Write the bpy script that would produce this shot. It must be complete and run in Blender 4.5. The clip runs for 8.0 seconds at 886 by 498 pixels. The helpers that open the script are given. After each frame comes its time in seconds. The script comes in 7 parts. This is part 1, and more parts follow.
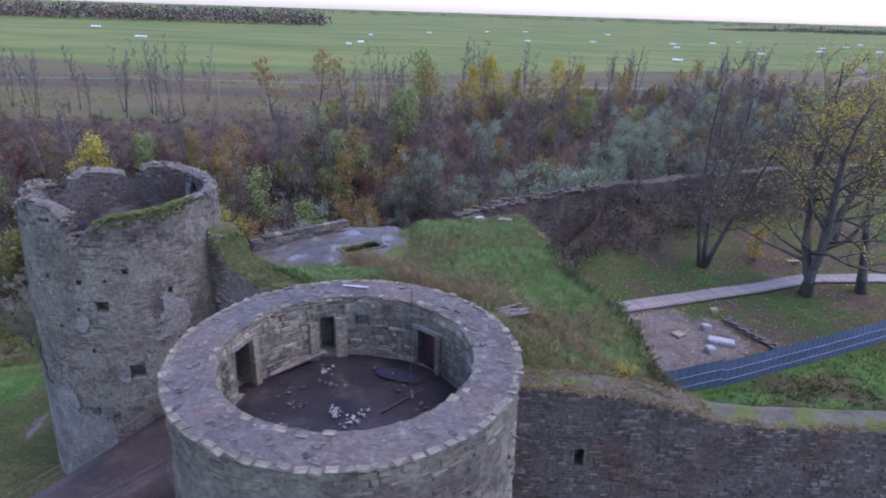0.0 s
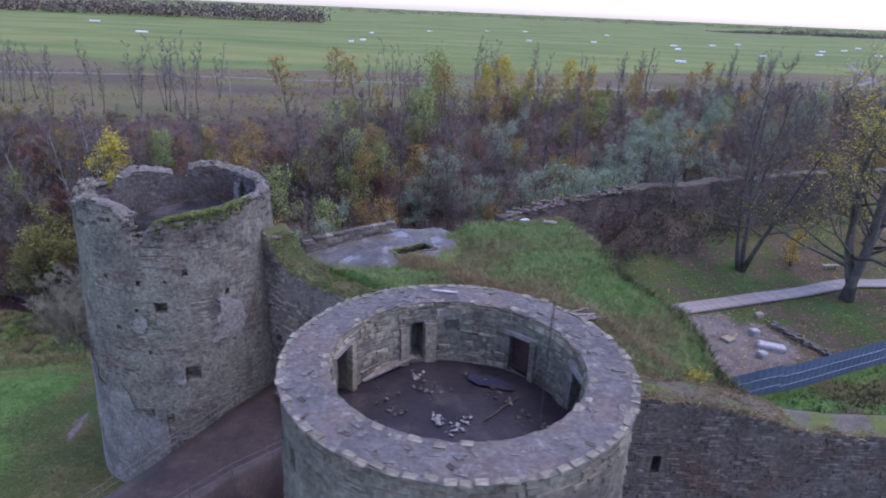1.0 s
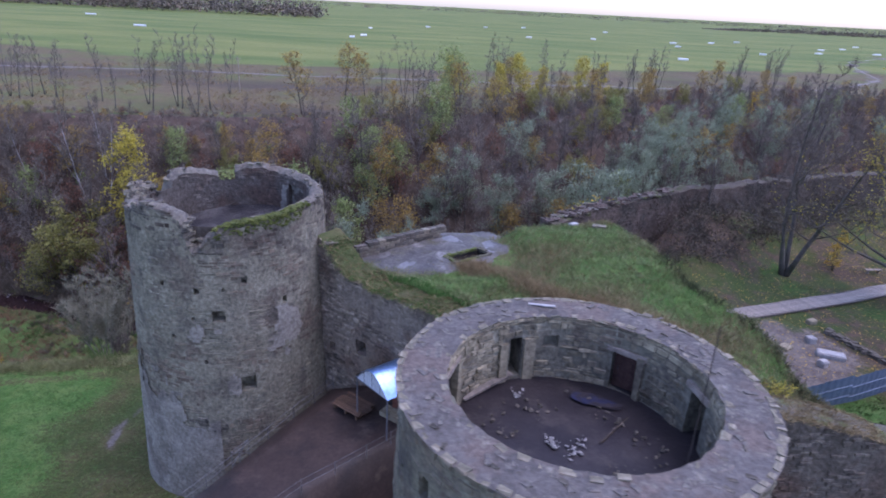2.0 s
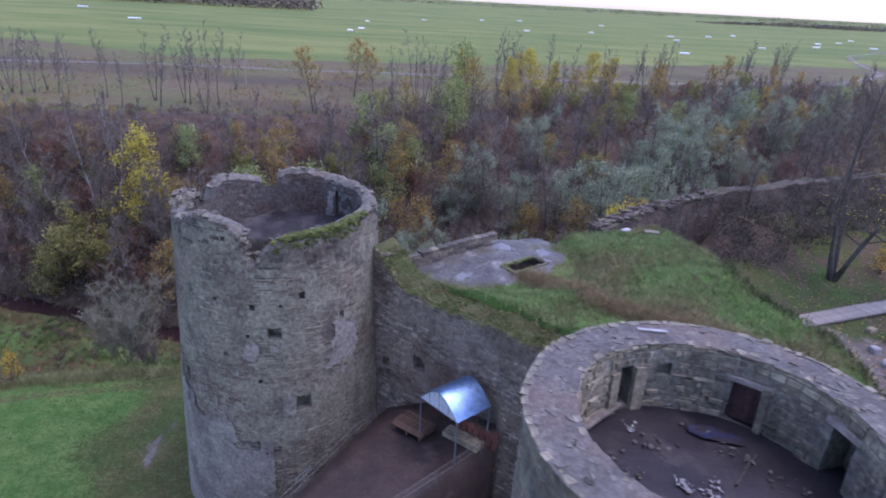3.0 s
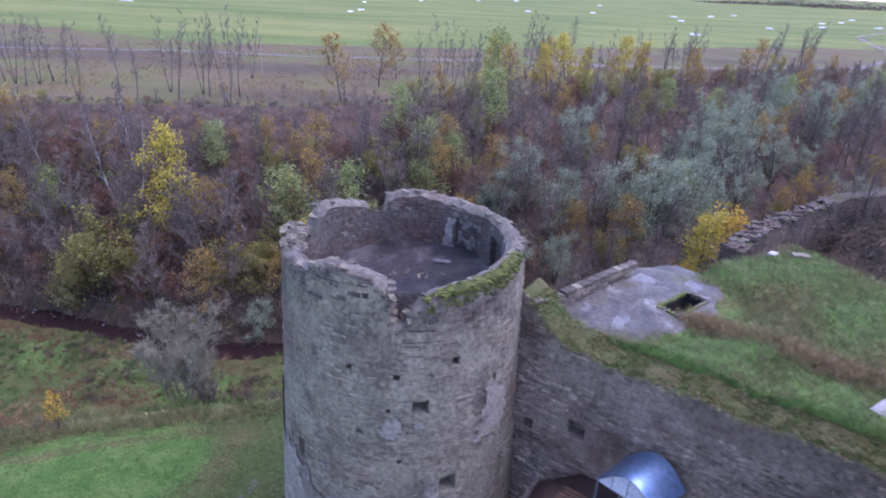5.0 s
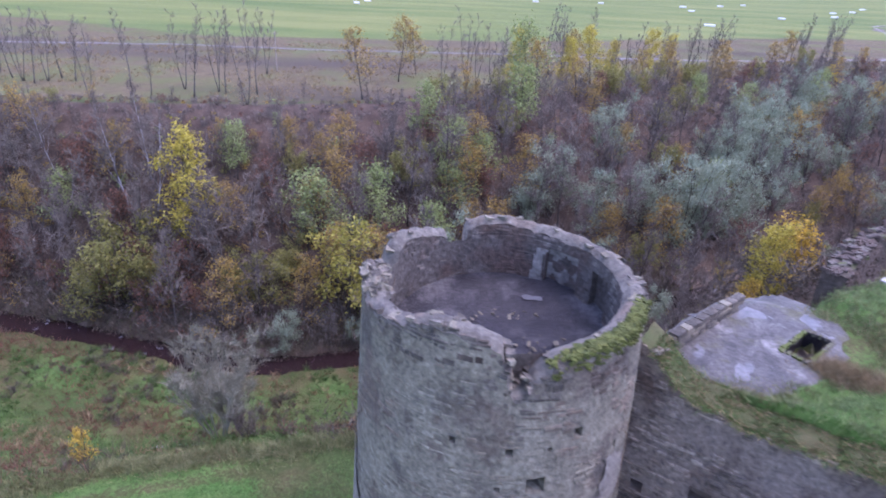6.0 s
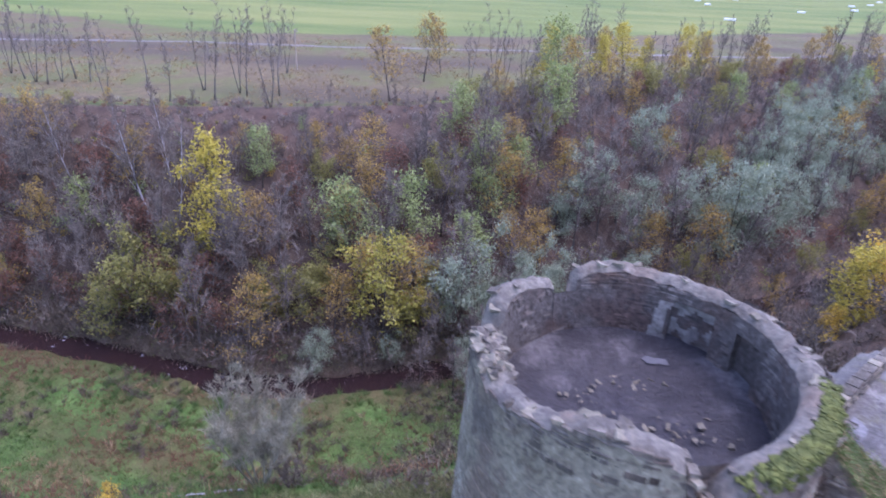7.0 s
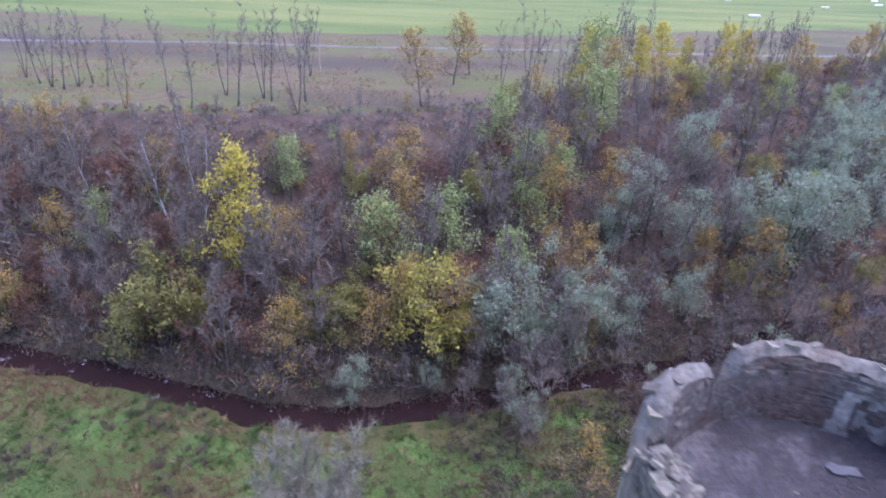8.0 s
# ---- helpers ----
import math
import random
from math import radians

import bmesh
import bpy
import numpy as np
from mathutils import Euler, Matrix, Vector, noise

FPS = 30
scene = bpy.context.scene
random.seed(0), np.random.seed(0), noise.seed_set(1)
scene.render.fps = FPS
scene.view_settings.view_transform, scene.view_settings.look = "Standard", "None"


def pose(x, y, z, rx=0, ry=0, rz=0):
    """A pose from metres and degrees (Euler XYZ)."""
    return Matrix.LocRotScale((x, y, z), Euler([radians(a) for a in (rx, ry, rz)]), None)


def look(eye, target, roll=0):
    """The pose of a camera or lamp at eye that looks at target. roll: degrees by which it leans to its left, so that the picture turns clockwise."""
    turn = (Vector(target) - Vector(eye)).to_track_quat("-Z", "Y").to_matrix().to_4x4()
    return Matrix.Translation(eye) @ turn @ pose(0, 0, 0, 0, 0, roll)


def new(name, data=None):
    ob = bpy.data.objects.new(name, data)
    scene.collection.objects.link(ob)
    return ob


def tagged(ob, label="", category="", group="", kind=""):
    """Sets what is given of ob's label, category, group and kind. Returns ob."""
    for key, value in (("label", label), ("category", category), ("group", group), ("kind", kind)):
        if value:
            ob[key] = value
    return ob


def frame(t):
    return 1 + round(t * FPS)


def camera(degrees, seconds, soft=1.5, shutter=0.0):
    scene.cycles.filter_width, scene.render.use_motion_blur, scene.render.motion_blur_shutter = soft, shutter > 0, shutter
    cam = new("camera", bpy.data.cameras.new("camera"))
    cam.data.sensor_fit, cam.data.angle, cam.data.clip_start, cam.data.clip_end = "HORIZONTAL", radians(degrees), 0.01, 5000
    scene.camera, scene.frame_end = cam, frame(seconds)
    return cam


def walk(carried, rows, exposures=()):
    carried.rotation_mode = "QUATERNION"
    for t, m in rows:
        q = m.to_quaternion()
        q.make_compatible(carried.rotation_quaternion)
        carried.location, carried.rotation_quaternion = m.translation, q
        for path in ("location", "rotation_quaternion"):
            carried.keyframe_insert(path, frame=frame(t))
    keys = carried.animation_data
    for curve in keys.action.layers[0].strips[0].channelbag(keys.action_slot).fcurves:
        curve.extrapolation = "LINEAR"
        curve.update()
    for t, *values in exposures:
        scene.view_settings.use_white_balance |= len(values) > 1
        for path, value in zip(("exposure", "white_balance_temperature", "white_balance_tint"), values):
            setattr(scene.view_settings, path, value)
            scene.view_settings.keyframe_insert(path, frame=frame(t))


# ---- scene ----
cam = camera(71.8, 8.0, 1.8, 0.5)
EXPOSURE = 1.71
METRES, EYE, TILT, LEAN, TURN = 50.0, 30.0, -21.2, -1.7, 0.0
ROWS = [
    (0.0, 0.0, 0.0, 0.0, 0.0, 0.0, -0.0),
    (0.5, -0.0439, 0.0008, 0.0016, -0.15, -0.02, -0.31),
    (1.0, -0.0911, 0.0064, 0.0054, -0.51, -0.11, -0.49),
    (1.5, -0.1391, 0.0167, 0.0111, -0.79, -0.27, -0.64),
    (3.0, -0.2782, 0.077, 0.0409, -1.75, -1.07, -0.55),
    (3.5, -0.3246, 0.1069, 0.0547, -2.06, -1.46, -0.4),
    (4.0, -0.3708, 0.1424, 0.0701, -2.34, -1.88, -0.25),
    (4.5, -0.4172, 0.1832, 0.087, -2.54, -2.28, -0.13),
    (6.0, -0.557, 0.3306, 0.1502, -2.47, -3.53, 0.07),
    (6.5, -0.6017, 0.3864, 0.1735, -2.26, -3.84, 0.05),
    (7.0, -0.6452, 0.4441, 0.1986, -1.92, -4.08, 0.03),
    (7.5, -0.6873, 0.5043, 0.2242, -1.52, -4.27, 0.06),
    (8.0, -0.7318, 0.566, 0.2509, -1.11, -4.43, 0.01),
]
walk(cam, [(t, pose(0, 0, EYE, TILT, LEAN, TURN) @ pose(METRES * x, METRES * y, METRES * z, 90 + pitch, roll, yaw)) for t, x, y, z, yaw, pitch, roll in ROWS],
     [(0.0, EXPOSURE - 0.29, 5660, 32), (3.0, EXPOSURE - 0.19, 5740, 35), (4.5, EXPOSURE + 0.12, 5760, 39), (6.0, EXPOSURE + 0.38, 5770, 40), (8.0, EXPOSURE + 0.51, 5680, 36)])

# ---- light ----
world = bpy.data.worlds.new("sky_world")
scene.world = world
world.use_nodes = True
wn = world.node_tree
sky = wn.nodes.new("ShaderNodeTexSky")
sky.sky_type, sky.sun_disc = "NISHITA", False
sky.sun_elevation, sky.sun_rotation = radians(67), radians(95)
sky.air_density, sky.dust_density, sky.ozone_density = 1.0, 1.4, 1.0
bg = wn.nodes["Background"]
bg.inputs[1].default_value = 0.15
wn.links.new(sky.outputs[0], bg.inputs[0])
sun = new("sun", bpy.data.lights.new("sun", "SUN"))
sun.data.energy, sun.data.angle, sun.data.color = 0.5, radians(60), (1.0, 0.96, 0.9)
sun.matrix_world = look((23, -2, 55), (0, 0, 0))


# ---- materials ----
def mat(name, a, b, scale=3.0, rough=0.9, bump=0.3, fine=12.0, vary=0.12, by="island", metal=0.0, c=None, c_scale=0.25, c_at=0.55, detail=6.0, spec=0.3, contrast=0.3, deep=0.06, d=None, d_scale=0.5, d_at=0.56):
    """A mottled surface: a and b mixed by a coarse noise, darker grain from a fine one, c in larger patches, d in stains drawn out downwards, each piece a little lighter or darker."""
    m = bpy.data.materials.new(name)
    m.use_nodes = True
    n, l = m.node_tree.nodes, m.node_tree.links
    p = n["Principled BSDF"]
    p.inputs["Roughness"].default_value, p.inputs["Metallic"].default_value = rough, metal
    p.inputs["Specular IOR Level"].default_value = spec
    tc = n.new("ShaderNodeTexCoord")

    def noise_at(s, d=detail):
        x = n.new("ShaderNodeTexNoise")
        x.inputs["Scale"].default_value, x.inputs["Detail"].default_value = s, d
        x.inputs["Roughness"].default_value = 0.65
        l.new(tc.outputs["Object"], x.inputs["Vector"])
        return x

    def ramp(src, lo, hi):
        x = n.new("ShaderNodeMapRange")
        x.inputs["From Min"].default_value, x.inputs["From Max"].default_value = lo, hi
        l.new(src, x.inputs["Value"])
        return x.outputs[0]

    def blend(f, x, y, mode="MIX"):
        q = n.new("ShaderNodeMix")
        q.data_type, q.blend_type = "RGBA", mode
        for s, v in ((q.inputs["Factor"], f), (q.inputs["A"], x), (q.inputs["B"], y)):
            if isinstance(v, (int, float)):
                s.default_value = v
            elif isinstance(v, tuple):
                s.default_value = (*v, 1)
            else:
                l.new(v, s)
        return q.outputs["Result"]

    n1, n2 = noise_at(scale), noise_at(fine)
    col = blend(ramp(n1.outputs["Fac"], 0.35, 0.65), tuple(a), tuple(b))
    if c:
        n3 = noise_at(c_scale, 4)
        col = blend(ramp(n3.outputs["Fac"], c_at - 0.04, c_at + 0.08), col, tuple(c))
    if d:
        n4, mp = noise_at(d_scale, 5), n.new("ShaderNodeMapping")
        mp.inputs["Location"].default_value, mp.inputs["Scale"].default_value = (7.3, 2.1, 4.4), (1, 1, 0.7)
        l.new(tc.outputs["Object"], mp.inputs["Vector"])
        l.new(mp.outputs[0], n4.inputs["Vector"])
        col = blend(ramp(n4.outputs["Fac"], d_at - 0.05, d_at + 0.09), col, tuple(d))
    grain = n.new("ShaderNodeMapRange")
    grain.inputs["From Min"].default_value, grain.inputs["From Max"].default_value = 0.3, 0.7
    grain.inputs["To Min"].default_value, grain.inputs["To Max"].default_value = 1 - contrast, 1 + contrast * 0.8
    l.new(n2.outputs["Fac"], grain.inputs["Value"])
    hsv = n.new("ShaderNodeHueSaturation")
    l.new(col, hsv.inputs["Color"])
    if vary:
        if by == "island":
            g = n.new("ShaderNodeNewGeometry").outputs["Random Per Island"]
        else:
            g = n.new("ShaderNodeObjectInfo").outputs["Random"]
        v = n.new("ShaderNodeMapRange")
        v.inputs["To Min"].default_value, v.inputs["To Max"].default_value = 1 - vary, 1 + vary
        l.new(g, v.inputs["Value"])
        mul = n.new("ShaderNodeMath")
        mul.operation = "MULTIPLY"
        l.new(v.outputs[0], mul.inputs[0])
        l.new(grain.outputs[0], mul.inputs[1])
        l.new(mul.outputs[0], hsv.inputs["Value"])
    else:
        l.new(grain.outputs[0], hsv.inputs["Value"])
    l.new(hsv.outputs[0], p.inputs["Base Color"])
    if bump:
        bu = n.new("ShaderNodeBump")
        bu.inputs["Strength"].default_value, bu.inputs["Distance"].default_value = bump, deep
        l.new(n2.outputs["Fac"], bu.inputs["Height"])
        l.new(bu.outputs[0], p.inputs["Normal"])
    return m


def stone_pair(name, a, b, scale, bump, fine, vary, **more):
    """The same stone for joined work and for single blocks."""
    return mat(name, a, b, scale, 0.93, bump, fine, vary, **more), mat(name + "_block", a, b, scale, 0.93, bump, fine, vary, by="object", **more)


STONE, STONE_ONE = stone_pair("limestone", (0.146, 0.132, 0.095), (0.248, 0.232, 0.168), 0.3, 0.6, 3.2, 0.25, c=(0.145, 0.114, 0.083), c_scale=0.16, c_at=0.50, contrast=0.38, deep=0.12, d=(0.088, 0.078, 0.064), d_scale=0.45, d_at=0.6)
STONE_IN, STONE_IN_ONE = stone_pair("pale_limestone", (0.205, 0.172, 0.112), (0.33, 0.285, 0.19), 0.8, 0.8, 4.5, 0.36, c=(0.12, 0.097, 0.07), c_scale=0.35, contrast=0.42, deep=0.12, d=(0.088, 0.074, 0.058), d_scale=0.7, d_at=0.57)
STONE_DARK, STONE_DARK_ONE = stone_pair("weathered_limestone", (0.088, 0.077, 0.061), (0.152, 0.135, 0.107), 0.5, 0.8, 4.0, 0.4, c=(0.08, 0.06, 0.046), c_scale=0.25, contrast=0.5, deep=0.14, d=(0.06, 0.055, 0.048), d_scale=0.5)
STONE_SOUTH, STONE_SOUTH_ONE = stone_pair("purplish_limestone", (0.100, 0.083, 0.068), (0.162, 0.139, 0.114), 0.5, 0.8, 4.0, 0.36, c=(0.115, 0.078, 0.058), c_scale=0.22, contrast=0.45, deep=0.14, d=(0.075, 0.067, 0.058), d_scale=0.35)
STONE_GATE, STONE_GATE_ONE = stone_pair("brown_limestone", (0.185, 0.146, 0.109), (0.305, 0.257, 0.20), 0.5, 0.8, 4.0, 0.42, c=(0.13, 0.092, 0.067), c_scale=0.25, contrast=0.5, deep=0.15, d=(0.10, 0.085, 0.07), d_scale=0.4, d_at=0.6)
MORTAR_GATE = mat("brown_mortar", (0.165, 0.129, 0.10), (0.258, 0.214, 0.17), 0.6, 0.95, 0.9, 4.0, 0, contrast=0.5, deep=0.15, c=(0.125, 0.088, 0.065), c_scale=0.25)
MORTAR = mat("lime_mortar", (0.146, 0.131, 0.095), (0.24, 0.222, 0.163), 0.5, 0.95, 0.9, 4.0, 0, c=(0.135, 0.11, 0.083), c_scale=0.3, contrast=0.45, deep=0.14, d=(0.088, 0.078, 0.064), d_scale=0.45, d_at=0.6)
MORTAR_DARK = mat("dark_mortar", (0.082, 0.069, 0.057), (0.135, 0.116, 0.096), 0.6, 0.95, 0.9, 4.0, 0, contrast=0.5, deep=0.15, c=(0.10, 0.07, 0.054), c_scale=0.22)
CAP = mat("wall_cap", (0.066, 0.059, 0.053), (0.122, 0.11, 0.098), 0.7, 0.74, 0.8, 5, 0.25, c=(0.118, 0.092, 0.076), c_scale=0.4, c_at=0.52, contrast=0.42, deep=0.08, d=(0.21, 0.192, 0.155), d_scale=1.3, d_at=0.62)
RIM_CAP = mat("pale_mortar_rim", (0.10, 0.09, 0.073), (0.172, 0.156, 0.128), 0.7, 0.88, 1.0, 4, 0.2, c=(0.15, 0.118, 0.09), c_scale=0.4, c_at=0.55, contrast=0.4, deep=0.1, d=(0.085, 0.076, 0.066), d_scale=0.9, d_at=0.6)
EDGE = mat("lichened_edge_stone", (0.165, 0.145, 0.102), (0.265, 0.24, 0.175), 0.9, 0.92, 0.7, 5, 0.3, by="object", c=(0.15, 0.125, 0.10), c_scale=0.6, contrast=0.4, deep=0.08)
DIRT = mat("wet_red_dirt", (0.03, 0.021, 0.018), (0.062, 0.043, 0.036), 0.35, 0.5, 0.4, 5, 0, c=(0.09, 0.068, 0.056), c_scale=0.22, c_at=0.6, d=(0.024, 0.019, 0.018), d_scale=0.4)
MUD = mat("dark_mud_floor", (0.017, 0.014, 0.017), (0.034, 0.028, 0.029), 0.6, 0.45, 0.4, 6, 0, c=(0.052, 0.043, 0.04), c_scale=0.45, c_at=0.58)
# flagstone mottling; the pale c patches also hold wet glints of sky
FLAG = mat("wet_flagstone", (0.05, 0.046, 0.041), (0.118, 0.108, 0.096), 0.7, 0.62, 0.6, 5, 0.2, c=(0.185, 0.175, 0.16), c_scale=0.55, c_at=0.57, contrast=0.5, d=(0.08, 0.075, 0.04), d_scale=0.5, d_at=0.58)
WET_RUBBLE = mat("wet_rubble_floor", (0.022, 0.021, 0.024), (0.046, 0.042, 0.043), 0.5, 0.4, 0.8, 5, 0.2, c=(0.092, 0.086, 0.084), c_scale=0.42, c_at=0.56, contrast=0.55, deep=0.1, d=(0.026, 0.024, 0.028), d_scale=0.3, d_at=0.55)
PLASTER = mat("old_plaster", (0.19, 0.172, 0.142), (0.27, 0.248, 0.206), 0.5, 0.92, 0.9, 4.0, 0, c=(0.15, 0.13, 0.11), c_scale=0.35, contrast=0.4, deep=0.12)
MOSS = mat("moss", (0.055, 0.07, 0.018), (0.11, 0.12, 0.03), 2.5, 1.0, 0.8, 14, 0.25)
TURF = mat("turf", (0.052, 0.072, 0.022), (0.095, 0.085, 0.038), 0.6, 1.0, 0.8, 9, 0)
MOSSY_CAP = mat("mossy_wall_top", (0.075, 0.07, 0.045), (0.14, 0.124, 0.098), 0.8, 0.95, 0.7, 9, 0, c=(0.09, 0.11, 0.025), c_scale=0.6, c_at=0.5)
EARTHY_CAP = mat("earthy_wall_top", (0.058, 0.048, 0.036), (0.10, 0.083, 0.06), 0.6, 0.95, 0.8, 6, 0, c=(0.055, 0.06, 0.024), c_scale=0.5, c_at=0.58)
IRON = mat("dark_iron", (0.05, 0.045, 0.045), (0.09, 0.075, 0.07), 4, 0.6, 0.2, 20, 0, metal=0.6)
WOOD = mat("grey_wood", (0.20, 0.16, 0.125), (0.32, 0.27, 0.22), 3, 0.85, 0.4, 18, 0.2, by="object")
# grey bark, paler than BARK to put the haze over the trunks into colour
COURT_BARK = mat("hazed_grey_bark", (0.085, 0.074, 0.062), (0.145, 0.127, 0.106), 2, 0.95, 0.6, 10, 0.2, by="object", d=(0.06, 0.062, 0.035), d_scale=0.8)
BARK = mat("bark", (0.05, 0.041, 0.034), (0.095, 0.078, 0.063), 2, 0.95, 0.6, 10, 0.2, by="object")
TWIG = mat("twigs", (0.13, 0.106, 0.084), (0.215, 0.18, 0.145), 0.1, 0.95, 0, 3, 0.25)
ROW_TWIG = mat("pale_grey_twigs", (0.14, 0.12, 0.10), (0.215, 0.185, 0.155), 0.1, 0.95, 0, 3, 0.25)
DARK_TWIG = mat("dark_twigs", (0.10, 0.082, 0.066), (0.17, 0.14, 0.112), 0.5, 0.95, 0, 3, 0.25)
EARTH = mat("earth_and_stone", (0.075, 0.055, 0.043), (0.125, 0.095, 0.075), 0.4, 0.95, 0.9, 3.0, 0.25, c=(0.06, 0.05, 0.04), c_scale=0.25, contrast=0.45, deep=0.18)


def leaf_mat(name, a, b, vary=0.35):
    """Leaves: the mottled surface, half of the light passing through."""
    m = mat(name, a, b, 0.4, 0.75, 0, 2.0, vary)
    n, l = m.node_tree.nodes, m.node_tree.links
    p, out = n["Principled BSDF"], n["Material Output"]
    tr, mix = n.new("ShaderNodeBsdfTranslucent"), n.new("ShaderNodeMixShader")
    mix.inputs["Fac"].default_value = 0.4
    l.new(p.inputs["Base Color"].links[0].from_socket, tr.inputs["Color"])
    l.new(p.outputs[0], mix.inputs[1])
    l.new(tr.outputs[0], mix.inputs[2])
    l.new(mix.outputs[0], out.inputs["Surface"])
    return m


LEAF = {
    "yellow": leaf_mat("yellow_leaves", (0.38, 0.315, 0.05), (0.53, 0.445, 0.078), 0.28),
    "ochre": leaf_mat("ochre_leaves", (0.30, 0.20, 0.05), (0.42, 0.29, 0.075)),
    "green": leaf_mat("fading_green_leaves", (0.21, 0.265, 0.09), (0.33, 0.38, 0.14), 0.3),
    "olive": leaf_mat("olive_leaves", (0.18, 0.175, 0.05), (0.29, 0.27, 0.08), 0.25),
    "grey": leaf_mat("grey_willow_leaves", (0.24, 0.29, 0.185), (0.32, 0.365, 0.245), 0.18),
    "lime": leaf_mat("lime_yellow_leaves", (0.31, 0.28, 0.055), (0.45, 0.40, 0.085), 0.3),
    "rust": leaf_mat("rust_leaves", (0.15, 0.075, 0.05), (0.235, 0.122, 0.076)),
    "orange": leaf_mat("orange_leaves", (0.44, 0.285, 0.04), (0.60, 0.42, 0.06)),
    "bare": TWIG,
}


# ---- mesh helpers ----
def mesh_of(name, verts, faces, material, smooth=False):
    me = bpy.data.meshes.new(name)
    me.from_pydata(verts, [], faces)
    me.materials.append(material)
    if smooth:
        me.shade_smooth()
    return me


def part(name, me, parent=None, label=""):
    """A mesh as one object, under a thing where parent is given."""
    ob = new(name, me)
    if parent:
        ob.parent = parent
    if label:
        ob["label"] = label
    return ob


def add(vs, fs, nv, nf):
    k = len(vs)
    vs.extend(nv)
    fs.extend([tuple(i + k for i in f) for f in nf])


BOXF = [(0, 1, 2, 3), (7, 6, 5, 4), (0, 4, 5, 1), (1, 5, 6, 2), (2, 6, 7, 3), (3, 7, 4, 0)]


def box(vs, fs, c, s, m=None, j=0.0, rnd=random):
    """A box of half-sizes s at c, its corners off by up to j."""
    q = [Vector((x * s[0], y * s[1], z * s[2])) + Vector([rnd.uniform(-j, j) for _ in range(3)]) for z in (1, -1) for x, y in ((-1, -1), (1, -1), (1, 1), (-1, 1))]
    if m:
        q = [m @ p for p in q]
    add(vs, fs, [tuple(p + Vector(c)) for p in q], BOXF)


def tube(vs, fs, pts, radii, n=5):
    """A tapered tube along points."""
    base = len(vs)
    for i, p in enumerate(pts):
        p = Vector(p)
        d = (Vector(pts[min(i + 1, len(pts) - 1)]) - Vector(pts[max(i - 1, 0)])).normalized()
        a = d.orthogonal().normalized() if abs(d.z) > 0.99 else d.cross(Vector((0, 0, 1))).normalized()
        b = d.cross(a)
        for k in range(n):
            w = 2 * math.pi * k / n
            vs.append(tuple(p + radii[i] * (math.cos(w) * a + math.sin(w) * b)))
    for i in range(len(pts) - 1):
        for k in range(n):
            q = base + i * n
            fs.append((q + k, q + (k + 1) % n, q + n + (k + 1) % n, q + n + k))
    fs.append(tuple(base + k for k in range(n))[::-1])
    fs.append(tuple(base + (len(pts) - 1) * n + k for k in range(n)))


def fast_mesh(name, verts, faces, material, smooth=False):
    """A mesh from arrays; all faces have the same number of corners."""
    verts, faces = np.asarray(verts, np.float32), np.asarray(faces, np.int32)
    m, k = faces.shape
    me = bpy.data.meshes.new(name)
    me.vertices.add(len(verts))
    me.vertices.foreach_set("co", verts.ravel())
    me.loops.add(m * k)
    me.loops.foreach_set("vertex_index", faces.ravel())
    me.polygons.add(m)
    me.polygons.foreach_set("loop_start", np.arange(0, m * k, k, dtype=np.int32))
    me.update(calc_edges=True)
    me.materials.append(material)
    if smooth:
        me.shade_smooth()
    return me


def blades(p, d, width, rs):
    """Thin three-cornered blades from the places p along d."""
    n = len(p)
    side = np.cross(d, rs.normal(size=(n, 3)))
    side *= (width / np.maximum(np.linalg.norm(side, axis=1), 1e-6))[:, None] if np.ndim(width) else width / np.maximum(np.linalg.norm(side, axis=1), 1e-6)[:, None]
    v = np.stack([p - side, p + side, p + d], 1).reshape(-1, 3)
    return v, np.arange(3 * n).reshape(-1, 3)


def smooth01(x):
    x = np.clip(x, 0, 1)
    return x * x * (3 - 2 * x)


def wob(x, y, s, seed=0.0):
    return noise.noise((x * s + seed, y * s - seed, seed))


# A surface maps (u along, z up, d outward) to a place.
def round_face(cx, cy, radius, out=1):
    def at(u, z, d):
        r = radius(z) + out * d
        return (cx + r * math.cos(u), cy + r * math.sin(u), z)
    return at


def line_face(p0, p1, side=-1):
    """A straight wall face from p0 to p1; u in metres; outward to the right of the line (side -1) or the left."""
    p0, p1 = Vector(p0), Vector(p1)
    e = (p1 - p0).normalized()
    o = Vector((-e.y, e.x)) * side
    def at(u, z, d):
        q = p0 + e * u + o * d
        return (q.x, q.y, z)
    return at


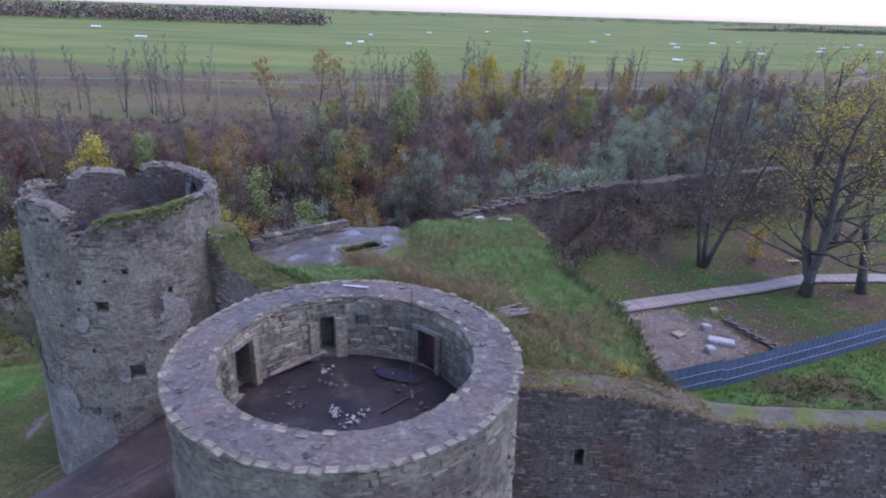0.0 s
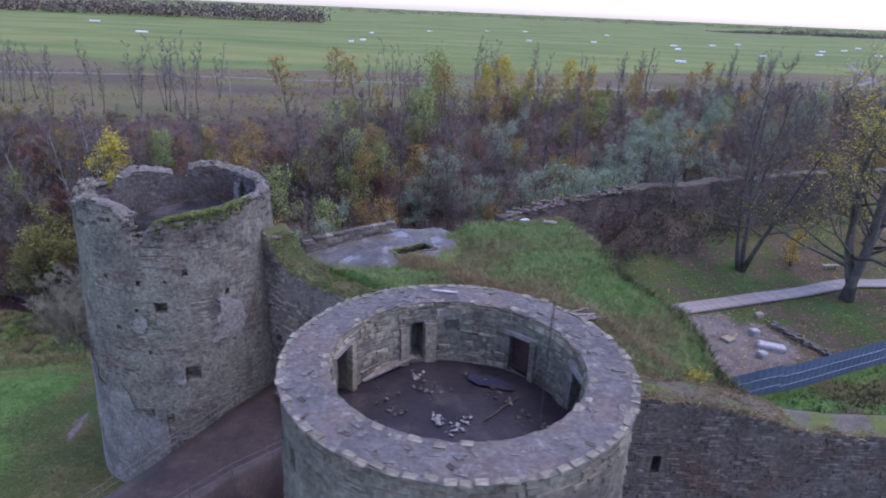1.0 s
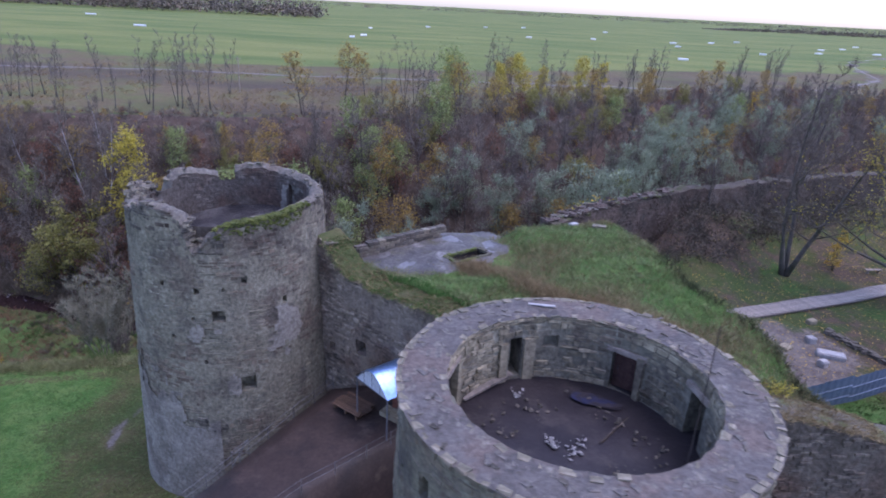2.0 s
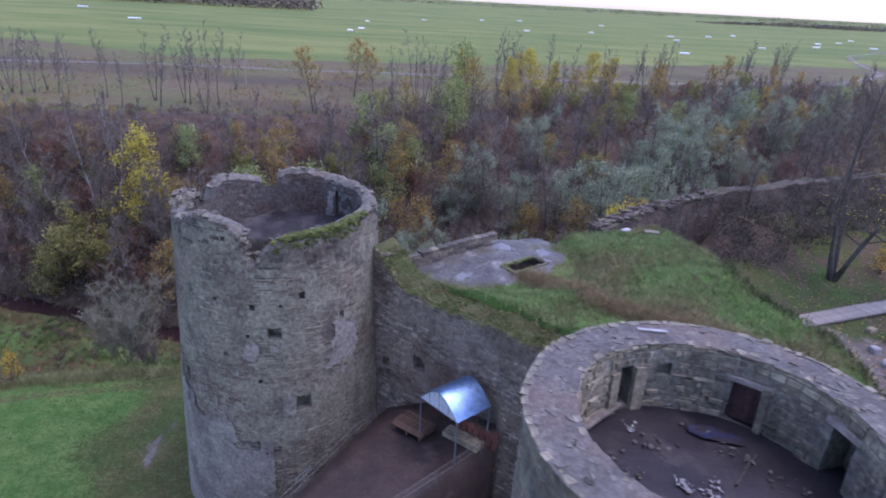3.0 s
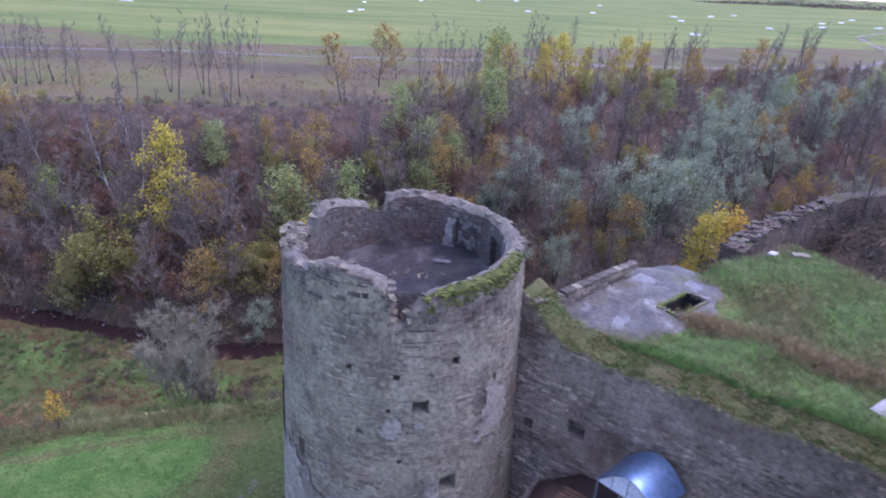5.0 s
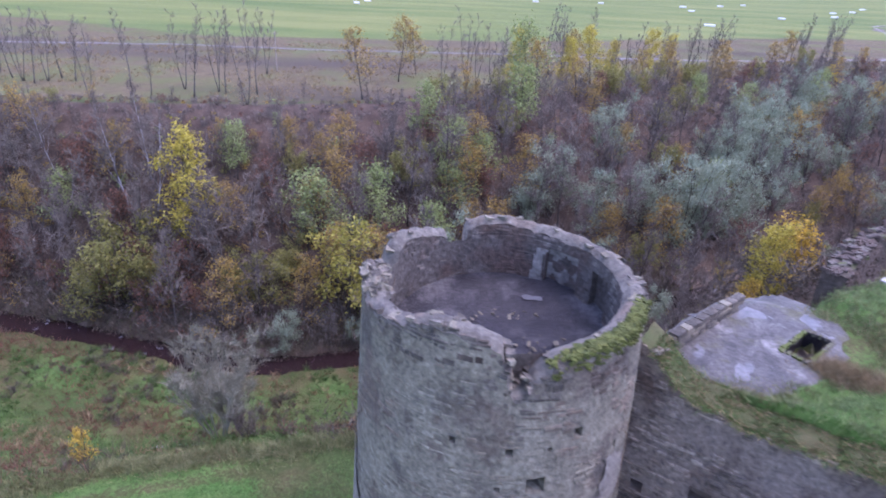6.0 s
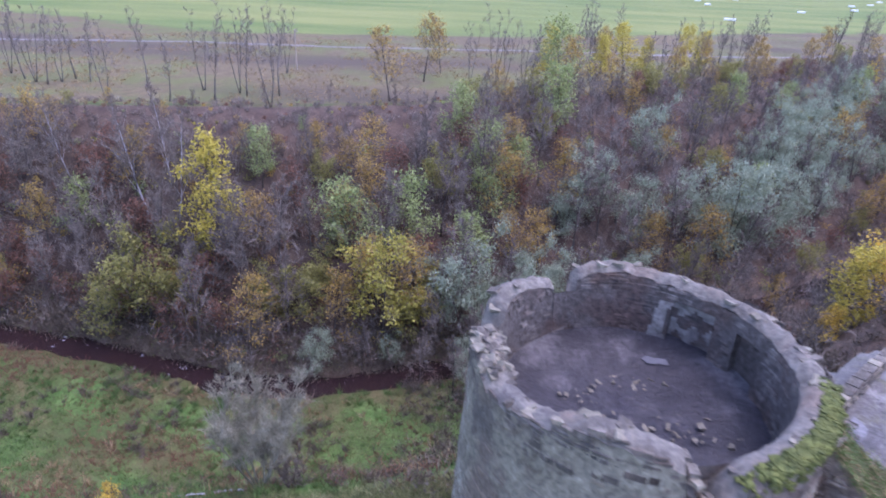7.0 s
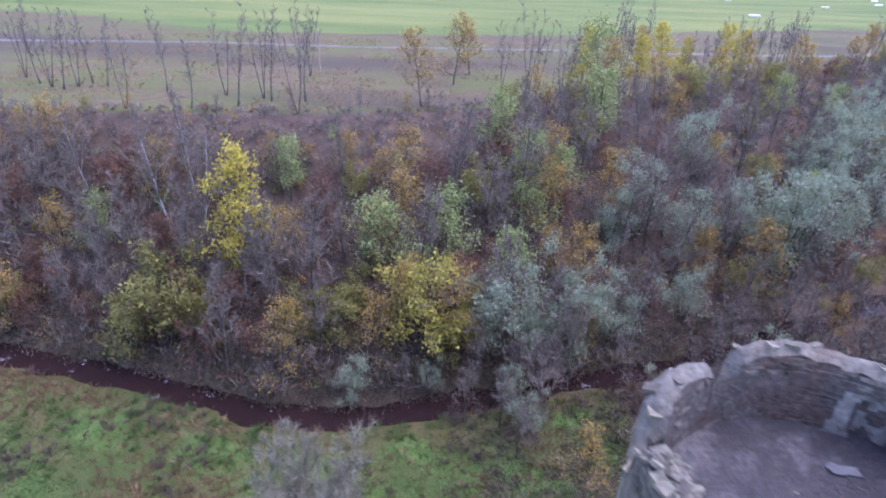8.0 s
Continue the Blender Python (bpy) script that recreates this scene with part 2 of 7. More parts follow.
def shell(vs, fs, at, us, zs, top, holes, depth=1.2, flip=False):
    """A wall face over us and zs, its last rows drawn to top(u), with recesses (u0, u1, z0, z1[, depth]) into it."""
    us = sorted(set(list(us) + [h[i] for h in holes for i in (0, 1)]))
    zs = sorted(set(list(zs) + [h[i] for h in holes for i in (2, 3)]))
    zl = zs[-1]
    rows = [(z, 0) for z in zs] + [(zl, k / 3) for k in (1, 2, 3)]
    idx = {}
    def put(u, r, d=0.0):
        key = (u, r, d)
        if key not in idx:
            z, f = rows[r]
            zz = z + f * (top(u) - zl)
            idx[key] = len(vs)
            vs.append(at(u, zz, d + 0.07 * wob(at(u, zz, 0)[0] + at(u, zz, 0)[1], zz, 0.7)))
        return idx[key]
    def inside(u, z):
        for h in holes:
            if h[0] < u < h[1] and h[2] < z < h[3]:
                return h
        return None
    for i in range(len(us) - 1):
        for r in range(len(rows) - 1):
            um = (us[i] + us[i + 1]) / 2
            zm = (rows[r][0] + rows[r + 1][0]) / 2 if rows[r + 1][1] == 0 else zl + 99
            h = inside(um, zm)
            d = -(h[4] if h and len(h) > 4 else depth) if h else 0.0
            f = (put(us[i], r, d), put(us[i + 1], r, d), put(us[i + 1], r + 1, d), put(us[i], r + 1, d))
            fs.append(f[::-1] if flip else f)
    for h in holes:
        d = -(h[4] if len(h) > 4 else depth)
        hu = [u for u in us if h[0] <= u <= h[1]]
        hr = [r for r, (z, f) in enumerate(rows) if h[2] <= z <= h[3] and f == 0]
        for a, b in zip(hu, hu[1:]):
            for r in (hr[0], hr[-1]):
                fs.append((put(a, r), put(b, r), put(b, r, d), put(a, r, d)))
        for a, b in zip(hr, hr[1:]):
            for u in (hu[0], hu[-1]):
                fs.append((put(u, a), put(u, b), put(u, b, d), put(u, a, d)))


def courses(at, u0, u1, z0, top, holes, scale=1.0, hgt=(0.18, 0.36), wid=(0.35, 0.95), proud=(0.0, 0.04), rnd=random, miss=0.03, ztop=None, cover=0.18):
    """Stones in rough courses, standing proud of a face. scale: metres for one unit of u. Gives one (verts, faces) a stone."""
    out, z = [], z0
    zmax = ztop if ztop is not None else max(top(u0 + (u1 - u0) * k / 60) for k in range(61))
    while z < zmax:
        h = rnd.uniform(*hgt)
        u = u0 - rnd.random() * wid[1] / scale
        while u < u1:
            w = rnd.uniform(*wid) * (1.3 if h < 0.24 else 1.0) / scale
            a, b = max(u, u0), min(u + w, u1)
            u += w
            um = (a + b) / 2
            if (b - a) * scale < 0.12 or rnd.random() < miss:
                continue
            zt = min(z + h, min(top(a), top(b)) + 0.05)
            if zt - z < 0.08:
                continue
            q0 = at(um, z, 0)
            if wob(q0[0] + q0[1] * 0.7, z, 0.42, 17) + 0.5 * wob(q0[0] - q0[1], z, 1.3, 5) > cover:
                continue
            if any(a < q[1] + 0.02 / scale and b > q[0] - 0.02 / scale and z < q[3] and zt > q[2] for q in holes):
                continue
            bend = 0.16 * wob(q0[0] + q0[1], z, 0.5, 23)
            if z + bend < z0 - 0.1 or zt + bend > min(top(a), top(b)) + 0.08:
                bend = 0.0
            j, d, g = 0.022, rnd.uniform(*proud), 0.015
            ga = g / scale
            v = []
            for dd, inset in ((-0.06, 0.0), (d, 0.025)):
                ia = inset / scale
                for uu, zz in ((a + ga + ia, z + g + inset), (b - ga - ia, z + g + inset), (b - ga - ia, zt - g - inset), (a + ga + ia, zt - g - inset)):
                    v.append(at(uu + rnd.uniform(-j, j) / scale, zz + bend + rnd.uniform(-j, j), dd + (rnd.uniform(-j, j) if dd > 0 else 0)))
            out.append((v, [(4, 5, 6, 7), (0, 1, 5, 4), (1, 2, 6, 5), (2, 3, 7, 6), (3, 0, 4, 7)]))
        z += h
    return out


def stonework(pieces, material, parent, single, pick, name="stonework"):
    """Wall stones: those that pick() chooses stand as pieces of their own, up to 280; the rest is joined."""
    mid = lambda v: [sum(p[i] for p in v) / len(v) for i in range(3)]
    own, rest = [], []
    for v, f in pieces:
        (own if len(own) < 280 and pick(*mid(v)) else rest).append((v, f))
    for v, f in own:
        part("stone", mesh_of("stone", v, f, single), parent)
    joined(name, rest, material, parent, kind="stuff")


def joined(name, pieces, material, parent, label="", kind=""):
    vs, fs = [], []
    for v, f in pieces:
        add(vs, fs, v, f)
    ob = part(name, mesh_of(name, vs, fs, material), parent, label)
    if kind:
        ob["kind"] = kind
    return ob


# ---- the lie of the land ----
def at_x(x, pts):
    return np.interp(x, [p[0] for p in pts], [p[1] for p in pts])


RIVER = [(-400, 130), (-150, 104), (-92, 101), (-72, 95.5), (-57, 90), (-45, 89), (-27, 93.8), (0, 101), (50, 124), (110, 150), (200, 172), (500, 200)]
BROW = [(-400, 150), (-98, 127), (-58, 131), (-37, 136), (0, 150), (20, 164), (60, 190), (110, 212), (200, 232), (500, 262)]
BANK = [(-400, 30), (-75, 46.5), (-56, 51.6), (-50, 53.6), (-44, 55.1), (-37, 56.1), (-28, 56.8), (-18, 58), (0, 61), (9, 67), (20, 74), (35, 82), (60, 94), (110, 112), (200, 128), (500, 150)]
NORTH = [(2.5, 54.6), (8.5, 60.6), (19, 67.8), (33, 74.5), (50, 81), (80, 88)]
CASTLE = [(-17, 43.2), (-15.8, 41.4), (-5.2, 33.3), (2, 28.4), (5, 27.8), (90, 27.6), (90, 90)] + NORTH[::-1] + [(-8, 49.6), (-14.8, 45.2)]


def inside_castle(x, y):
    """Metres inside (plus) or outside (minus) the castle's walls."""
    d, odd = np.full_like(x, 1e9), np.zeros(x.shape, bool)
    for (ax, ay), (bx, by) in zip(CASTLE, CASTLE[1:] + CASTLE[:1]):
        ex, ey = bx - ax, by - ay
        k = np.clip(((x - ax) * ex + (y - ay) * ey) / (ex * ex + ey * ey), 0, 1)
        d = np.minimum(d, np.hypot(x - ax - k * ex, y - ay - k * ey))
        with np.errstate(divide="ignore", invalid="ignore"):
            odd ^= ((ay > y) != (by > y)) & (x < (bx - ax) * (y - ay) / (by - ay) + ax)
    return np.where(odd, d, -d)


def lumps(x, y, s, seed=0):
    """Soft waves for large grids."""
    r = np.random.RandomState(seed)
    z = np.zeros_like(x)
    for k in range(9):
        a, f, p = r.uniform(0, 6.28), s * r.uniform(0.5, 2.2), r.uniform(0, 6.28)
        z += np.sin((x * np.cos(a) + y * np.sin(a)) * f * 6.28 + p) / 9 * 1.8
    return z


MOUND_EDGE = [(27, 17.5), (30, 15.5), (32, 14.3), (34, 13.7), (36, 13.3), (38, 12.5), (40, 10.7), (42, 9.8), (46, 9.2), (50, 8.6), (54, 8.1), (58, 7.8)]
MOUND_Z = [(27, 9.6), (31, 9.2), (34, 9.7), (36, 10.7), (38, 11.3), (40, 12.1), (44, 12.5), (50, 12.4), (54, 12.0), (58, 11.4)]


def ground_z(x, y):
    x, y = np.asarray(x, float), np.asarray(y, float)
    river, brow, bank = at_x(x, RIVER), at_x(x, BROW), at_x(x, BANK)
    top = np.interp(x, [-35, -5, 10, 40], [-5.2, -1.0, 3.5, 4.5])
    foot = np.maximum(bank + 14, river - 14)
    far = np.where(y > brow, 6.2 + 0.25 * lumps(x, y, 0.02, 3) * smooth01((y - brow) / 8), -20.6 + 26.8 * smooth01(((y - river - 3) / np.maximum(brow - river - 3, 8))) ** 0.8)
    near = top + (-20.2 - top) * smooth01((y - bank) / (foot - bank)) ** 0.9
    z = np.where(y > river, far, near) + 0.35 * lumps(x, y, 0.06, 5) * (y < brow)
    off = np.abs(y - river + 0.7 * lumps(x, y, 0.05, 61)) + 0.5 * lumps(x, y, 0.12, 62)
    z = np.where(off < 6, z - 1.6 * smooth01(1.35 - off / 2.3), z)
    # the spread of the plain up to the skyline
    z = np.where(y > 900, z + (y - 900) * 0.004, z)
    # within the walls: the court and the grassed-over mass behind the gate
    court = 5.6 + 1.4 * smooth01((38 - y) / 5) * smooth01((x - 15) / 6) + 2.0 * smooth01((y - 60) / 14) * smooth01((30 - x) / 12) + 0.10 * lumps(x, y, 0.08, 8)
    court = court + 4.0 * smooth01((12 - (at_x(x, NORTH) - y) * 0.8) / 12) * smooth01((x - 11) / 9)
    e, ez = at_x(y, MOUND_EDGE), at_x(y, MOUND_Z)
    d = e - x
    mound = ez + (12.75 - ez) * smooth01(d / 11) + 0.22 * lumps(x, y, 0.07, 11) + 0.14 * lumps(x, y, 0.28, 12) + 0.09 * lumps(x, y, 0.55, 13)
    flat = smooth01((7.0 - np.hypot((x + 8.5) * 0.8, y - 46.3)) / 2.0)
    mound = mound * (1 - flat) + 12.1 * flat
    hu, hw = (x + 6.0) * 0.80 + (y - 45.5) * 0.60, -(x + 6.0) * 0.60 + (y - 45.5) * 0.80
    mound = mound - 1.3 * smooth01((1.9 - np.abs(hu)) / 0.3) * smooth01((1.0 - np.abs(hw)) / 0.3)
    edge = inside_castle(x, y)
    mound = mound - 0.5 * smooth01((2.2 - edge) / 2.0) * (x < 4)
    within = court + (mound - court) * smooth01(d / 2.3 + 1.0) * smooth01((62 - y) / 3)
    k = smooth01((edge - 1.3) / 0.6)
    return z * (1 - k) + within * k


def gz(x, y):
    return float(ground_z(np.array([x]), np.array([y]))[0])


# ---- ground ----
def ground_material():
    m = bpy.data.materials.new("ground_cover")
    m.use_nodes = True
    n, l = m.node_tree.nodes, m.node_tree.links
    p = n["Principled BSDF"]
    p.inputs["Roughness"].default_value = 0.95
    p.inputs["Specular IOR Level"].default_value = 0.15
    tc = n.new("ShaderNodeTexCoord")

    def nz(s, d=6.0):
        x = n.new("ShaderNodeTexNoise")
        x.inputs["Scale"].default_value, x.inputs["Detail"].default_value = s, d
        x.inputs["Roughness"].default_value = 0.7
        l.new(tc.outputs["Object"], x.inputs["Vector"])
        return x.outputs["Fac"]

    def two(f, a, b, lo=0.4, hi=0.6):
        r = n.new("ShaderNodeMapRange")
        r.inputs["From Min"].default_value, r.inputs["From Max"].default_value = lo, hi
        l.new(f, r.inputs["Value"])
        q = n.new("ShaderNodeMix")
        q.data_type = "RGBA"
        l.new(r.outputs[0], q.inputs["Factor"])
        for s, v in ((q.inputs["A"], a), (q.inputs["B"], b)):
            if isinstance(v, tuple):
                s.default_value = (*v, 1)
            else:
                l.new(v, s)
        return q.outputs["Result"]

    fa = n.new("ShaderNodeAttribute")
    fa.attribute_name = "field"
    where = fa.outputs["Fac"]
    big, mid, fine = nz(0.06, 5), nz(0.5, 6), nz(4.0, 8)
    mp, sn = n.new("ShaderNodeMapping"), n.new("ShaderNodeTexNoise")
    mp.inputs["Scale"].default_value = (0.010, 0.034, 0.1)
    mp.inputs["Rotation"].default_value = (0, 0, -0.05)
    l.new(tc.outputs["Object"], mp.inputs["Vector"])
    l.new(mp.outputs[0], sn.inputs["Vector"])
    sn.inputs["Scale"].default_value, sn.inputs["Detail"].default_value = 1.0, 6
    streak = sn.outputs["Fac"]
    dull = two(mid, (0.068, 0.07, 0.023), (0.105, 0.088, 0.038))
    dull = two(big, dull, (0.056, 0.082, 0.023), 0.45, 0.6)
    green = two(mid, (0.052, 0.115, 0.023), (0.09, 0.148, 0.038))
    litter = two(mid, (0.062, 0.044, 0.033), (0.104, 0.073, 0.053))
    litter = two(fine, litter, (0.13, 0.085, 0.048), 0.58, 0.7)
    dirt = two(mid, (0.115, 0.094, 0.08), (0.17, 0.145, 0.122))
    dry = two(mid, (0.095, 0.072, 0.039), (0.145, 0.113, 0.06))
    dry = two(big, dry, (0.108, 0.112, 0.04), 0.46, 0.58)
    dry = two(streak, dry, (0.078, 0.06, 0.04), 0.48, 0.66)
    green = two(where, green, two(streak, (0.09, 0.13, 0.032), (0.172, 0.188, 0.054), 0.34, 0.66), 0.5, 0.52)
    stuff = {}
    for key in ("litter", "green", "dirt", "dry"):
        at = n.new("ShaderNodeAttribute")
        at.attribute_name = key
        stuff[key] = at.outputs["Fac"]
    col = dull
    for key, c in (("dry", dry), ("green", green), ("litter", litter), ("dirt", dirt)):
        ad = n.new("ShaderNodeMath")
        ad.operation = "ADD"
        l.new(stuff[key], ad.inputs[0])
        sc = n.new("ShaderNodeMapRange")
        sc.inputs["From Min"].default_value, sc.inputs["From Max"].default_value = 0.3, 0.7
        sc.inputs["To Min"].default_value, sc.inputs["To Max"].default_value = -0.3, 0.3
        l.new(mid if key != "green" else fine, sc.inputs["Value"])
        l.new(sc.outputs[0], ad.inputs[1])
        col = two(ad.outputs[0], col, c, 0.35, 0.65)
    v = n.new("ShaderNodeMapRange")
    v.inputs["From Min"].default_value, v.inputs["From Max"].default_value = 0.3, 0.7
    v.inputs["To Min"].default_value, v.inputs["To Max"].default_value = 0.65, 1.25
    l.new(fine, v.inputs["Value"])
    h = n.new("ShaderNodeHueSaturation")
    l.new(col, h.inputs["Color"])
    l.new(v.outputs[0], h.inputs["Value"])
    l.new(h.outputs[0], p.inputs["Base Color"])
    bu = n.new("ShaderNodeBump")
    bu.inputs["Strength"].default_value, bu.inputs["Distance"].default_value = 0.7, 0.15
    l.new(fine, bu.inputs["Height"])
    l.new(bu.outputs[0], p.inputs["Normal"])
    return m


FIELD_EDGE = [(-600, 380), (-162, 268), (-97, 236), (4, 258), (158, 330), (500, 420)]
FIELD_TRACK = [(-400, 175), (-149, 202), (-100, 210), (-54, 214), (0, 219), (81, 227), (150, 250), (212, 310), (237, 362), (290, 457), (377, 543), (560, 640)]
GREEN_PATH = [(-60, 50), (-52, 50.5), (-42, 53.5), (-36, 54.5)]
DIRT_PATH = [(-34.6, 43.2), (-35.3, 45.5), (-34.2, 48.0)]


def near_line(x, y, pts):
    d = np.full_like(x, 1e9)
    for (ax, ay), (bx, by) in zip(pts, pts[1:]):
        ex, ey = bx - ax, by - ay
        k = np.clip(((x - ax) * ex + (y - ay) * ey) / (ex * ex + ey * ey), 0, 1)
        d = np.minimum(d, np.hypot(x - ax - k * ex, y - ay - k * ey))
    return d


def axis(stops):
    out = [stops[0][0]]
    for (a, s), (b, _) in zip(stops, stops[1:]):
        k = max(1, round((b - a) / s))
        out += [a + (b - a) * (i + 1) / k for i in range(k)]
    return np.array(out)


def build_ground():
    xs = axis([(-6000, 600), (-1200, 100), (-400, 15), (-130, 1.2), (-52, 0.55), (50, 1.2), (130, 8), (300, 25), (800, 100), (1800, 600), (6000, 1)])
    ys = axis([(-400, 40), (-20, 4), (16, 0.55), (80, 1.0), (170, 1.6), (250, 3), (290, 12), (500, 40), (1200, 200), (3000, 600), (6000, 1)])
    X, Y = np.meshgrid(xs, ys)
    Z = ground_z(X, Y)
    nx, ny = len(xs), len(ys)
    verts = np.stack([X, Y, Z], -1).reshape(-1, 3)
    i = (np.arange(ny - 1)[:, None] * nx + np.arange(nx - 1)).ravel()
    faces = np.stack([i, i + 1, i + nx + 1, i + nx], -1)
    me = bpy.data.meshes.new("ground")
    me.from_pydata(verts.tolist(), [], faces.tolist())
    me.materials.append(ground_material())
    me.shade_smooth()
    river, brow, bank = at_x(X, RIVER), at_x(X, BROW), at_x(X, BANK)
    edge = inside_castle(X, Y)
    inner = smooth01((edge + 0.5) / 0.6)
    field = smooth01((Y - at_x(X, FIELD_EDGE)) / 4 + 0.5)
    mound = smooth01((at_x(Y, MOUND_EDGE) - X) / 1.5 + 1) * inner * smooth01((62 - Y) / 2)
    green = field + (1 - inner) * smooth01((bank + 1 - Y) / 3) * (0.35 + 0.6 * smooth01((-37.5 - X + 2.5 * lumps(X, Y, 0.05, 71)) / 5))
    green = green + (1 - inner) * smooth01((Y - bank) / 3) * smooth01((river - 3 - Y) / 4) * (0.42 + 0.32 * lumps(X, Y, 0.07, 72))
    green = green * (1 - 0.55 * smooth01((1.1 - near_line(X, Y, GREEN_PATH)) / 0.8))
    lush = 0.62 + 0.5 * lumps(X, Y, 0.09, 21)
    green = green + mound * np.clip(lush * smooth01((X + 13) / 4 + 0.5) * smooth01((Y - 30) / 5), 0, 0.9)
    dry = smooth01((Y - brow) / 4) * (1 - field)
    dry = dry + mound * (0.5 * smooth01((at_x(Y, MOUND_EDGE) - X - 6) / -4) + 0.55 * smooth01(0.2 + lumps(X, Y, 0.11, 31)))
    litter = smooth01((Y - river + 1) / 3) * smooth01((brow + 2 - Y) / 4) * 0.95
    litter = np.maximum(litter, (1 - inner) * smooth01((X + 14) / 6) * smooth01((Y - bank + 6) / 5) * smooth01((river - Y) / 4) * 0.9)
    litter = np.maximum(litter, inner * (1 - mound) * (0.42 + 0.40 * smooth01((66 - np.hypot(X - 14, Y - 74) * 4) / 20) + 0.25 * lumps(X, Y, 0.1, 41)))
    south = inner * (1 - mound) * smooth01((35.6 + 0.416 * (X - 15.3) - Y) / 1.0)
    litter = litter * (1 - 0.85 * south)
    green = green + south * (0.36 + 0.5 * lumps(X, Y, 0.1, 44)) + inner * (1 - mound) * (0.22 + 0.3 * lumps(X, Y, 0.09, 45))
    dry = dry + inner * (1 - mound) * (0.28 + 0.2 * lumps(X, Y, 0.12, 43))
    dirt = smooth01((0.75 - near_line(X, Y, DIRT_PATH)) / 0.7) * 0.6
    dirt = np.maximum(dirt, inner * (1 - mound) * smooth01((7.5 - np.hypot((X - 19.5) * 0.9, Y - 44)) / 4) * 0.85)
    dirt = np.maximum(dirt, inner * (1 - mound) * smooth01((3.0 - near_line(X, Y, [(13, 52), (12, 57), (12.5, 62)])) / 2) * 0.8)
    track = near_line(X, Y, FIELD_TRACK)
    dirt = np.maximum(dirt, smooth01((3.0 - track) / 2))
    green = green * (1 - dirt)
    for key, a in (("litter", litter), ("green", green), ("dirt", dirt), ("dry", dry), ("field", field)):
        at = me.attributes.new(key, "FLOAT", "POINT")
        at.data.foreach_set("value", np.clip(a, 0, 1).astype(np.float32).ravel())
    tagged(new("ground", me), "autumn grass, leaf litter and green field spreading to the skyline", "ground", kind="structure")


build_ground()


def build_water():
    m = bpy.data.materials.new("dark_river_water")
    m.use_nodes = True
    n, l = m.node_tree.nodes, m.node_tree.links
    p = n["Principled BSDF"]
    p.inputs["Roughness"].default_value = 0.12
    tc, w = n.new("ShaderNodeTexCoord"), n.new("ShaderNodeTexNoise")
    w.inputs["Scale"].default_value, w.inputs["Detail"].default_value = 0.8, 6
    l.new(tc.outputs["Object"], w.inputs["Vector"])
    f, fa = n.new("ShaderNodeTexNoise"), n.new("ShaderNodeMapRange")
    f.inputs["Scale"].default_value, f.inputs["Detail"].default_value = 0.35, 8
    f.inputs["Roughness"].default_value = 0.75
    l.new(tc.outputs["Object"], f.inputs["Vector"])
    fa.inputs["From Min"].default_value, fa.inputs["From Max"].default_value = 0.62, 0.70
    l.new(f.outputs["Fac"], fa.inputs["Value"])
    q = n.new("ShaderNodeMix")
    q.data_type = "RGBA"
    q.inputs["A"].default_value, q.inputs["B"].default_value = (0.022, 0.012, 0.012, 1), (0.5, 0.5, 0.52, 1)
    l.new(fa.outputs[0], q.inputs["Factor"])
    l.new(q.outputs["Result"], p.inputs["Base Color"])
    b = n.new("ShaderNodeBump")
    b.inputs["Strength"].default_value, b.inputs["Distance"].default_value = 0.5, 0.15
    l.new(w.outputs["Fac"], b.inputs["Height"])
    l.new(b.outputs[0], p.inputs["Normal"])
    xs = np.arange(-200, 201, 2.0)
    vs, fs = [], []
    for i, x in enumerate(xs):
        r = float(at_x(x, RIVER))
        for k in (-3.4, -1.1, 1.1, 3.4):
            vs.append((x, r + k, -20.95))
        if i:
            for k in range(3):
                a = (i - 1) * 4 + k
                fs.append((a, a + 4, a + 5, a + 1))
    tagged(new("water", mesh_of("water", vs, fs, m)), "dark brown stream with a few white ripples", "river", kind="structure")


build_water()


def build_track():
    """The wet farm track over the fallow land: two pale wheel ruts."""
    m = mat("wet_track", (0.17, 0.155, 0.14), (0.28, 0.265, 0.25), 0.12, 0.5, 0.2, 2, 0, c=(0.13, 0.10, 0.075), c_scale=0.03, c_at=0.46)
    root = tagged(new("track"), "pale wet wheel ruts of a farm track", "track", kind="structure")
    pts = []
    for (ax, ay), (bx, by) in zip(FIELD_TRACK, FIELD_TRACK[1:]):
        k = max(1, round(math.hypot(bx - ax, by - ay) / 4))
        pts += [(ax + (bx - ax) * i / k, ay + (by - ay) * i / k) for i in range(k)]
    x, y = np.array([p[0] for p in pts]), np.array([p[1] for p in pts])
    y = y + 0.5 * np.sin(x * 0.13)
    for s in (-0.9, 0.9):
        zs = [np.maximum(ground_z(x, y + s - 0.35), ground_z(x, y + s + 0.35)) + 0.06] * 2
        vs = [(x[i], y[i] + s + e, zs[0][i]) for i in range(len(x)) for e in (-0.35, 0.35)]
        part("rut", mesh_of("rut", vs, [(2 * i, 2 * i + 2, 2 * i + 3, 2 * i + 1) for i in range(len(x) - 1)], m), root)


build_track()

# ---- near tower ----
NX, NY, NR, NI, NTOP, NFLOOR = -3.35, 20.95, 6.8, 5.0, 17.5, 14.3


def arc(r, m):
    """Degrees from metres on a circle."""
    return math.degrees(m / r)


def door_at(deg, width, z0, z1, depth, r):
    h = math.radians(arc(r, width) / 2)
    c = math.radians(deg)
    return (c - h, c + h, z0, z1, depth)


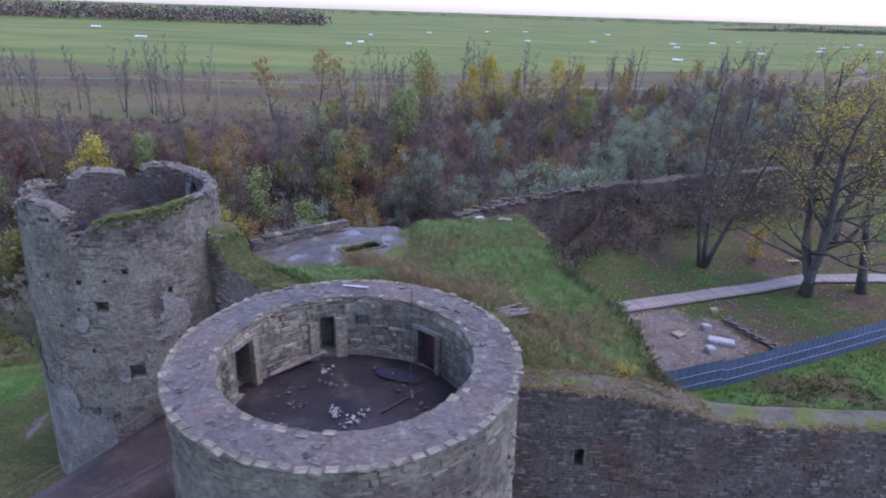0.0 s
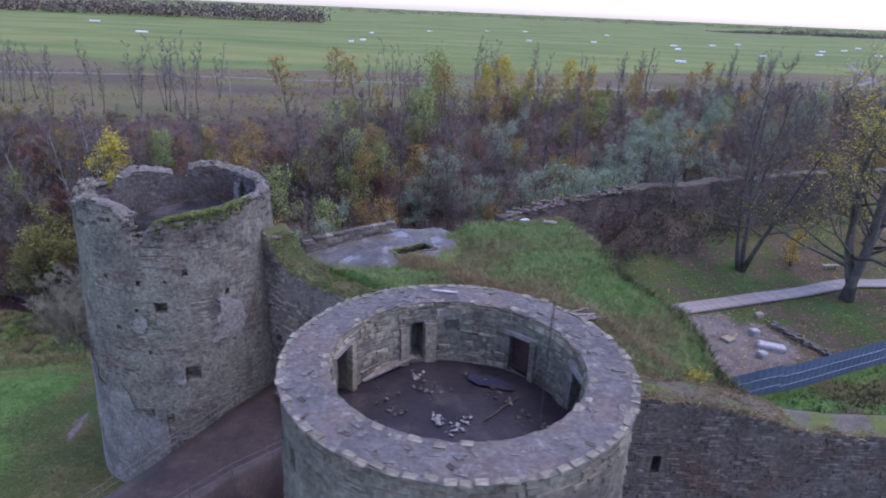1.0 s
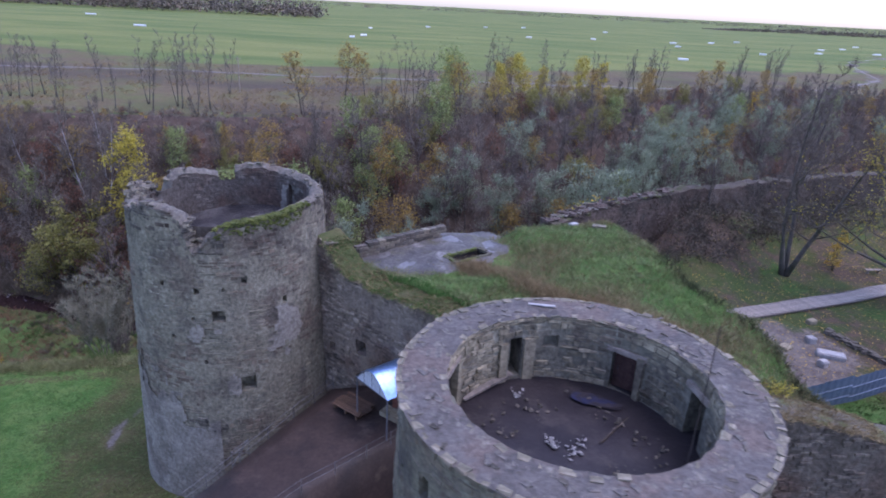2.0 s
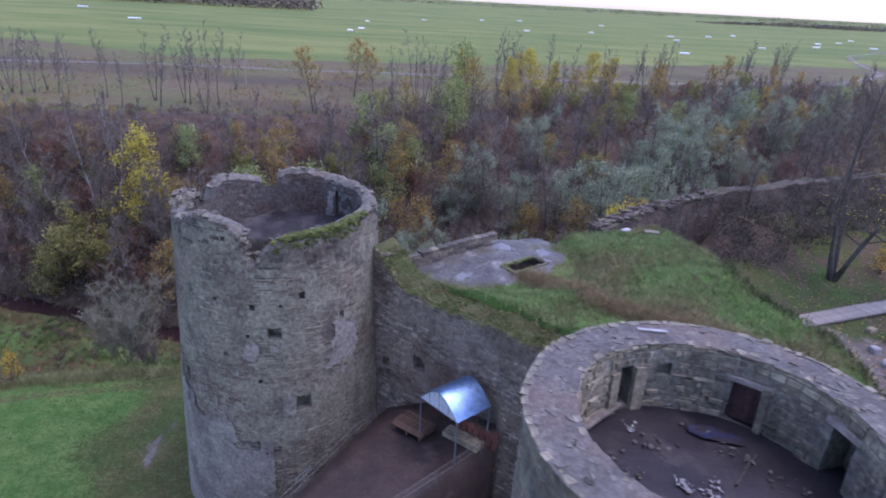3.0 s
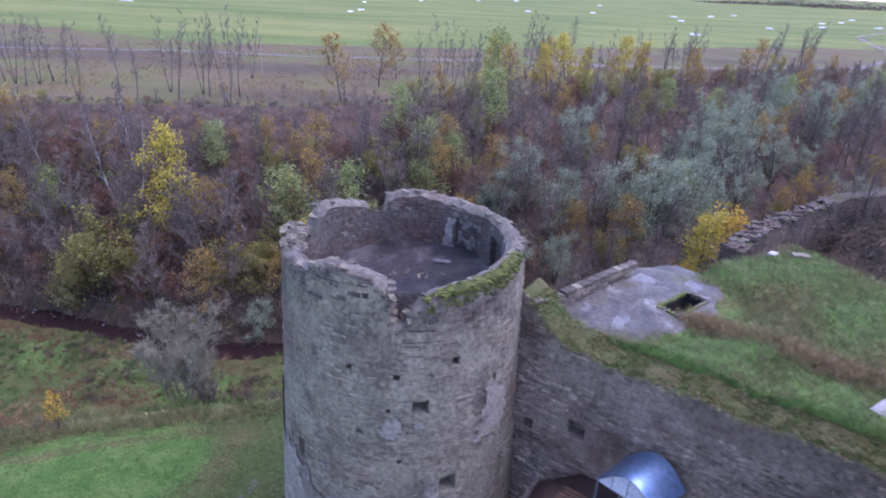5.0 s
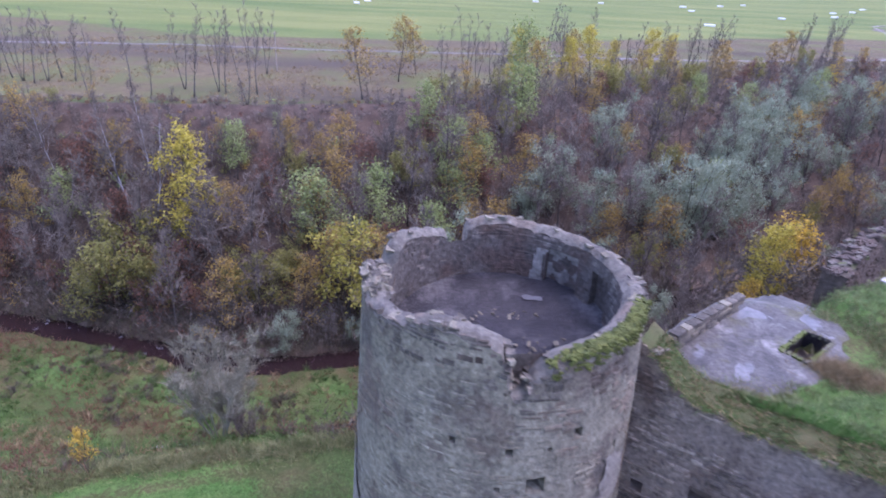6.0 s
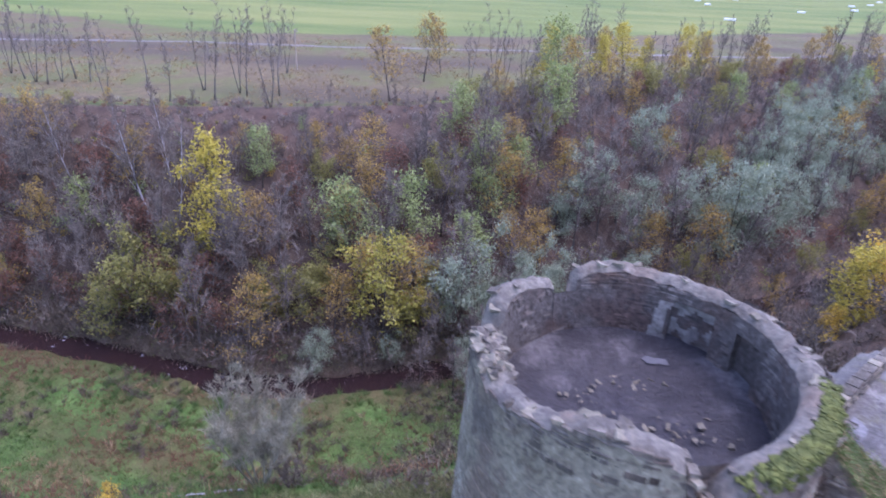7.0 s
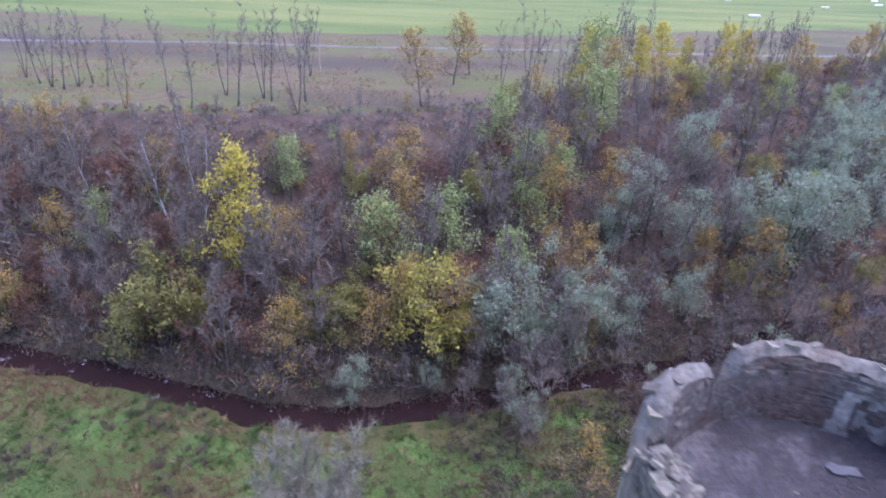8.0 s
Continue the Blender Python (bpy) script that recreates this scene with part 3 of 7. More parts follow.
def build_near_tower():
    rnd = random.Random(4)
    root = tagged(new("round_tower"), "squat round limestone gate tower, roofless, with a thick broken rim", "tower")
    root.location = (NX, NY, -6)
    top = lambda u: NTOP - 0.06 + 0.05 * wob(math.cos(u) * 5, math.sin(u) * 5, 1, 3)
    outer = round_face(0, 0, lambda z: NR + 0.02 * (NTOP - z - 6))
    inner = round_face(0, 0, lambda z: NI, -1)
    us = [2 * math.pi * k / 72 for k in range(73)]
    holes_o = [door_at(-28, 0.75, 15.2 + 0, 16.2, 1.0, NR), door_at(212, 0.6, 15.0, 16.0, 1.0, NR)]
    holes_i = [door_at(161, 1.15, NFLOOR, 16.7, 1.2, NI), door_at(110, 0.62, NFLOOR + 0.2, 16.45, 1.1, NI), door_at(91, 0.7, 15.9, 16.5, 0.35, NI),
               door_at(52, 1.2, NFLOOR, 16.25, 1.2, NI), door_at(8, 1.1, NFLOOR, 16.5, 1.2, NI)]
    lift = lambda f: (lambda u, z, d: (lambda q: (q[0], q[1], q[2] + 6))(f(u, z, d)))
    outer, inner = lift(outer), lift(inner)
    vs, fs = [], []
    shell(vs, fs, outer, us, [-6, 0, 6] + [6 + k for k in range(1, 11)], top, holes_o, 1.0)
    part("outer_wall", mesh_of("outer_wall", vs, fs, MORTAR), root)
    vs, fs = [], []
    shell(vs, fs, inner, us, [NFLOOR - 0.2, 15, 16, 17], top, holes_i, 1.2, flip=True)
    part("inner_wall", mesh_of("inner_wall", vs, fs, MORTAR), root)
    # rim
    vs, fs = [], []
    rings = [NI - 0.06, NI + 0.3, NI + 0.75, NI + 1.2, NR - 0.3, NR + 0.02]
    n = 144
    for r in rings:
        for k in range(n):
            a = 2 * math.pi * k / n
            rr = r + (0.09 * wob(math.cos(a) * 9, math.sin(a) * 9, 1, 5) if r < NI + 0.1 else 0)
            vs.append((rr * math.cos(a), rr * math.sin(a), NTOP + 6 - 0.03 + 0.05 * wob(rr * math.cos(a), rr * math.sin(a), 1.6, 7)))
    for i in range(len(rings) - 1):
        for k in range(n):
            fs.append((i * n + k, (i + 1) * n + k, (i + 1) * n + (k + 1) % n, i * n + (k + 1) % n))
    part("rim", mesh_of("rim", vs, fs, CAP, True), root, "worn purplish grey mortar rim with loose flat stones")
    # floor
    vs, fs = [(0, 0, NFLOOR + 6)], []
    for r in (1.2, 2.4, 3.6, 5.0, 6.2):
        for k in range(48):
            a = 2 * math.pi * k / 48
            vs.append((r * math.cos(a), r * math.sin(a), NFLOOR + 6 + 0.08 * wob(r * math.cos(a), r * math.sin(a), 0.6, 9)))
    for k in range(48):
        fs.append((0, 1 + k, 1 + (k + 1) % 48))
        for i in range(4):
            a = 1 + i * 48
            fs.append((a + k, a + 48 + k, a + 48 + (k + 1) % 48, a + (k + 1) % 48))
    part("floor", mesh_of("floor", vs, fs, MUD, True), root, "dark wet mud floor with scattered rubble")
    # wall stones, joined
    st = courses(outer, math.radians(-190), math.radians(60), 6, top, holes_o, NR, (0.13, 0.3), (0.22, 0.7), (-0.03, 0.06), rnd, 0.12)
    stonework(st, STONE, root, STONE_ONE, lambda x, y, z: z > 15 + 6 and y < 0)
    st = courses(inner, math.radians(-20), math.radians(220), NFLOOR - 0.1, top, holes_i, NI, (0.14, 0.34), (0.22, 0.75), (-0.01, 0.09), rnd, 0.05, cover=0.55)
    stonework(st, STONE_IN, root, STONE_IN_ONE, lambda x, y, z: y > 2.2, "inner_stonework")
    # pale dressed jambs and lintels of the inner openings
    for deg, w, z0, z1 in ((102.5, 0.5, NFLOOR - 0.1, 16.4), (117.5, 0.4, NFLOOR - 0.1, 16.3), (44, 0.3, NFLOOR - 0.1, 16.4), (153, 0.28, NFLOOR - 0.1, 16.7)):
        c = math.radians(deg)
        vs, fs = [], []
        box(vs, fs, (0, 0, (z0 + z1) / 2 + 6), (0.16, w / 2, (z1 - z0) / 2), None, 0.025, rnd)
        m = Matrix.Translation((NI * math.cos(c), NI * math.sin(c), 0)) @ Matrix.Rotation(c, 4, "Z")
        part("jamb", mesh_of("jamb", [tuple(m @ Vector(v)) for v in vs], fs, STONE_IN), root, "pale dressed stone jamb")
    for deg, w, z in ((161, 1.7, 16.8), (52, 1.8, 16.36), (8, 1.6, 16.6)):
        c = math.radians(deg)
        vs, fs = [], []
        box(vs, fs, (0, 0, z + 6), (0.2, w / 2, 0.11), None, 0.025, rnd)
        m = Matrix.Translation(((NI + 0.04) * math.cos(c), (NI + 0.04) * math.sin(c), 0)) @ Matrix.Rotation(c, 4, "Z")
        part("lintel", mesh_of("lintel", [tuple(m @ Vector(v)) for v in vs], fs, WOOD), root, "pale timber lintel")
    # edge stones and loose slabs, each a piece
    def slab(w, d, h, j):
        vs, fs = [], []
        box(vs, fs, (0, 0, 0), (w / 2, d / 2, h / 2), None, j, rnd)
        return mesh_of("slab", vs, fs, EDGE if w < 0.36 else STONE_ONE)
    kinds = [slab(rnd.uniform(0.2, 0.5), rnd.uniform(0.14, 0.3), rnd.uniform(0.06, 0.12), 0.04) for _ in range(14)]
    flat = []
    for _ in range(9):
        vs, fs = [], []
        box(vs, fs, (0, 0, 0), (rnd.uniform(0.09, 0.28), rnd.uniform(0.07, 0.16), 0.05), None, 0.04, rnd)
        flat.append(mesh_of("slab", vs, fs, rnd.choice((CAP, CAP, STONE_DARK_ONE))))
    def lay(r, a, z, me, spin=0.0, tip=0.0):
        ob = part("rim_stone", me, root)
        ob.matrix_basis = Matrix.Translation((r * math.cos(a), r * math.sin(a), z)) @ Euler((rnd.uniform(-tip, tip), rnd.uniform(-tip, tip), a + math.pi / 2 + spin)).to_matrix().to_4x4()
    a = 0.0
    while a < 2 * math.pi:
        lay(NR - 0.12 + rnd.uniform(-0.04, 0.05), a, NTOP + 6 - 0.045 + rnd.uniform(-0.03, 0.02), rnd.choice(kinds), rnd.uniform(-0.12, 0.12), 0.05)
        a += rnd.uniform(0.055, 0.10)
    a = 0.0
    while a < 2 * math.pi:
        lay(NI + 0.12 + rnd.uniform(-0.1, 0.08), a, NTOP + 6 - 0.06 + rnd.uniform(-0.04, 0.03), rnd.choice(kinds), rnd.uniform(-0.2, 0.2), 0.06)
        a += rnd.uniform(0.09, 0.17)
    for _ in range(130):
        lay(rnd.uniform(NI + 0.3, NR - 0.3), rnd.uniform(0, 6.28), NTOP + 6 - 0.05 + rnd.uniform(-0.03, 0.01), rnd.choice(flat), rnd.uniform(-1.5, 1.5), 0.06)
    return root


build_near_tower()

# ---- far tower ----
FX, FY, FFLOOR = -23.4, 43.78, 13.75
F_R = lambda z: 6.73 + 0.04 * (14 - z)
# (degrees from +x, height of the broken rim)
F_RIM = [(-180, 17.45), (-174, 17.5), (-168, 17.2), (-160, 16.9), (-150, 17.0), (-143, 17.1), (-136, 17.35), (-127, 17.8), (-120, 17.9), (-112, 17.8), (-104, 17.6), (-98, 17.45), (-96.6, 16.8), (-95.4, 15.9), (-92, 15.2), (-88, 15.4), (-85.5, 16.0), (-81, 16.4), (-77, 16.65), (-69, 16.95),
         (-56, 17.0), (-40, 17.1), (-23, 17.25), (0, 17.2), (28, 17.35), (62, 17.45), (80, 17.75), (93, 17.7), (102.6, 17.25), (103.9, 14.7), (112.1, 14.6), (113.8, 16.95), (118, 17.1), (133, 17.5), (145, 17.6), (151, 17.1), (154, 16.0), (158, 15.5), (164, 15.6), (168, 16.8), (172, 17.3), (180, 17.45)]


def f_crag(u):
    """1 at the crag left standing beside the gap, 0 away from it."""
    return math.exp(-(((math.degrees(u) + 2) % 360 - 180) / 8) ** 2)


def f_in(u):
    """The inner face's distance from the tower's axis: the wall is thicker towards the court."""
    return 0.22 * math.sin(u) + math.sqrt(5.62 ** 2 - (0.22 * math.cos(u)) ** 2)


def f_top(u):
    d = (math.degrees(u) + 180) % 360 - 180
    return float(np.interp(d, [p[0] for p in F_RIM], [p[1] for p in F_RIM])) + 0.10 * wob(math.cos(u) * 6, math.sin(u) * 6, 2.1, 4)


def build_far_tower():
    rnd = random.Random(9)
    base = -6.0
    root = tagged(new("round_tower"), "tall tapering round limestone tower with a broken mossy rim", "tower")
    root.location = (FX, FY, base)
    outer0, inner0 = round_face(0, 0, F_R), lambda u, z, d: ((f_in(u) - d) * math.cos(u), (f_in(u) - d) * math.sin(u), z)
    outer = lambda u, z, d: (lambda q: (q[0], q[1], q[2] - base))(outer0(u, z, d))
    inner = lambda u, z, d: (lambda q: (q[0], q[1], q[2] - base))(inner0(u, z, d))
    us = [2 * math.pi * k / 180 - math.pi for k in range(181)]
    rad = math.radians
    def hole(deg, w, z0, z1, depth=0.9):
        return (rad(deg) - w / 14, rad(deg) + w / 14, z0, z1, depth)
    holes = [hole(-81.5, 0.85, 10.35, 11.15), hole(-68.5, 0.95, 5.1, 6.2), hole(-112, 0.3, 12.6, 12.95, 0.5), hole(-92, 0.35, 12.3, 12.7, 0.5), hole(-67, 0.4, 12.9, 13.4, 0.5),
             hole(-45, 0.35, 11.0, 11.5, 0.5), hole(-95, 0.25, 10.4, 10.7, 0.5), hole(-78, 0.2, 12.5, 12.7, 0.5), hole(-90, 0.25, 7.3, 7.6, 0.4), hole(-140, 0.6, 5.5, 6.8, 0.5), hole(-107, 0.35, 9.0, 9.3, 0.3)]
    vs, fs = [], []
    shell(vs, fs, outer, us, [-6 + 0.95 * k for k in range(22)], lambda u: f_top(u) - 0.24, holes, 0.9)
    part("outer_wall", mesh_of("outer_wall", vs, fs, MORTAR), root)
    vs, fs = [], []
    niches = [(rad(37), rad(57), FFLOOR - 0.4, 16.4, 0.35), (rad(12), rad(26), FFLOOR - 0.2, 16.2, 0.4)]
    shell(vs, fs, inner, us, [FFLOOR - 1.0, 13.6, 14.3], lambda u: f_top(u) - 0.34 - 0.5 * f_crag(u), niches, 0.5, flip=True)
    # the inner face has a darker mortar than the outer one
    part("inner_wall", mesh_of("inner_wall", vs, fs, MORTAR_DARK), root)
    # rim: rounded over with rubble
    vs, fs = [], []
    for u in us[:-1]:
        zt = f_top(u)
        ri, ro = f_in(u), F_R(zt)
        crag = f_crag(u)
        for r, dz in ((ri - 0.03, -0.32 - 0.5 * crag), (ri + 0.2, -0.06 - 0.35 * crag), ((ri + ro) / 2, 0.06), (ro - 0.24, 0.0 - 0.1 * crag), (ro + 0.03, -0.28)):
            x, y = r * math.cos(u), r * math.sin(u)
            vs.append((x, y, zt - base + dz + (0.13 + 0.12 * crag) * wob(x, y, 1.6, 6) + 0.07 * wob(x, y, 4.5, 3)))
    n = len(us) - 1
    for k in range(n):
        for i in range(4):
            a, b = k * 5 + i, ((k + 1) % n) * 5 + i
            fs.append((a, a + 1, b + 1, b))
    part("rim", mesh_of("rim", vs, fs, RIM_CAP, True), root, "weathered pale broken rim")
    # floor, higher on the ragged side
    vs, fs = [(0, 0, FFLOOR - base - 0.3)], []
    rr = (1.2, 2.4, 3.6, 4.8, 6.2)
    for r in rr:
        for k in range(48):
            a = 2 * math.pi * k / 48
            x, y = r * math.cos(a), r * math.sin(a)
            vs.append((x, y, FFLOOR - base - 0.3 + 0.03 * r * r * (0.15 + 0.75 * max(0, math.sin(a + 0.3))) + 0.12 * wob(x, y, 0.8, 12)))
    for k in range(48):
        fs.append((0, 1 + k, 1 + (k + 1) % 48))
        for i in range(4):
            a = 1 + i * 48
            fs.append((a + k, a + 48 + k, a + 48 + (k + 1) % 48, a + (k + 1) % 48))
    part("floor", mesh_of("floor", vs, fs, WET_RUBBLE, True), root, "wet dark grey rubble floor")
    # rain lying in the floor's hollows, its pale colour standing in for reflected sky
    wet = mat("floor_puddle_sheen", (0.10, 0.10, 0.105), (0.17, 0.17, 0.175), 0.9, 0.3, 0.3, 5, 0, spec=0.5)
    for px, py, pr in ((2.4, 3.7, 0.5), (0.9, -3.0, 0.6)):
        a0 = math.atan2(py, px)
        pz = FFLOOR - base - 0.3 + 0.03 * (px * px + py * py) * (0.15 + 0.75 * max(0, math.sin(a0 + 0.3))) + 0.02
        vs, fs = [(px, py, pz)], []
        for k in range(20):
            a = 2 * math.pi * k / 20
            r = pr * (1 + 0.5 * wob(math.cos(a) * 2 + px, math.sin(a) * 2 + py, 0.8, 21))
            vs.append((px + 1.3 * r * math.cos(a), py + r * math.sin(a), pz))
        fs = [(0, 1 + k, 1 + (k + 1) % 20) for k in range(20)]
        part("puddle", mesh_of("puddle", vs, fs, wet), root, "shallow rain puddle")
    st = courses(outer, rad(-190), rad(45), -5.5, f_top, holes, 6.9, (0.13, 0.32), (0.22, 0.75), (-0.025, 0.04), rnd, 0.14)
    # the uppermost courses and those round the breach are blackened by weather
    def weathered(p):
        x, y, z = [sum(q[i] for q in p[0]) / len(p[0]) for i in range(3)]
        u = math.atan2(y, x)
        d = math.degrees(u)
        return z > min(f_top(u), 17.6) - base - 1.7 + 0.9 * wob(x + y, z, 0.6, 9) or math.hypot((d + 91) * 0.1, (z - base - 14.6) * 0.8) < 0.9 + 0.3 * wob(x, z, 1.1, 4)
    dark = [p for p in st if weathered(p)]
    joined("weathered_stonework", dark, STONE_DARK, root, "dark weathered stones", kind="stuff")
    st = [p for p in st if not weathered(p)]
    stonework(st, STONE, root, STONE_ONE, lambda x, y, z: z > 12.0 + 6 and y < 0, "stonework")
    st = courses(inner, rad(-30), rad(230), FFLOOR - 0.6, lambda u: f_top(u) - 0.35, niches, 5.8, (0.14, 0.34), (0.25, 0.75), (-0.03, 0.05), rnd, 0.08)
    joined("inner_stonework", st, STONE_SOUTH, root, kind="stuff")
    kinds = []
    for _ in range(12):
        v, f = [], []
        box(v, f, (0, 0, 0), (rnd.uniform(0.1, 0.26), rnd.uniform(0.09, 0.2), rnd.uniform(0.05, 0.1)), None, 0.04, rnd)
        kinds.append(mesh_of("rim_stone", v, f, rnd.choice((STONE_ONE, STONE_DARK_ONE))))
    for _ in range(48):
        u = rnd.uniform(-math.pi, math.pi)
        zt = f_top(u)
        r = rnd.uniform(f_in(u) + 0.15, F_R(zt) - 0.05)
        ob = part("rim_stone", rnd.choice(kinds), root)
        ob.matrix_basis = Matrix.Translation((r * math.cos(u), r * math.sin(u), zt - base - 0.03)) @ Euler((rnd.uniform(-0.25, 0.25), rnd.uniform(-0.25, 0.25), rnd.uniform(0, 6.28))).to_matrix().to_4x4()
    # rubble core laid bare on the crag and on the edge of the gap beside it
    for _ in range(70):
        d = rnd.uniform(167, 197)
        u = rad(d)
        zt = f_top(u)
        r = rnd.uniform(5.45, F_R(zt) - 0.05)
        ob = part("rim_stone", rnd.choice(kinds), root)
        ob.matrix_basis = Matrix.Translation((r * math.cos(u), r * math.sin(u), zt - base + 0.04 - 0.5 * max(0.0, 6.1 - r) + rnd.uniform(-0.08, 0.05))) @ Euler((rnd.uniform(-0.5, 0.5), rnd.uniform(-0.5, 0.5), rnd.uniform(0, 6.28))).to_matrix().to_4x4()
    # torn masonry on the two cheeks of the breach
    for deg, lo, count in ((-95.2, 15.0, 26), (-87.0, 15.4, 12), (103.0, 14.9, 20)):
        for _ in range(count):
            u = rad(deg + rnd.uniform(-1.2, 1.2))
            z = rnd.uniform(lo, f_top(rad(deg - 2)) - 0.05) if count > 20 else lo + rnd.uniform(0, 0.5)
            r = rnd.uniform(f_in(u) + 0.1, F_R(z) - 0.02)
            ob = part("rim_stone", rnd.choice(kinds), root)
            ob.matrix_basis = Matrix.Translation((r * math.cos(u), r * math.sin(u), z - base)) @ Euler((rnd.uniform(-0.2, 0.2), rnd.uniform(-0.2, 0.2), u + rnd.uniform(-0.5, 0.5))).to_matrix().to_4x4()
    # plaster still clinging to the wall
    def plaster(name, d0, d1, z0, z1, keep, step=0.16, on=outer, lift=0.095):
        vs, fs, idx = [], [], {}
        us = np.arange(rad(d0), rad(d1), step / 6.9)
        zs = np.arange(z0, z1, step)
        def put(i, k):
            if (i, k) not in idx:
                u, z = us[i], zs[k]
                idx[i, k] = len(vs)
                vs.append(on(u, z, lift + 0.02 * wob(u * 7, z, 1.5, 3)))
            return idx[i, k]
        for i in range(len(us) - 1):
            for k in range(len(zs) - 1):
                u, z = us[i] + step / 14, zs[k] + step / 2
                if any(h[0] - 0.01 < u < h[1] + 0.01 and h[2] - 0.1 < z < h[3] + 0.1 for h in holes):
                    continue
                if keep(math.degrees(u), z) + 0.9 * wob(u * 6.9, z, 0.55, 8) + 0.5 * wob(u * 6.9, z, 1.7, 8) > 0:
                    fs.append((put(i, k), put(i + 1, k), put(i + 1, k + 1), put(i, k + 1)))
        part(name, mesh_of(name, vs, fs, PLASTER, True), root, "pale patch of old plaster")
    def blob(dc, zc, w, h):
        return lambda d, z: 0.75 - math.hypot((d - dc) * 0.12 / w, (z - zc) / h)
    plaster("plaster", -178, -84, -5.5, 8.5, lambda d, z: (7.0 - (d + 170) * 0.052 - z) * 0.35)
    plaster("plaster", -86, -66, 4.0, 7.4, blob(-75.5, 5.6, 1.0, 1.0))
    plaster("plaster", -92, -74, 8.8, 10.4, blob(-82, 9.75, 0.6, 0.6))
    plaster("plaster", -100, -86, 8.6, 10.8, blob(-93, 9.7, 0.5, 0.8))
    plaster("plaster", -58, -30, 6.0, 13.5, blob(-45, 9.5, 1.2, 2.4))
    # pale plaster left on the piers and in the niches inside
    plaster("plaster", 56, 66, FFLOOR - 0.3, 16.4, lambda d, z: 0.35 - abs(d - 60.5) * 0.14, on=inner, lift=0.07)
    plaster("plaster", 38, 57, FFLOOR - 0.2, 16.4, lambda d, z: 0.1, on=inner, lift=-0.31)
    # moss cushion on the rim
    vs, fs = [], []
    for _ in range(900):
        u = rad(rnd.triangular(-84, -18, -52))
        zt = f_top(u)
        q = rnd.random()
        r = F_R(zt) - 0.5 + 0.6 * q
        z = zt - base + 0.06 - (0.75 * rnd.random() ** 2 if q > 0.8 else 0)
        if q > 0.8:
            r = F_R(zt) + 0.06
        s = rnd.uniform(0.04, 0.10)
        box(vs, fs, (r * math.cos(u), r * math.sin(u), z), (s, s, s * 0.6), None, s * 0.5, rnd)
    ob = part("moss", mesh_of("moss", vs, fs, MOSS), root, "yellow-green moss cushion")
    ob["kind"] = "stuff"
    return root


build_far_tower()


# ---- curtain walls ----
def curtain(name, p0, p1, z0, top, thick, stone, mortar, holes, label, seed, hgt=(0.13, 0.29), back=None, both=False, cap=None, single=None, pick=None):
    """A straight wall, its face to the right of the line p0 to p1."""
    rnd = random.Random(seed)
    root = tagged(new(name), label, "wall", kind="structure")
    length = (Vector(p1) - Vector(p0)).length
    face = line_face(p0, p1)
    rear = line_face(p0, p1, 1)
    behind = lambda u, z, d: rear(u, z, d + thick)
    us = [length * k / max(4, round(length / 0.8)) for k in range(max(4, round(length / 0.8)) + 1)]
    zm = min(top(u) for u in us) - 0.6
    zs = sorted({z0 + (zm - z0) * k / 14 for k in range(15)})
    vs, fs = [], []
    shell(vs, fs, face, us, zs, top, holes, 0.9)
    part("face", mesh_of("face", vs, fs, mortar), root)
    vs, fs = [], []
    shell(vs, fs, behind, us, zs, back or top, [], 0.5, flip=True)
    part("back_face", mesh_of("back_face", vs, fs, mortar), root)
    vs, fs = [], []
    n = 7
    for u in us:
        for i in range(n):
            d = -thick * i / (n - 1)
            t = i / (n - 1)
            zt = top(u) * (1 - t) + (back or top)(u) * t
            q = face(u, zt, d)
            vs.append((q[0], q[1], zt + (0.12 * wob(q[0], q[1], 0.9, seed) + 0.08 if 0 < i < n - 1 else -0.03)))
    for k in range(len(us) - 1):
        for i in range(n - 1):
            a = k * n + i
            fs.append((a, a + n, a + n + 1, a + 1))
    part("wall_top", mesh_of("wall_top", vs, fs, cap or CAP, True), root)
    for u in (0.0, length):
        vs, fs = [], []
        cols = [(face(u, z0, -thick * i / 4), face(u, (top(u) if i < 3 else (back or top)(u)) - 0.02, -thick * i / 4)) for i in range(5)]
        for a, b in cols:
            vs += [a, ((a[0] + b[0]) / 2, (a[1] + b[1]) / 2, (a[2] + b[2]) / 2), b]
        fs = [(3 * i + k, 3 * i + 3 + k, 3 * i + 4 + k, 3 * i + 1 + k) for i in range(4) for k in (0, 1)]
        part("end_face", mesh_of("end_face", vs, fs, mortar), root)
    st = courses(face, 0, length, z0, top, holes, 1.0, hgt, (0.2, 0.65), (-0.04, 0.10), rnd, 0.14)
    if single:
        stonework(st, stone, root, single, lambda x, y, z: pick[0] < x < pick[1] and z > pick[2])
    else:
        joined("stonework", st, stone, root, kind="stuff")
    if both:
        joined("back_stonework", courses(behind, 0, length, z0, back or top, [], 1.0, hgt, (0.2, 0.65), (-0.04, 0.10), rnd, 0.14), stone, root, kind="stuff")
    return root


G0, G1 = (-16.85, 42.17), (2.2, 27.75)
glen = (Vector(G1) - Vector(G0)).length


def g_u(x):
    """Metres along the gate wall to a place x."""
    return (x - G0[0]) / (G1[0] - G0[0]) * glen


def g_top(u):
    return float(np.interp(u, [0, 0.6, 2.3, 5.8, 11.8, 17.8, glen], [14.6, 14.2, 12.6, 12.15, 12.1, 12.0, 11.8])) + 0.3 * wob(u, 0, 0.45, 2) + 0.2 * wob(u, 4, 1.3, 2)


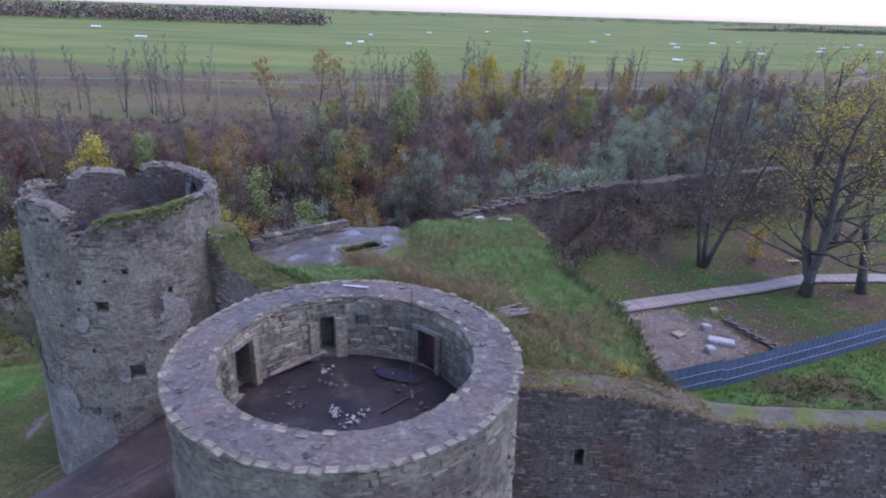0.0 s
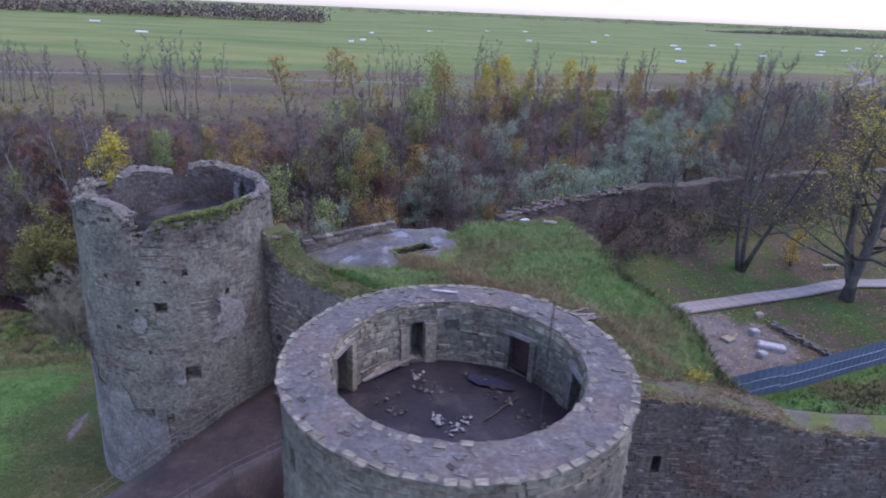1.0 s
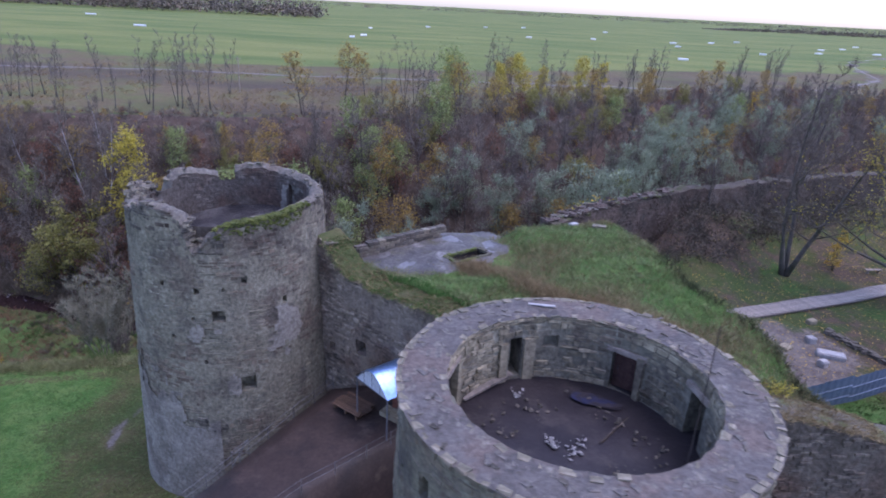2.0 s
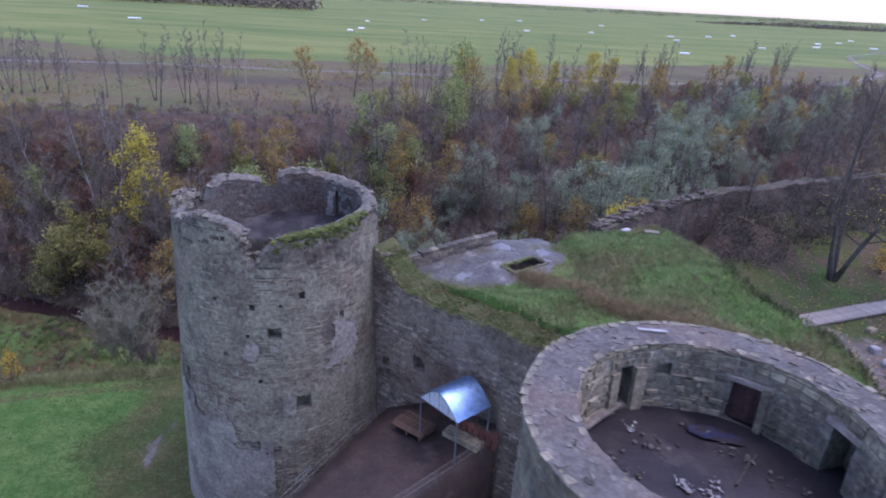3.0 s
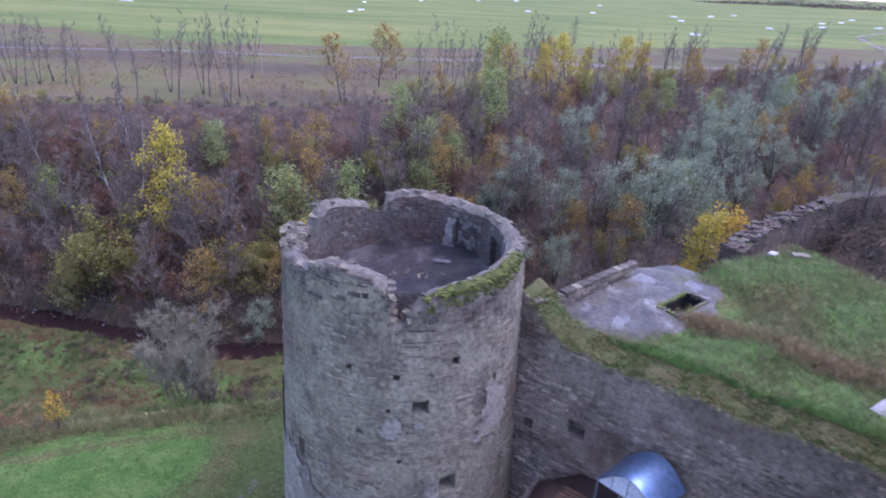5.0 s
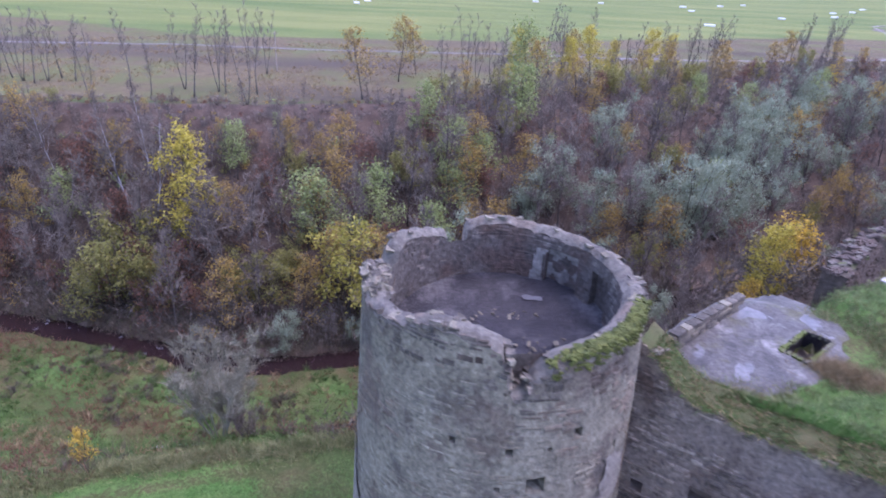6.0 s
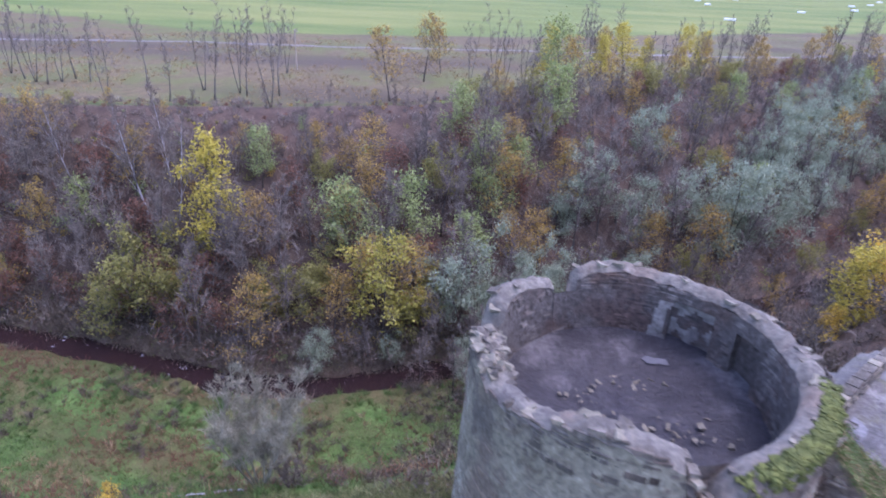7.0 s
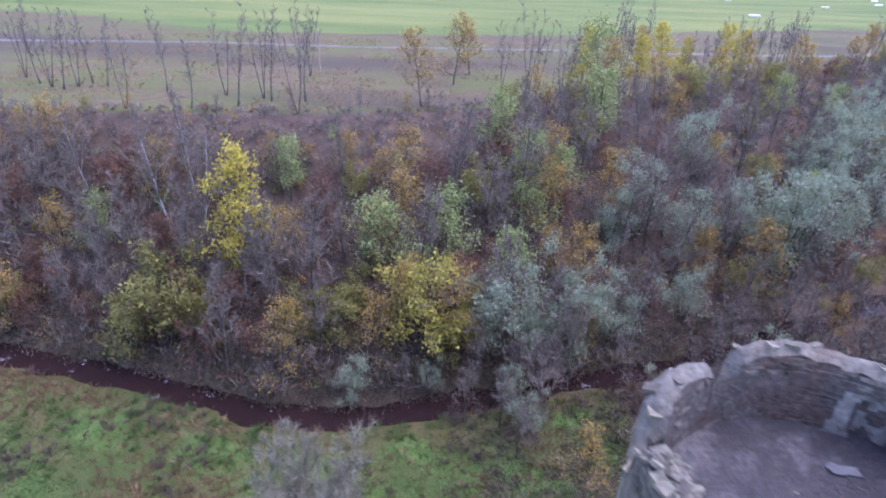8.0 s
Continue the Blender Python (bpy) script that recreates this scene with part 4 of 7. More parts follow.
g_holes = [(g_u(-16.1), g_u(-15.6), 5.9, 6.6), (g_u(-13.9), g_u(-13.1), 6.7, 7.8), (g_u(-5.7), g_u(-4.7), 7.3, 8.4, 0.25), (g_u(-10.9), g_u(-8.5), 4.2, 6.9, 1.2)]
curtain("wall_gate", G0, G1, -6, g_top, 2.2, STONE_GATE, MORTAR_GATE, g_holes, "brownish rubble curtain wall with a gateway, grassed over on top", 21, cap=TURF, single=STONE_GATE_ONE, pick=(-13.5, -7.5, 7.2))


def r_top(u):
    return float(np.interp(u, [0, 4.8, 8, 11, 14, 15.5, 20, 60, 90], [11.9, 11.75, 11.4, 10.75, 9.85, 9.75, 9.65, 9.6, 9.6])) + 0.12 * wob(u, 3, 0.7, 8)


curtain("wall_south", (2.0, 27.3), (82, 26.6), -6, r_top, 2.0, STONE_SOUTH, MORTAR_DARK, [(5.9, 6.4, 6.75, 7.95, 1.0)], "dark weathered rubble curtain wall with a narrow loophole, mossy on top", 22, cap=MOSSY_CAP, single=STONE_SOUTH_ONE, pick=(5.0, 11.0, 6.0))

for i, (a, b) in enumerate(zip(NORTH, NORTH[1:])):
    curtain(f"wall_north_{i + 1}", a, b, 3.5, (lambda s: (lambda u: 11.8 + 0.35 * wob(u + s * 20, 1, 0.35, 4) + 0.2 * wob(u + s * 9, 5, 1.7, 4)))(i), 1.6, EARTH, EARTH, [], "ruined dark curtain wall with grass on its broken top", 30 + i, cap=EARTHY_CAP)


def build_wall_rubble():
    """Loose stones along the broken top of the north wall."""
    rnd = random.Random(41)
    kinds = []
    for _ in range(9):
        vs, fs = [], []
        box(vs, fs, (0, 0, 0), (rnd.uniform(0.2, 0.45), rnd.uniform(0.15, 0.32), rnd.uniform(0.06, 0.14)), None, 0.06, rnd)
        kinds.append(mesh_of("stone", vs, fs, rnd.choice((EARTH, EARTH, MOSSY_CAP, STONE_DARK))))
    for i, (a, b) in enumerate(zip(NORTH[:2], NORTH[1:3])):
        root = bpy.data.objects[f"wall_north_{i + 1}"]
        a, b = Vector(a), Vector(b)
        e = (b - a).normalized()
        o = Vector((-e.y, e.x))
        for _ in range(70):
            p = a.lerp(b, rnd.random()) + o * rnd.uniform(0.0, 1.5)
            ob = part("stone", rnd.choice(kinds), root)
            ob.matrix_basis = pose(p.x, p.y, 11.9 + rnd.uniform(-0.1, 0.25), rnd.uniform(-12, 12), rnd.uniform(-12, 12), rnd.uniform(0, 180))


build_wall_rubble()

# ---- causeway to the gate ----
DECK_L = [(-12.6, 39.2), (-15.5, 38.8), (-17.6, 35.6), (-20.0, 31.5), (-22.6, 27.4), (-27.5, 20), (-32, 12)]
DECK_R = [(-8.6, 35.2), (-9.4, 34.4), (-12.2, 32.0), (-15.6, 29.2), (-19.0, 25.4), (-24, 18), (-28.5, 10)]


def deck_z(k):
    return 4.5 - 0.22 * k


def build_causeway():
    vs, fs = [], []
    n, m = len(DECK_L), 7
    rows = []
    for i in range(n):
        for s in (0, 0.5):
            if i == n - 1 and s:
                continue
            j = min(i + 1, n - 1)
            l = Vector(DECK_L[i]).lerp(Vector(DECK_L[j]), s)
            r = Vector(DECK_R[i]).lerp(Vector(DECK_R[j]), s)
            rows.append((l, r, deck_z(i + s)))
    for l, r, z in rows:
        vs.append((l.x, l.y, z - 9))
        for k in range(m):
            q = l.lerp(r, k / (m - 1))
            vs.append((q.x, q.y, z + 0.07 * wob(q.x, q.y, 0.7, 2)))
        vs.append((r.x, r.y, z - 9))
    w = m + 2
    for i in range(len(rows) - 1):
        for k in range(w - 1):
            a = i * w + k
            fs.append((a, a + w, a + w + 1, a + 1))
    tagged(new("causeway", mesh_of("causeway", vs, fs, DIRT, True)), "wet reddish dirt causeway leading up to the gate", "road", kind="structure")


build_causeway()


RAIL = mat("weathered_grey_steel", (0.09, 0.088, 0.09), (0.15, 0.145, 0.145), 3, 0.55, 0.1, 15, 0, metal=0.3)


def railing(pts, zs, label, h=1.05, step=2.2, rails=(1.0, 0.55)):
    root = tagged(new("railing"), label, "railing", "railings of the causeway")
    root.location = (*pts[0], zs[0])
    o = Vector((*pts[0], zs[0]))
    for (a, za), (b, zb) in zip(zip(pts, zs), zip(pts[1:], zs[1:])):
        A, B = Vector((*a, za)) - o, Vector((*b, zb)) - o
        k = max(1, round((B - A).length / step))
        for i in range(k):
            p = A.lerp(B, i / k)
            vs, fs = [], []
            tube(vs, fs, [p + Vector((0, 0, -0.3)), p + Vector((0, 0, h))], [0.028, 0.028], 5)
            part("post", mesh_of("post", vs, fs, RAIL), root)
        for r in rails:
            vs, fs = [], []
            tube(vs, fs, [A + Vector((0, 0, r)), A.lerp(B, 0.5) + Vector((0, 0, r - 0.03)), B + Vector((0, 0, r))], [0.018] * 3, 5)
            part("rail", mesh_of("rail", vs, fs, RAIL), root)


railing([(p[0] * 0.995, p[1]) for p in DECK_L[1:]], [deck_z(i) for i in range(1, len(DECK_L))], "thin grey steel railing along the causeway beside the tall tower")
railing([(p[0] - 0.15, p[1]) for p in DECK_R[1:]], [deck_z(i) for i in range(1, len(DECK_R))], "thin grey steel railing along the causeway beside the squat tower")


def build_canopy():
    """An arched sheet-metal roof on four posts before the gate."""
    A, C, B = Vector((-13.44, 35.77, 7.45)), Vector((-11.23, 33.33, 7.3)), Vector((-9.1, 35.0, 7.35))
    ax, ay = (C - A), (B - C)
    ax.z = ay.z = 0
    # bare metal with the reflected sky's blue put into its base colour
    metal = mat("sky_blue_galvanised", (0.22, 0.37, 0.66), (0.32, 0.49, 0.78), 0.8, 0.3, 0.1, 3, 0, metal=0.9)
    root = tagged(new("gate_canopy"), "arched blue-grey sheet metal canopy on thin posts over the gate", "canopy")
    root.location = (A.x, A.y, 4.4)
    z0, rise = 3.0, 1.2
    def sheet(off):
        vs, n, m = [], 15, 9
        for i in range(n):
            t = i / (n - 1)
            for k in range(m):
                s = k / (m - 1)
                p = ax * t + ay * s
                vs.append((p.x, p.y, z0 + rise * math.sin(math.pi * t) + off + 0.012 * (k % 2)))
        return vs, [(i * m + k, (i + 1) * m + k, (i + 1) * m + k + 1, i * m + k + 1) for i in range(n - 1) for k in range(m - 1)], n * m
    vs, fs, k = sheet(0.0)
    v2, f2, _ = sheet(-0.04)
    vs += v2
    fs += [tuple(i + k for i in f[::-1]) for f in f2]
    part("roof_sheet", mesh_of("roof_sheet", vs, fs, metal, True), root, "shiny arched sheet metal")
    frame_m = mat("grey_painted_steel", (0.10, 0.105, 0.12), (0.15, 0.155, 0.17), 3, 0.5, 0.1, 12, 0)
    for s in (0.02, 0.98):
        vs, fs = [], []
        pts = [ax * (i / 12) + ay * s + Vector((0, 0, z0 - 0.06 + rise * math.sin(math.pi * i / 12))) for i in range(13)]
        tube(vs, fs, pts, [0.04] * 13, 4)
        part("arch", mesh_of("arch", vs, fs, frame_m), root)
        vs, fs = [], []
        tube(vs, fs, [ay * s + Vector((0, 0, z0 - 0.08)), ax + ay * s + Vector((0, 0, z0 - 0.08))], [0.035] * 2, 4)
        part("tie_bar", mesh_of("tie_bar", vs, fs, frame_m), root)
        for t in (0.25, 0.5, 0.75):
            vs, fs = [], []
            p = ax * t + ay * s
            tube(vs, fs, [p + Vector((0, 0, z0 - 0.08)), p + Vector((0, 0, z0 - 0.06 + rise * math.sin(math.pi * t)))], [0.025] * 2, 4)
            part("strut", mesh_of("strut", vs, fs, frame_m), root)
        for t in (0.02, 0.98):
            vs, fs = [], []
            p = ax * t + ay * s
            tube(vs, fs, [Vector((p.x, p.y, -0.1)), Vector((p.x, p.y, z0))], [0.05] * 2, 6)
            part("post", mesh_of("post", vs, fs, frame_m), root)
        vs, m = [], 13
        for i in range(m):
            p = ax * (i / (m - 1)) + ay * s
            vs += [(p.x, p.y, z0 - 0.05), (p.x, p.y, z0 - 0.03 + rise * math.sin(math.pi * i / (m - 1)))]
        if s < 0.5:
            part("gable_panel", mesh_of("gable_panel", vs, [(2 * i, 2 * i + 2, 2 * i + 3, 2 * i + 1) for i in range(m - 1)], mat("milky_panel", (0.40, 0.42, 0.46), (0.50, 0.52, 0.56), 1, 0.4, 0, 5, 0)), root, "pale translucent gable panel")
    # gate leaf of planks below
    gate = tagged(new("gate_barrier"), "low reddish plank barrier standing in the gateway", "barrier")
    gate.location = (-9.9, 36.3, 4.35)
    red = mat("red_brown_planks", (0.13, 0.05, 0.04), (0.2, 0.085, 0.06), 2, 0.8, 0.3, 12, 0.2, by="object")
    for i in range(7):
        vs, fs = [], []
        box(vs, fs, (0.72 * i / 2 - 1.0, -0.27 * i, 0.6), (0.16, 0.04, 0.6), None, 0.01)
        part("plank", mesh_of("plank", vs, fs, red), gate)


build_canopy()


def build_platform():
    """Brown planks on bearers before the gate, and the stone step under its threshold."""
    rnd = random.Random(51)
    brown = mat("wet_brown_planks", (0.075, 0.045, 0.03), (0.135, 0.085, 0.055), 2, 0.7, 0.4, 14, 0.3, by="object")
    root = tagged(new("plank_platform"), "low platform of wet brown planks before the gate", "platform")
    root.matrix_basis = pose(-13.7, 36.6, deck_z(0.5), 0, 0, -37)
    for i in range(7):
        vs, fs = [], []
        box(vs, fs, (0, 0, 0), (1.25 + rnd.uniform(-0.1, 0.1), 0.11, 0.025), None, 0.008, rnd)
        part("plank", mesh_of("plank", vs, fs, brown), root).matrix_basis = pose(rnd.uniform(-0.06, 0.06), -0.75 + 0.25 * i, 0.27, rnd.uniform(-1.5, 1.5), 0, rnd.uniform(-2, 2))
    for x in (-1.0, 0, 1.0):
        vs, fs = [], []
        box(vs, fs, (x, 0, 0.1), (0.06, 0.85, 0.145), None, 0.006, rnd)
        part("bearer", mesh_of("bearer", vs, fs, brown), root)
    vs, fs = [], []
    box(vs, fs, (0, 0, 0.1), (1.3, 0.45, 0.16), None, 0.03, rnd)
    step = tagged(new("door_step", mesh_of("door_step", vs, fs, STONE_IN_ONE)), "pale worn stone step before the gateway", "step")
    step.matrix_basis = pose(-10.6, 35.5, deck_z(0.3), 0, 0, -37)
    # cross-braced end panel of the railing
    root = tagged(new("braced_barrier"), "thin steel barrier with crossed bars beside the causeway", "barrier")
    root.matrix_basis = pose(-20.25, 31.15, deck_z(3), 0, 0, 59)
    for p, q in (((0, 0, -0.1), (0, 0, 1.15)), ((1.3, 0, -0.1), (1.3, 0, 1.2)), ((0, 0, 1.1), (1.3, 0, 1.15)), ((0, 0, 0.1), (1.3, 0, 1.15)), ((0, 0, 1.1), (1.3, 0, 0.15))):
        vs, fs = [], []
        tube(vs, fs, [p, q], [0.025] * 2, 5)
        part("bar", mesh_of("bar", vs, fs, RAIL), root)


build_platform()


# ---- court ----
def build_fence():
    blue = mat("blue_grey_sheet_fence", (0.078, 0.105, 0.145), (0.10, 0.132, 0.178), 0.4, 0.5, 0.1, 4, 0.06, by="object")
    rail_m = mat("pale_fence_rail", (0.15, 0.185, 0.235), (0.19, 0.225, 0.28), 1, 0.5, 0, 4, 0)
    pts = [(15.3, 35.2), (20.5, 37.2), (27.0, 39.9), (33.2, 42.6), (40.5, 46.0), (52, 50.5)]
    root = tagged(new("sheet_fence"), "blue-grey corrugated sheet metal fence with pale rails", "fence")
    root.location = (*pts[0], 5.5)
    o = Vector((*pts[0], 5.5))
    for a, b in zip(pts, pts[1:]):
        A, B = Vector(a), Vector(b)
        L = (B - A).length
        n = max(1, round(L / 2.4))
        e = (B - A).normalized()
        s = Vector((e.y, -e.x))
        for i in range(n):
            p, q = A.lerp(B, i / n), A.lerp(B, (i + 1) / n)
            zb = gz(*p.lerp(q, 0.5)) - 0.25
            vs, fs = [], []
            m = 17
            for k in range(m):
                c = p.lerp(q, k / (m - 1)) + s * (0.007 if (k // 2) % 2 else -0.007)
                vs += [(c.x - o.x, c.y - o.y, zb - o.z), (c.x - o.x, c.y - o.y, zb + 2.42 - o.z)]
            fs = [(2 * k, 2 * k + 2, 2 * k + 3, 2 * k + 1) for k in range(m - 1)]
            part("panel", mesh_of("panel", vs, fs, blue), root)
            for h in (0.85, 1.65):
                vs, fs = [], []
                c0, c1 = p + s * 0.06, q + s * 0.06
                tube(vs, fs, [(c0.x - o.x, c0.y - o.y, zb + h - o.z), (c1.x - o.x, c1.y - o.y, zb + h - o.z)], [0.03] * 2, 4)
                part("rail", mesh_of("rail", vs, fs, rail_m), root)
            vs, fs = [], []
            c = p - s * 0.06
            tube(vs, fs, [(c.x - o.x, c.y - o.y, zb - 0.4 - o.z), (c.x - o.x, c.y - o.y, zb + 2.42 - o.z)], [0.04] * 2, 4)
            part("post", mesh_of("post", vs, fs, blue), root)


build_fence()


def build_boardwalk():
    m = mat("wet_boards", (0.19, 0.155, 0.122), (0.29, 0.245, 0.20), 1.5, 0.5, 0.3, 14, 0.15, by="object")
    path = [(13.2, 47.7), (16.6, 49.1), (24, 51.8), (31, 54.3), (36, 56.2), (38.5, 57.0), (48, 57.8), (62, 58.0)]
    root = tagged(new("boardwalk"), "raised plank walkway, wet and pale, crossing the court", "walkway")
    root.location = (*path[0], 5.7)
    o = Vector((*path[0], 5.7))
    for a, b in zip(path, path[1:]):
        A, B = Vector(a), Vector(b)
        L = (B - A).length
        n = max(1, round(L / 0.32))
        e = (B - A).normalized()
        ang = math.atan2(e.y, e.x)
        vs, fs = [], []
        box(vs, fs, (0, 0, 0), (L / n / 2 - 0.012, 0.95, 0.03), None, 0.006)
        me = mesh_of("plank", vs, fs, m)
        for i in range(n):
            p = A.lerp(B, (i + 0.5) / n)
            ob = part("plank", me, root)
            ob.matrix_basis = Matrix.Translation((p.x - o.x, p.y - o.y, gz(p.x, p.y) + 0.2 - o.z)) @ Matrix.Rotation(ang + random.uniform(-0.01, 0.01), 4, "Z")
        for s in (-0.85, 0.85):
            vs, fs = [], []
            p, q = A + Vector((-e.y, e.x)) * s, B + Vector((-e.y, e.x)) * s
            tube(vs, fs, [(p.x - o.x, p.y - o.y, gz(*p) + 0.12 - o.z), (q.x - o.x, q.y - o.y, gz(*q) + 0.12 - o.z)], [0.13] * 2, 4)
            part("bearer", mesh_of("bearer", vs, fs, IRON), root)


build_boardwalk()


def stone_block(x, y, sx, sy, sz, rot, label, name="stone_block", material=None):
    bm = bmesh.new()
    bmesh.ops.create_cube(bm, size=1)
    bmesh.ops.scale(bm, vec=(sx, sy, sz), verts=bm.verts)
    bmesh.ops.bevel(bm, geom=bm.edges[:], offset=min(sx, sy, sz) * 0.14, segments=2, affect="EDGES")
    for v in bm.verts:
        v.co += Vector([random.uniform(-0.025, 0.025) for _ in range(3)])
        v.co.z += sz / 2
    me = bpy.data.meshes.new(name)
    bm.to_mesh(me)
    bm.free()
    me.materials.append(material or STONE_IN)
    ob = tagged(new(name, me), label, "stone block", "carved blocks in the court")
    ob.matrix_basis = pose(x, y, gz(x, y) - 0.08, 0, 0, rot)
    return ob


PALE = mat("pale_cut_stone", (0.29, 0.278, 0.262), (0.41, 0.395, 0.375), 2, 0.6, 0.3, 12, 0.1, by="object")
stone_block(23.2, 43.4, 2.0, 0.9, 0.5, 68 - 90, "long pale cut stone slab lying in the court", material=PALE)
stone_block(22.9, 45.7, 0.75, 0.7, 0.6, 10, "small pale stone cube in the court", material=PALE)
stone_block(21.7, 42.0, 0.7, 0.6, 0.6, 20, "small pale stone cube beside the fence", material=PALE)
stone_block(20.2, 44.6, 1.0, 0.8, 0.35, 30, "low grey boulder on the bare ground")
stone_block(24.9, 49.0, 0.8, 0.6, 0.5, 15, "grey stone beside the walkway")
stone_block(16.3, 46.6, 2.6, 0.6, 0.45, 8, "long squared timber lying by the walkway", "timber_beam", WOOD)


def build_footing():
    """A low line of foundation stones."""
    root = tagged(new("wall_footing"), "low dark line of ruined foundation stones", "ruin")
    a, b = Vector((25.4, 47.4)), Vector((28.2, 41.2))
    root.location = (a.x, a.y, gz(*a))
    z0 = gz(*a)
    kinds = []
    for _ in range(8):
        vs, fs = [], []
        box(vs, fs, (0, 0, 0), (random.uniform(0.16, 0.32), random.uniform(0.14, 0.25), random.uniform(0.1, 0.18)), None, 0.05)
        kinds.append(mesh_of("stone", vs, fs, STONE_DARK))
    for i in range(70):
        p = a.lerp(b, i / 69) + Vector((random.uniform(-0.35, 0.35), random.uniform(-0.3, 0.3)))
        ob = part("stone", random.choice(kinds), root)
        ob.matrix_basis = Matrix.Translation((p.x - a.x, p.y - a.y, gz(*p) - z0 + random.uniform(0.0, 0.22))) @ Euler((0, 0, random.uniform(0, 3))).to_matrix().to_4x4()


build_footing()


def build_bench():
    root = tagged(new("park_bench"), "simple wooden plank bench on two stumps", "bench")
    x, y = 38.7, 61.2
    root.matrix_basis = pose(x, y, gz(x, y), 0, 0, 6)
    vs, fs = [], []
    box(vs, fs, (0, 0, 0.45), (0.9, 0.2, 0.04), None, 0.01)
    part("seat", mesh_of("seat", vs, fs, WOOD), root)
    for s in (-0.6, 0.6):
        vs, fs = [], []
        tube(vs, fs, [(s, 0, -0.1), (s, 0, 0.41)], [0.14, 0.14], 8)
        part("leg", mesh_of("leg", vs, fs, WOOD), root)


build_bench()


# ---- mound: low parapet, flagged roof and hatch ----
def build_parapet():
    rnd = random.Random(3)
    root = tagged(new("parapet_wall"), "low ruined stone parapet on the gate roof", "parapet")
    a, b = Vector((-14.6, 44.6)), Vector((-8.3, 49.4))
    root.location = (a.x, a.y, 12.0)
    L = (b - a).length
    ang = math.atan2(b.y - a.y, b.x - a.x)
    root.rotation_euler = (0, 0, ang)
    meshes = []
    for _ in range(10):
        vs, fs = [], []
        box(vs, fs, (0, 0, 0), (rnd.uniform(0.25, 0.5), 0.27, 0.14), None, 0.03, rnd)
        meshes.append(mesh_of("stone", vs, fs, STONE_ONE if rnd.random() < 0.4 else STONE_DARK_ONE))
    vs, fs = [], []
    box(vs, fs, (L / 2, 0, 0.45), (L / 2 - 0.1, 0.2, 0.5), None, 0.02, rnd)
    part("core", mesh_of("core", vs, fs, MORTAR_DARK), root)
    for row in range(4):
        x = 0.2
        while x < L - 0.1:
            me = rnd.choice(meshes)
            w = me.vertices[1].co.x - me.vertices[0].co.x
            if not (row == 3 and (x < 0.7 or 3.3 < x < 3.6)):
                ob = part("stone", me, root)
                ob.matrix_basis = pose(x + w / 2, rnd.uniform(-0.04, 0.04), 0.12 + row * 0.27 + 0.1 * x / L, rnd.uniform(-2, 2), 0, rnd.uniform(-3, 3))
            x += w


build_parapet()


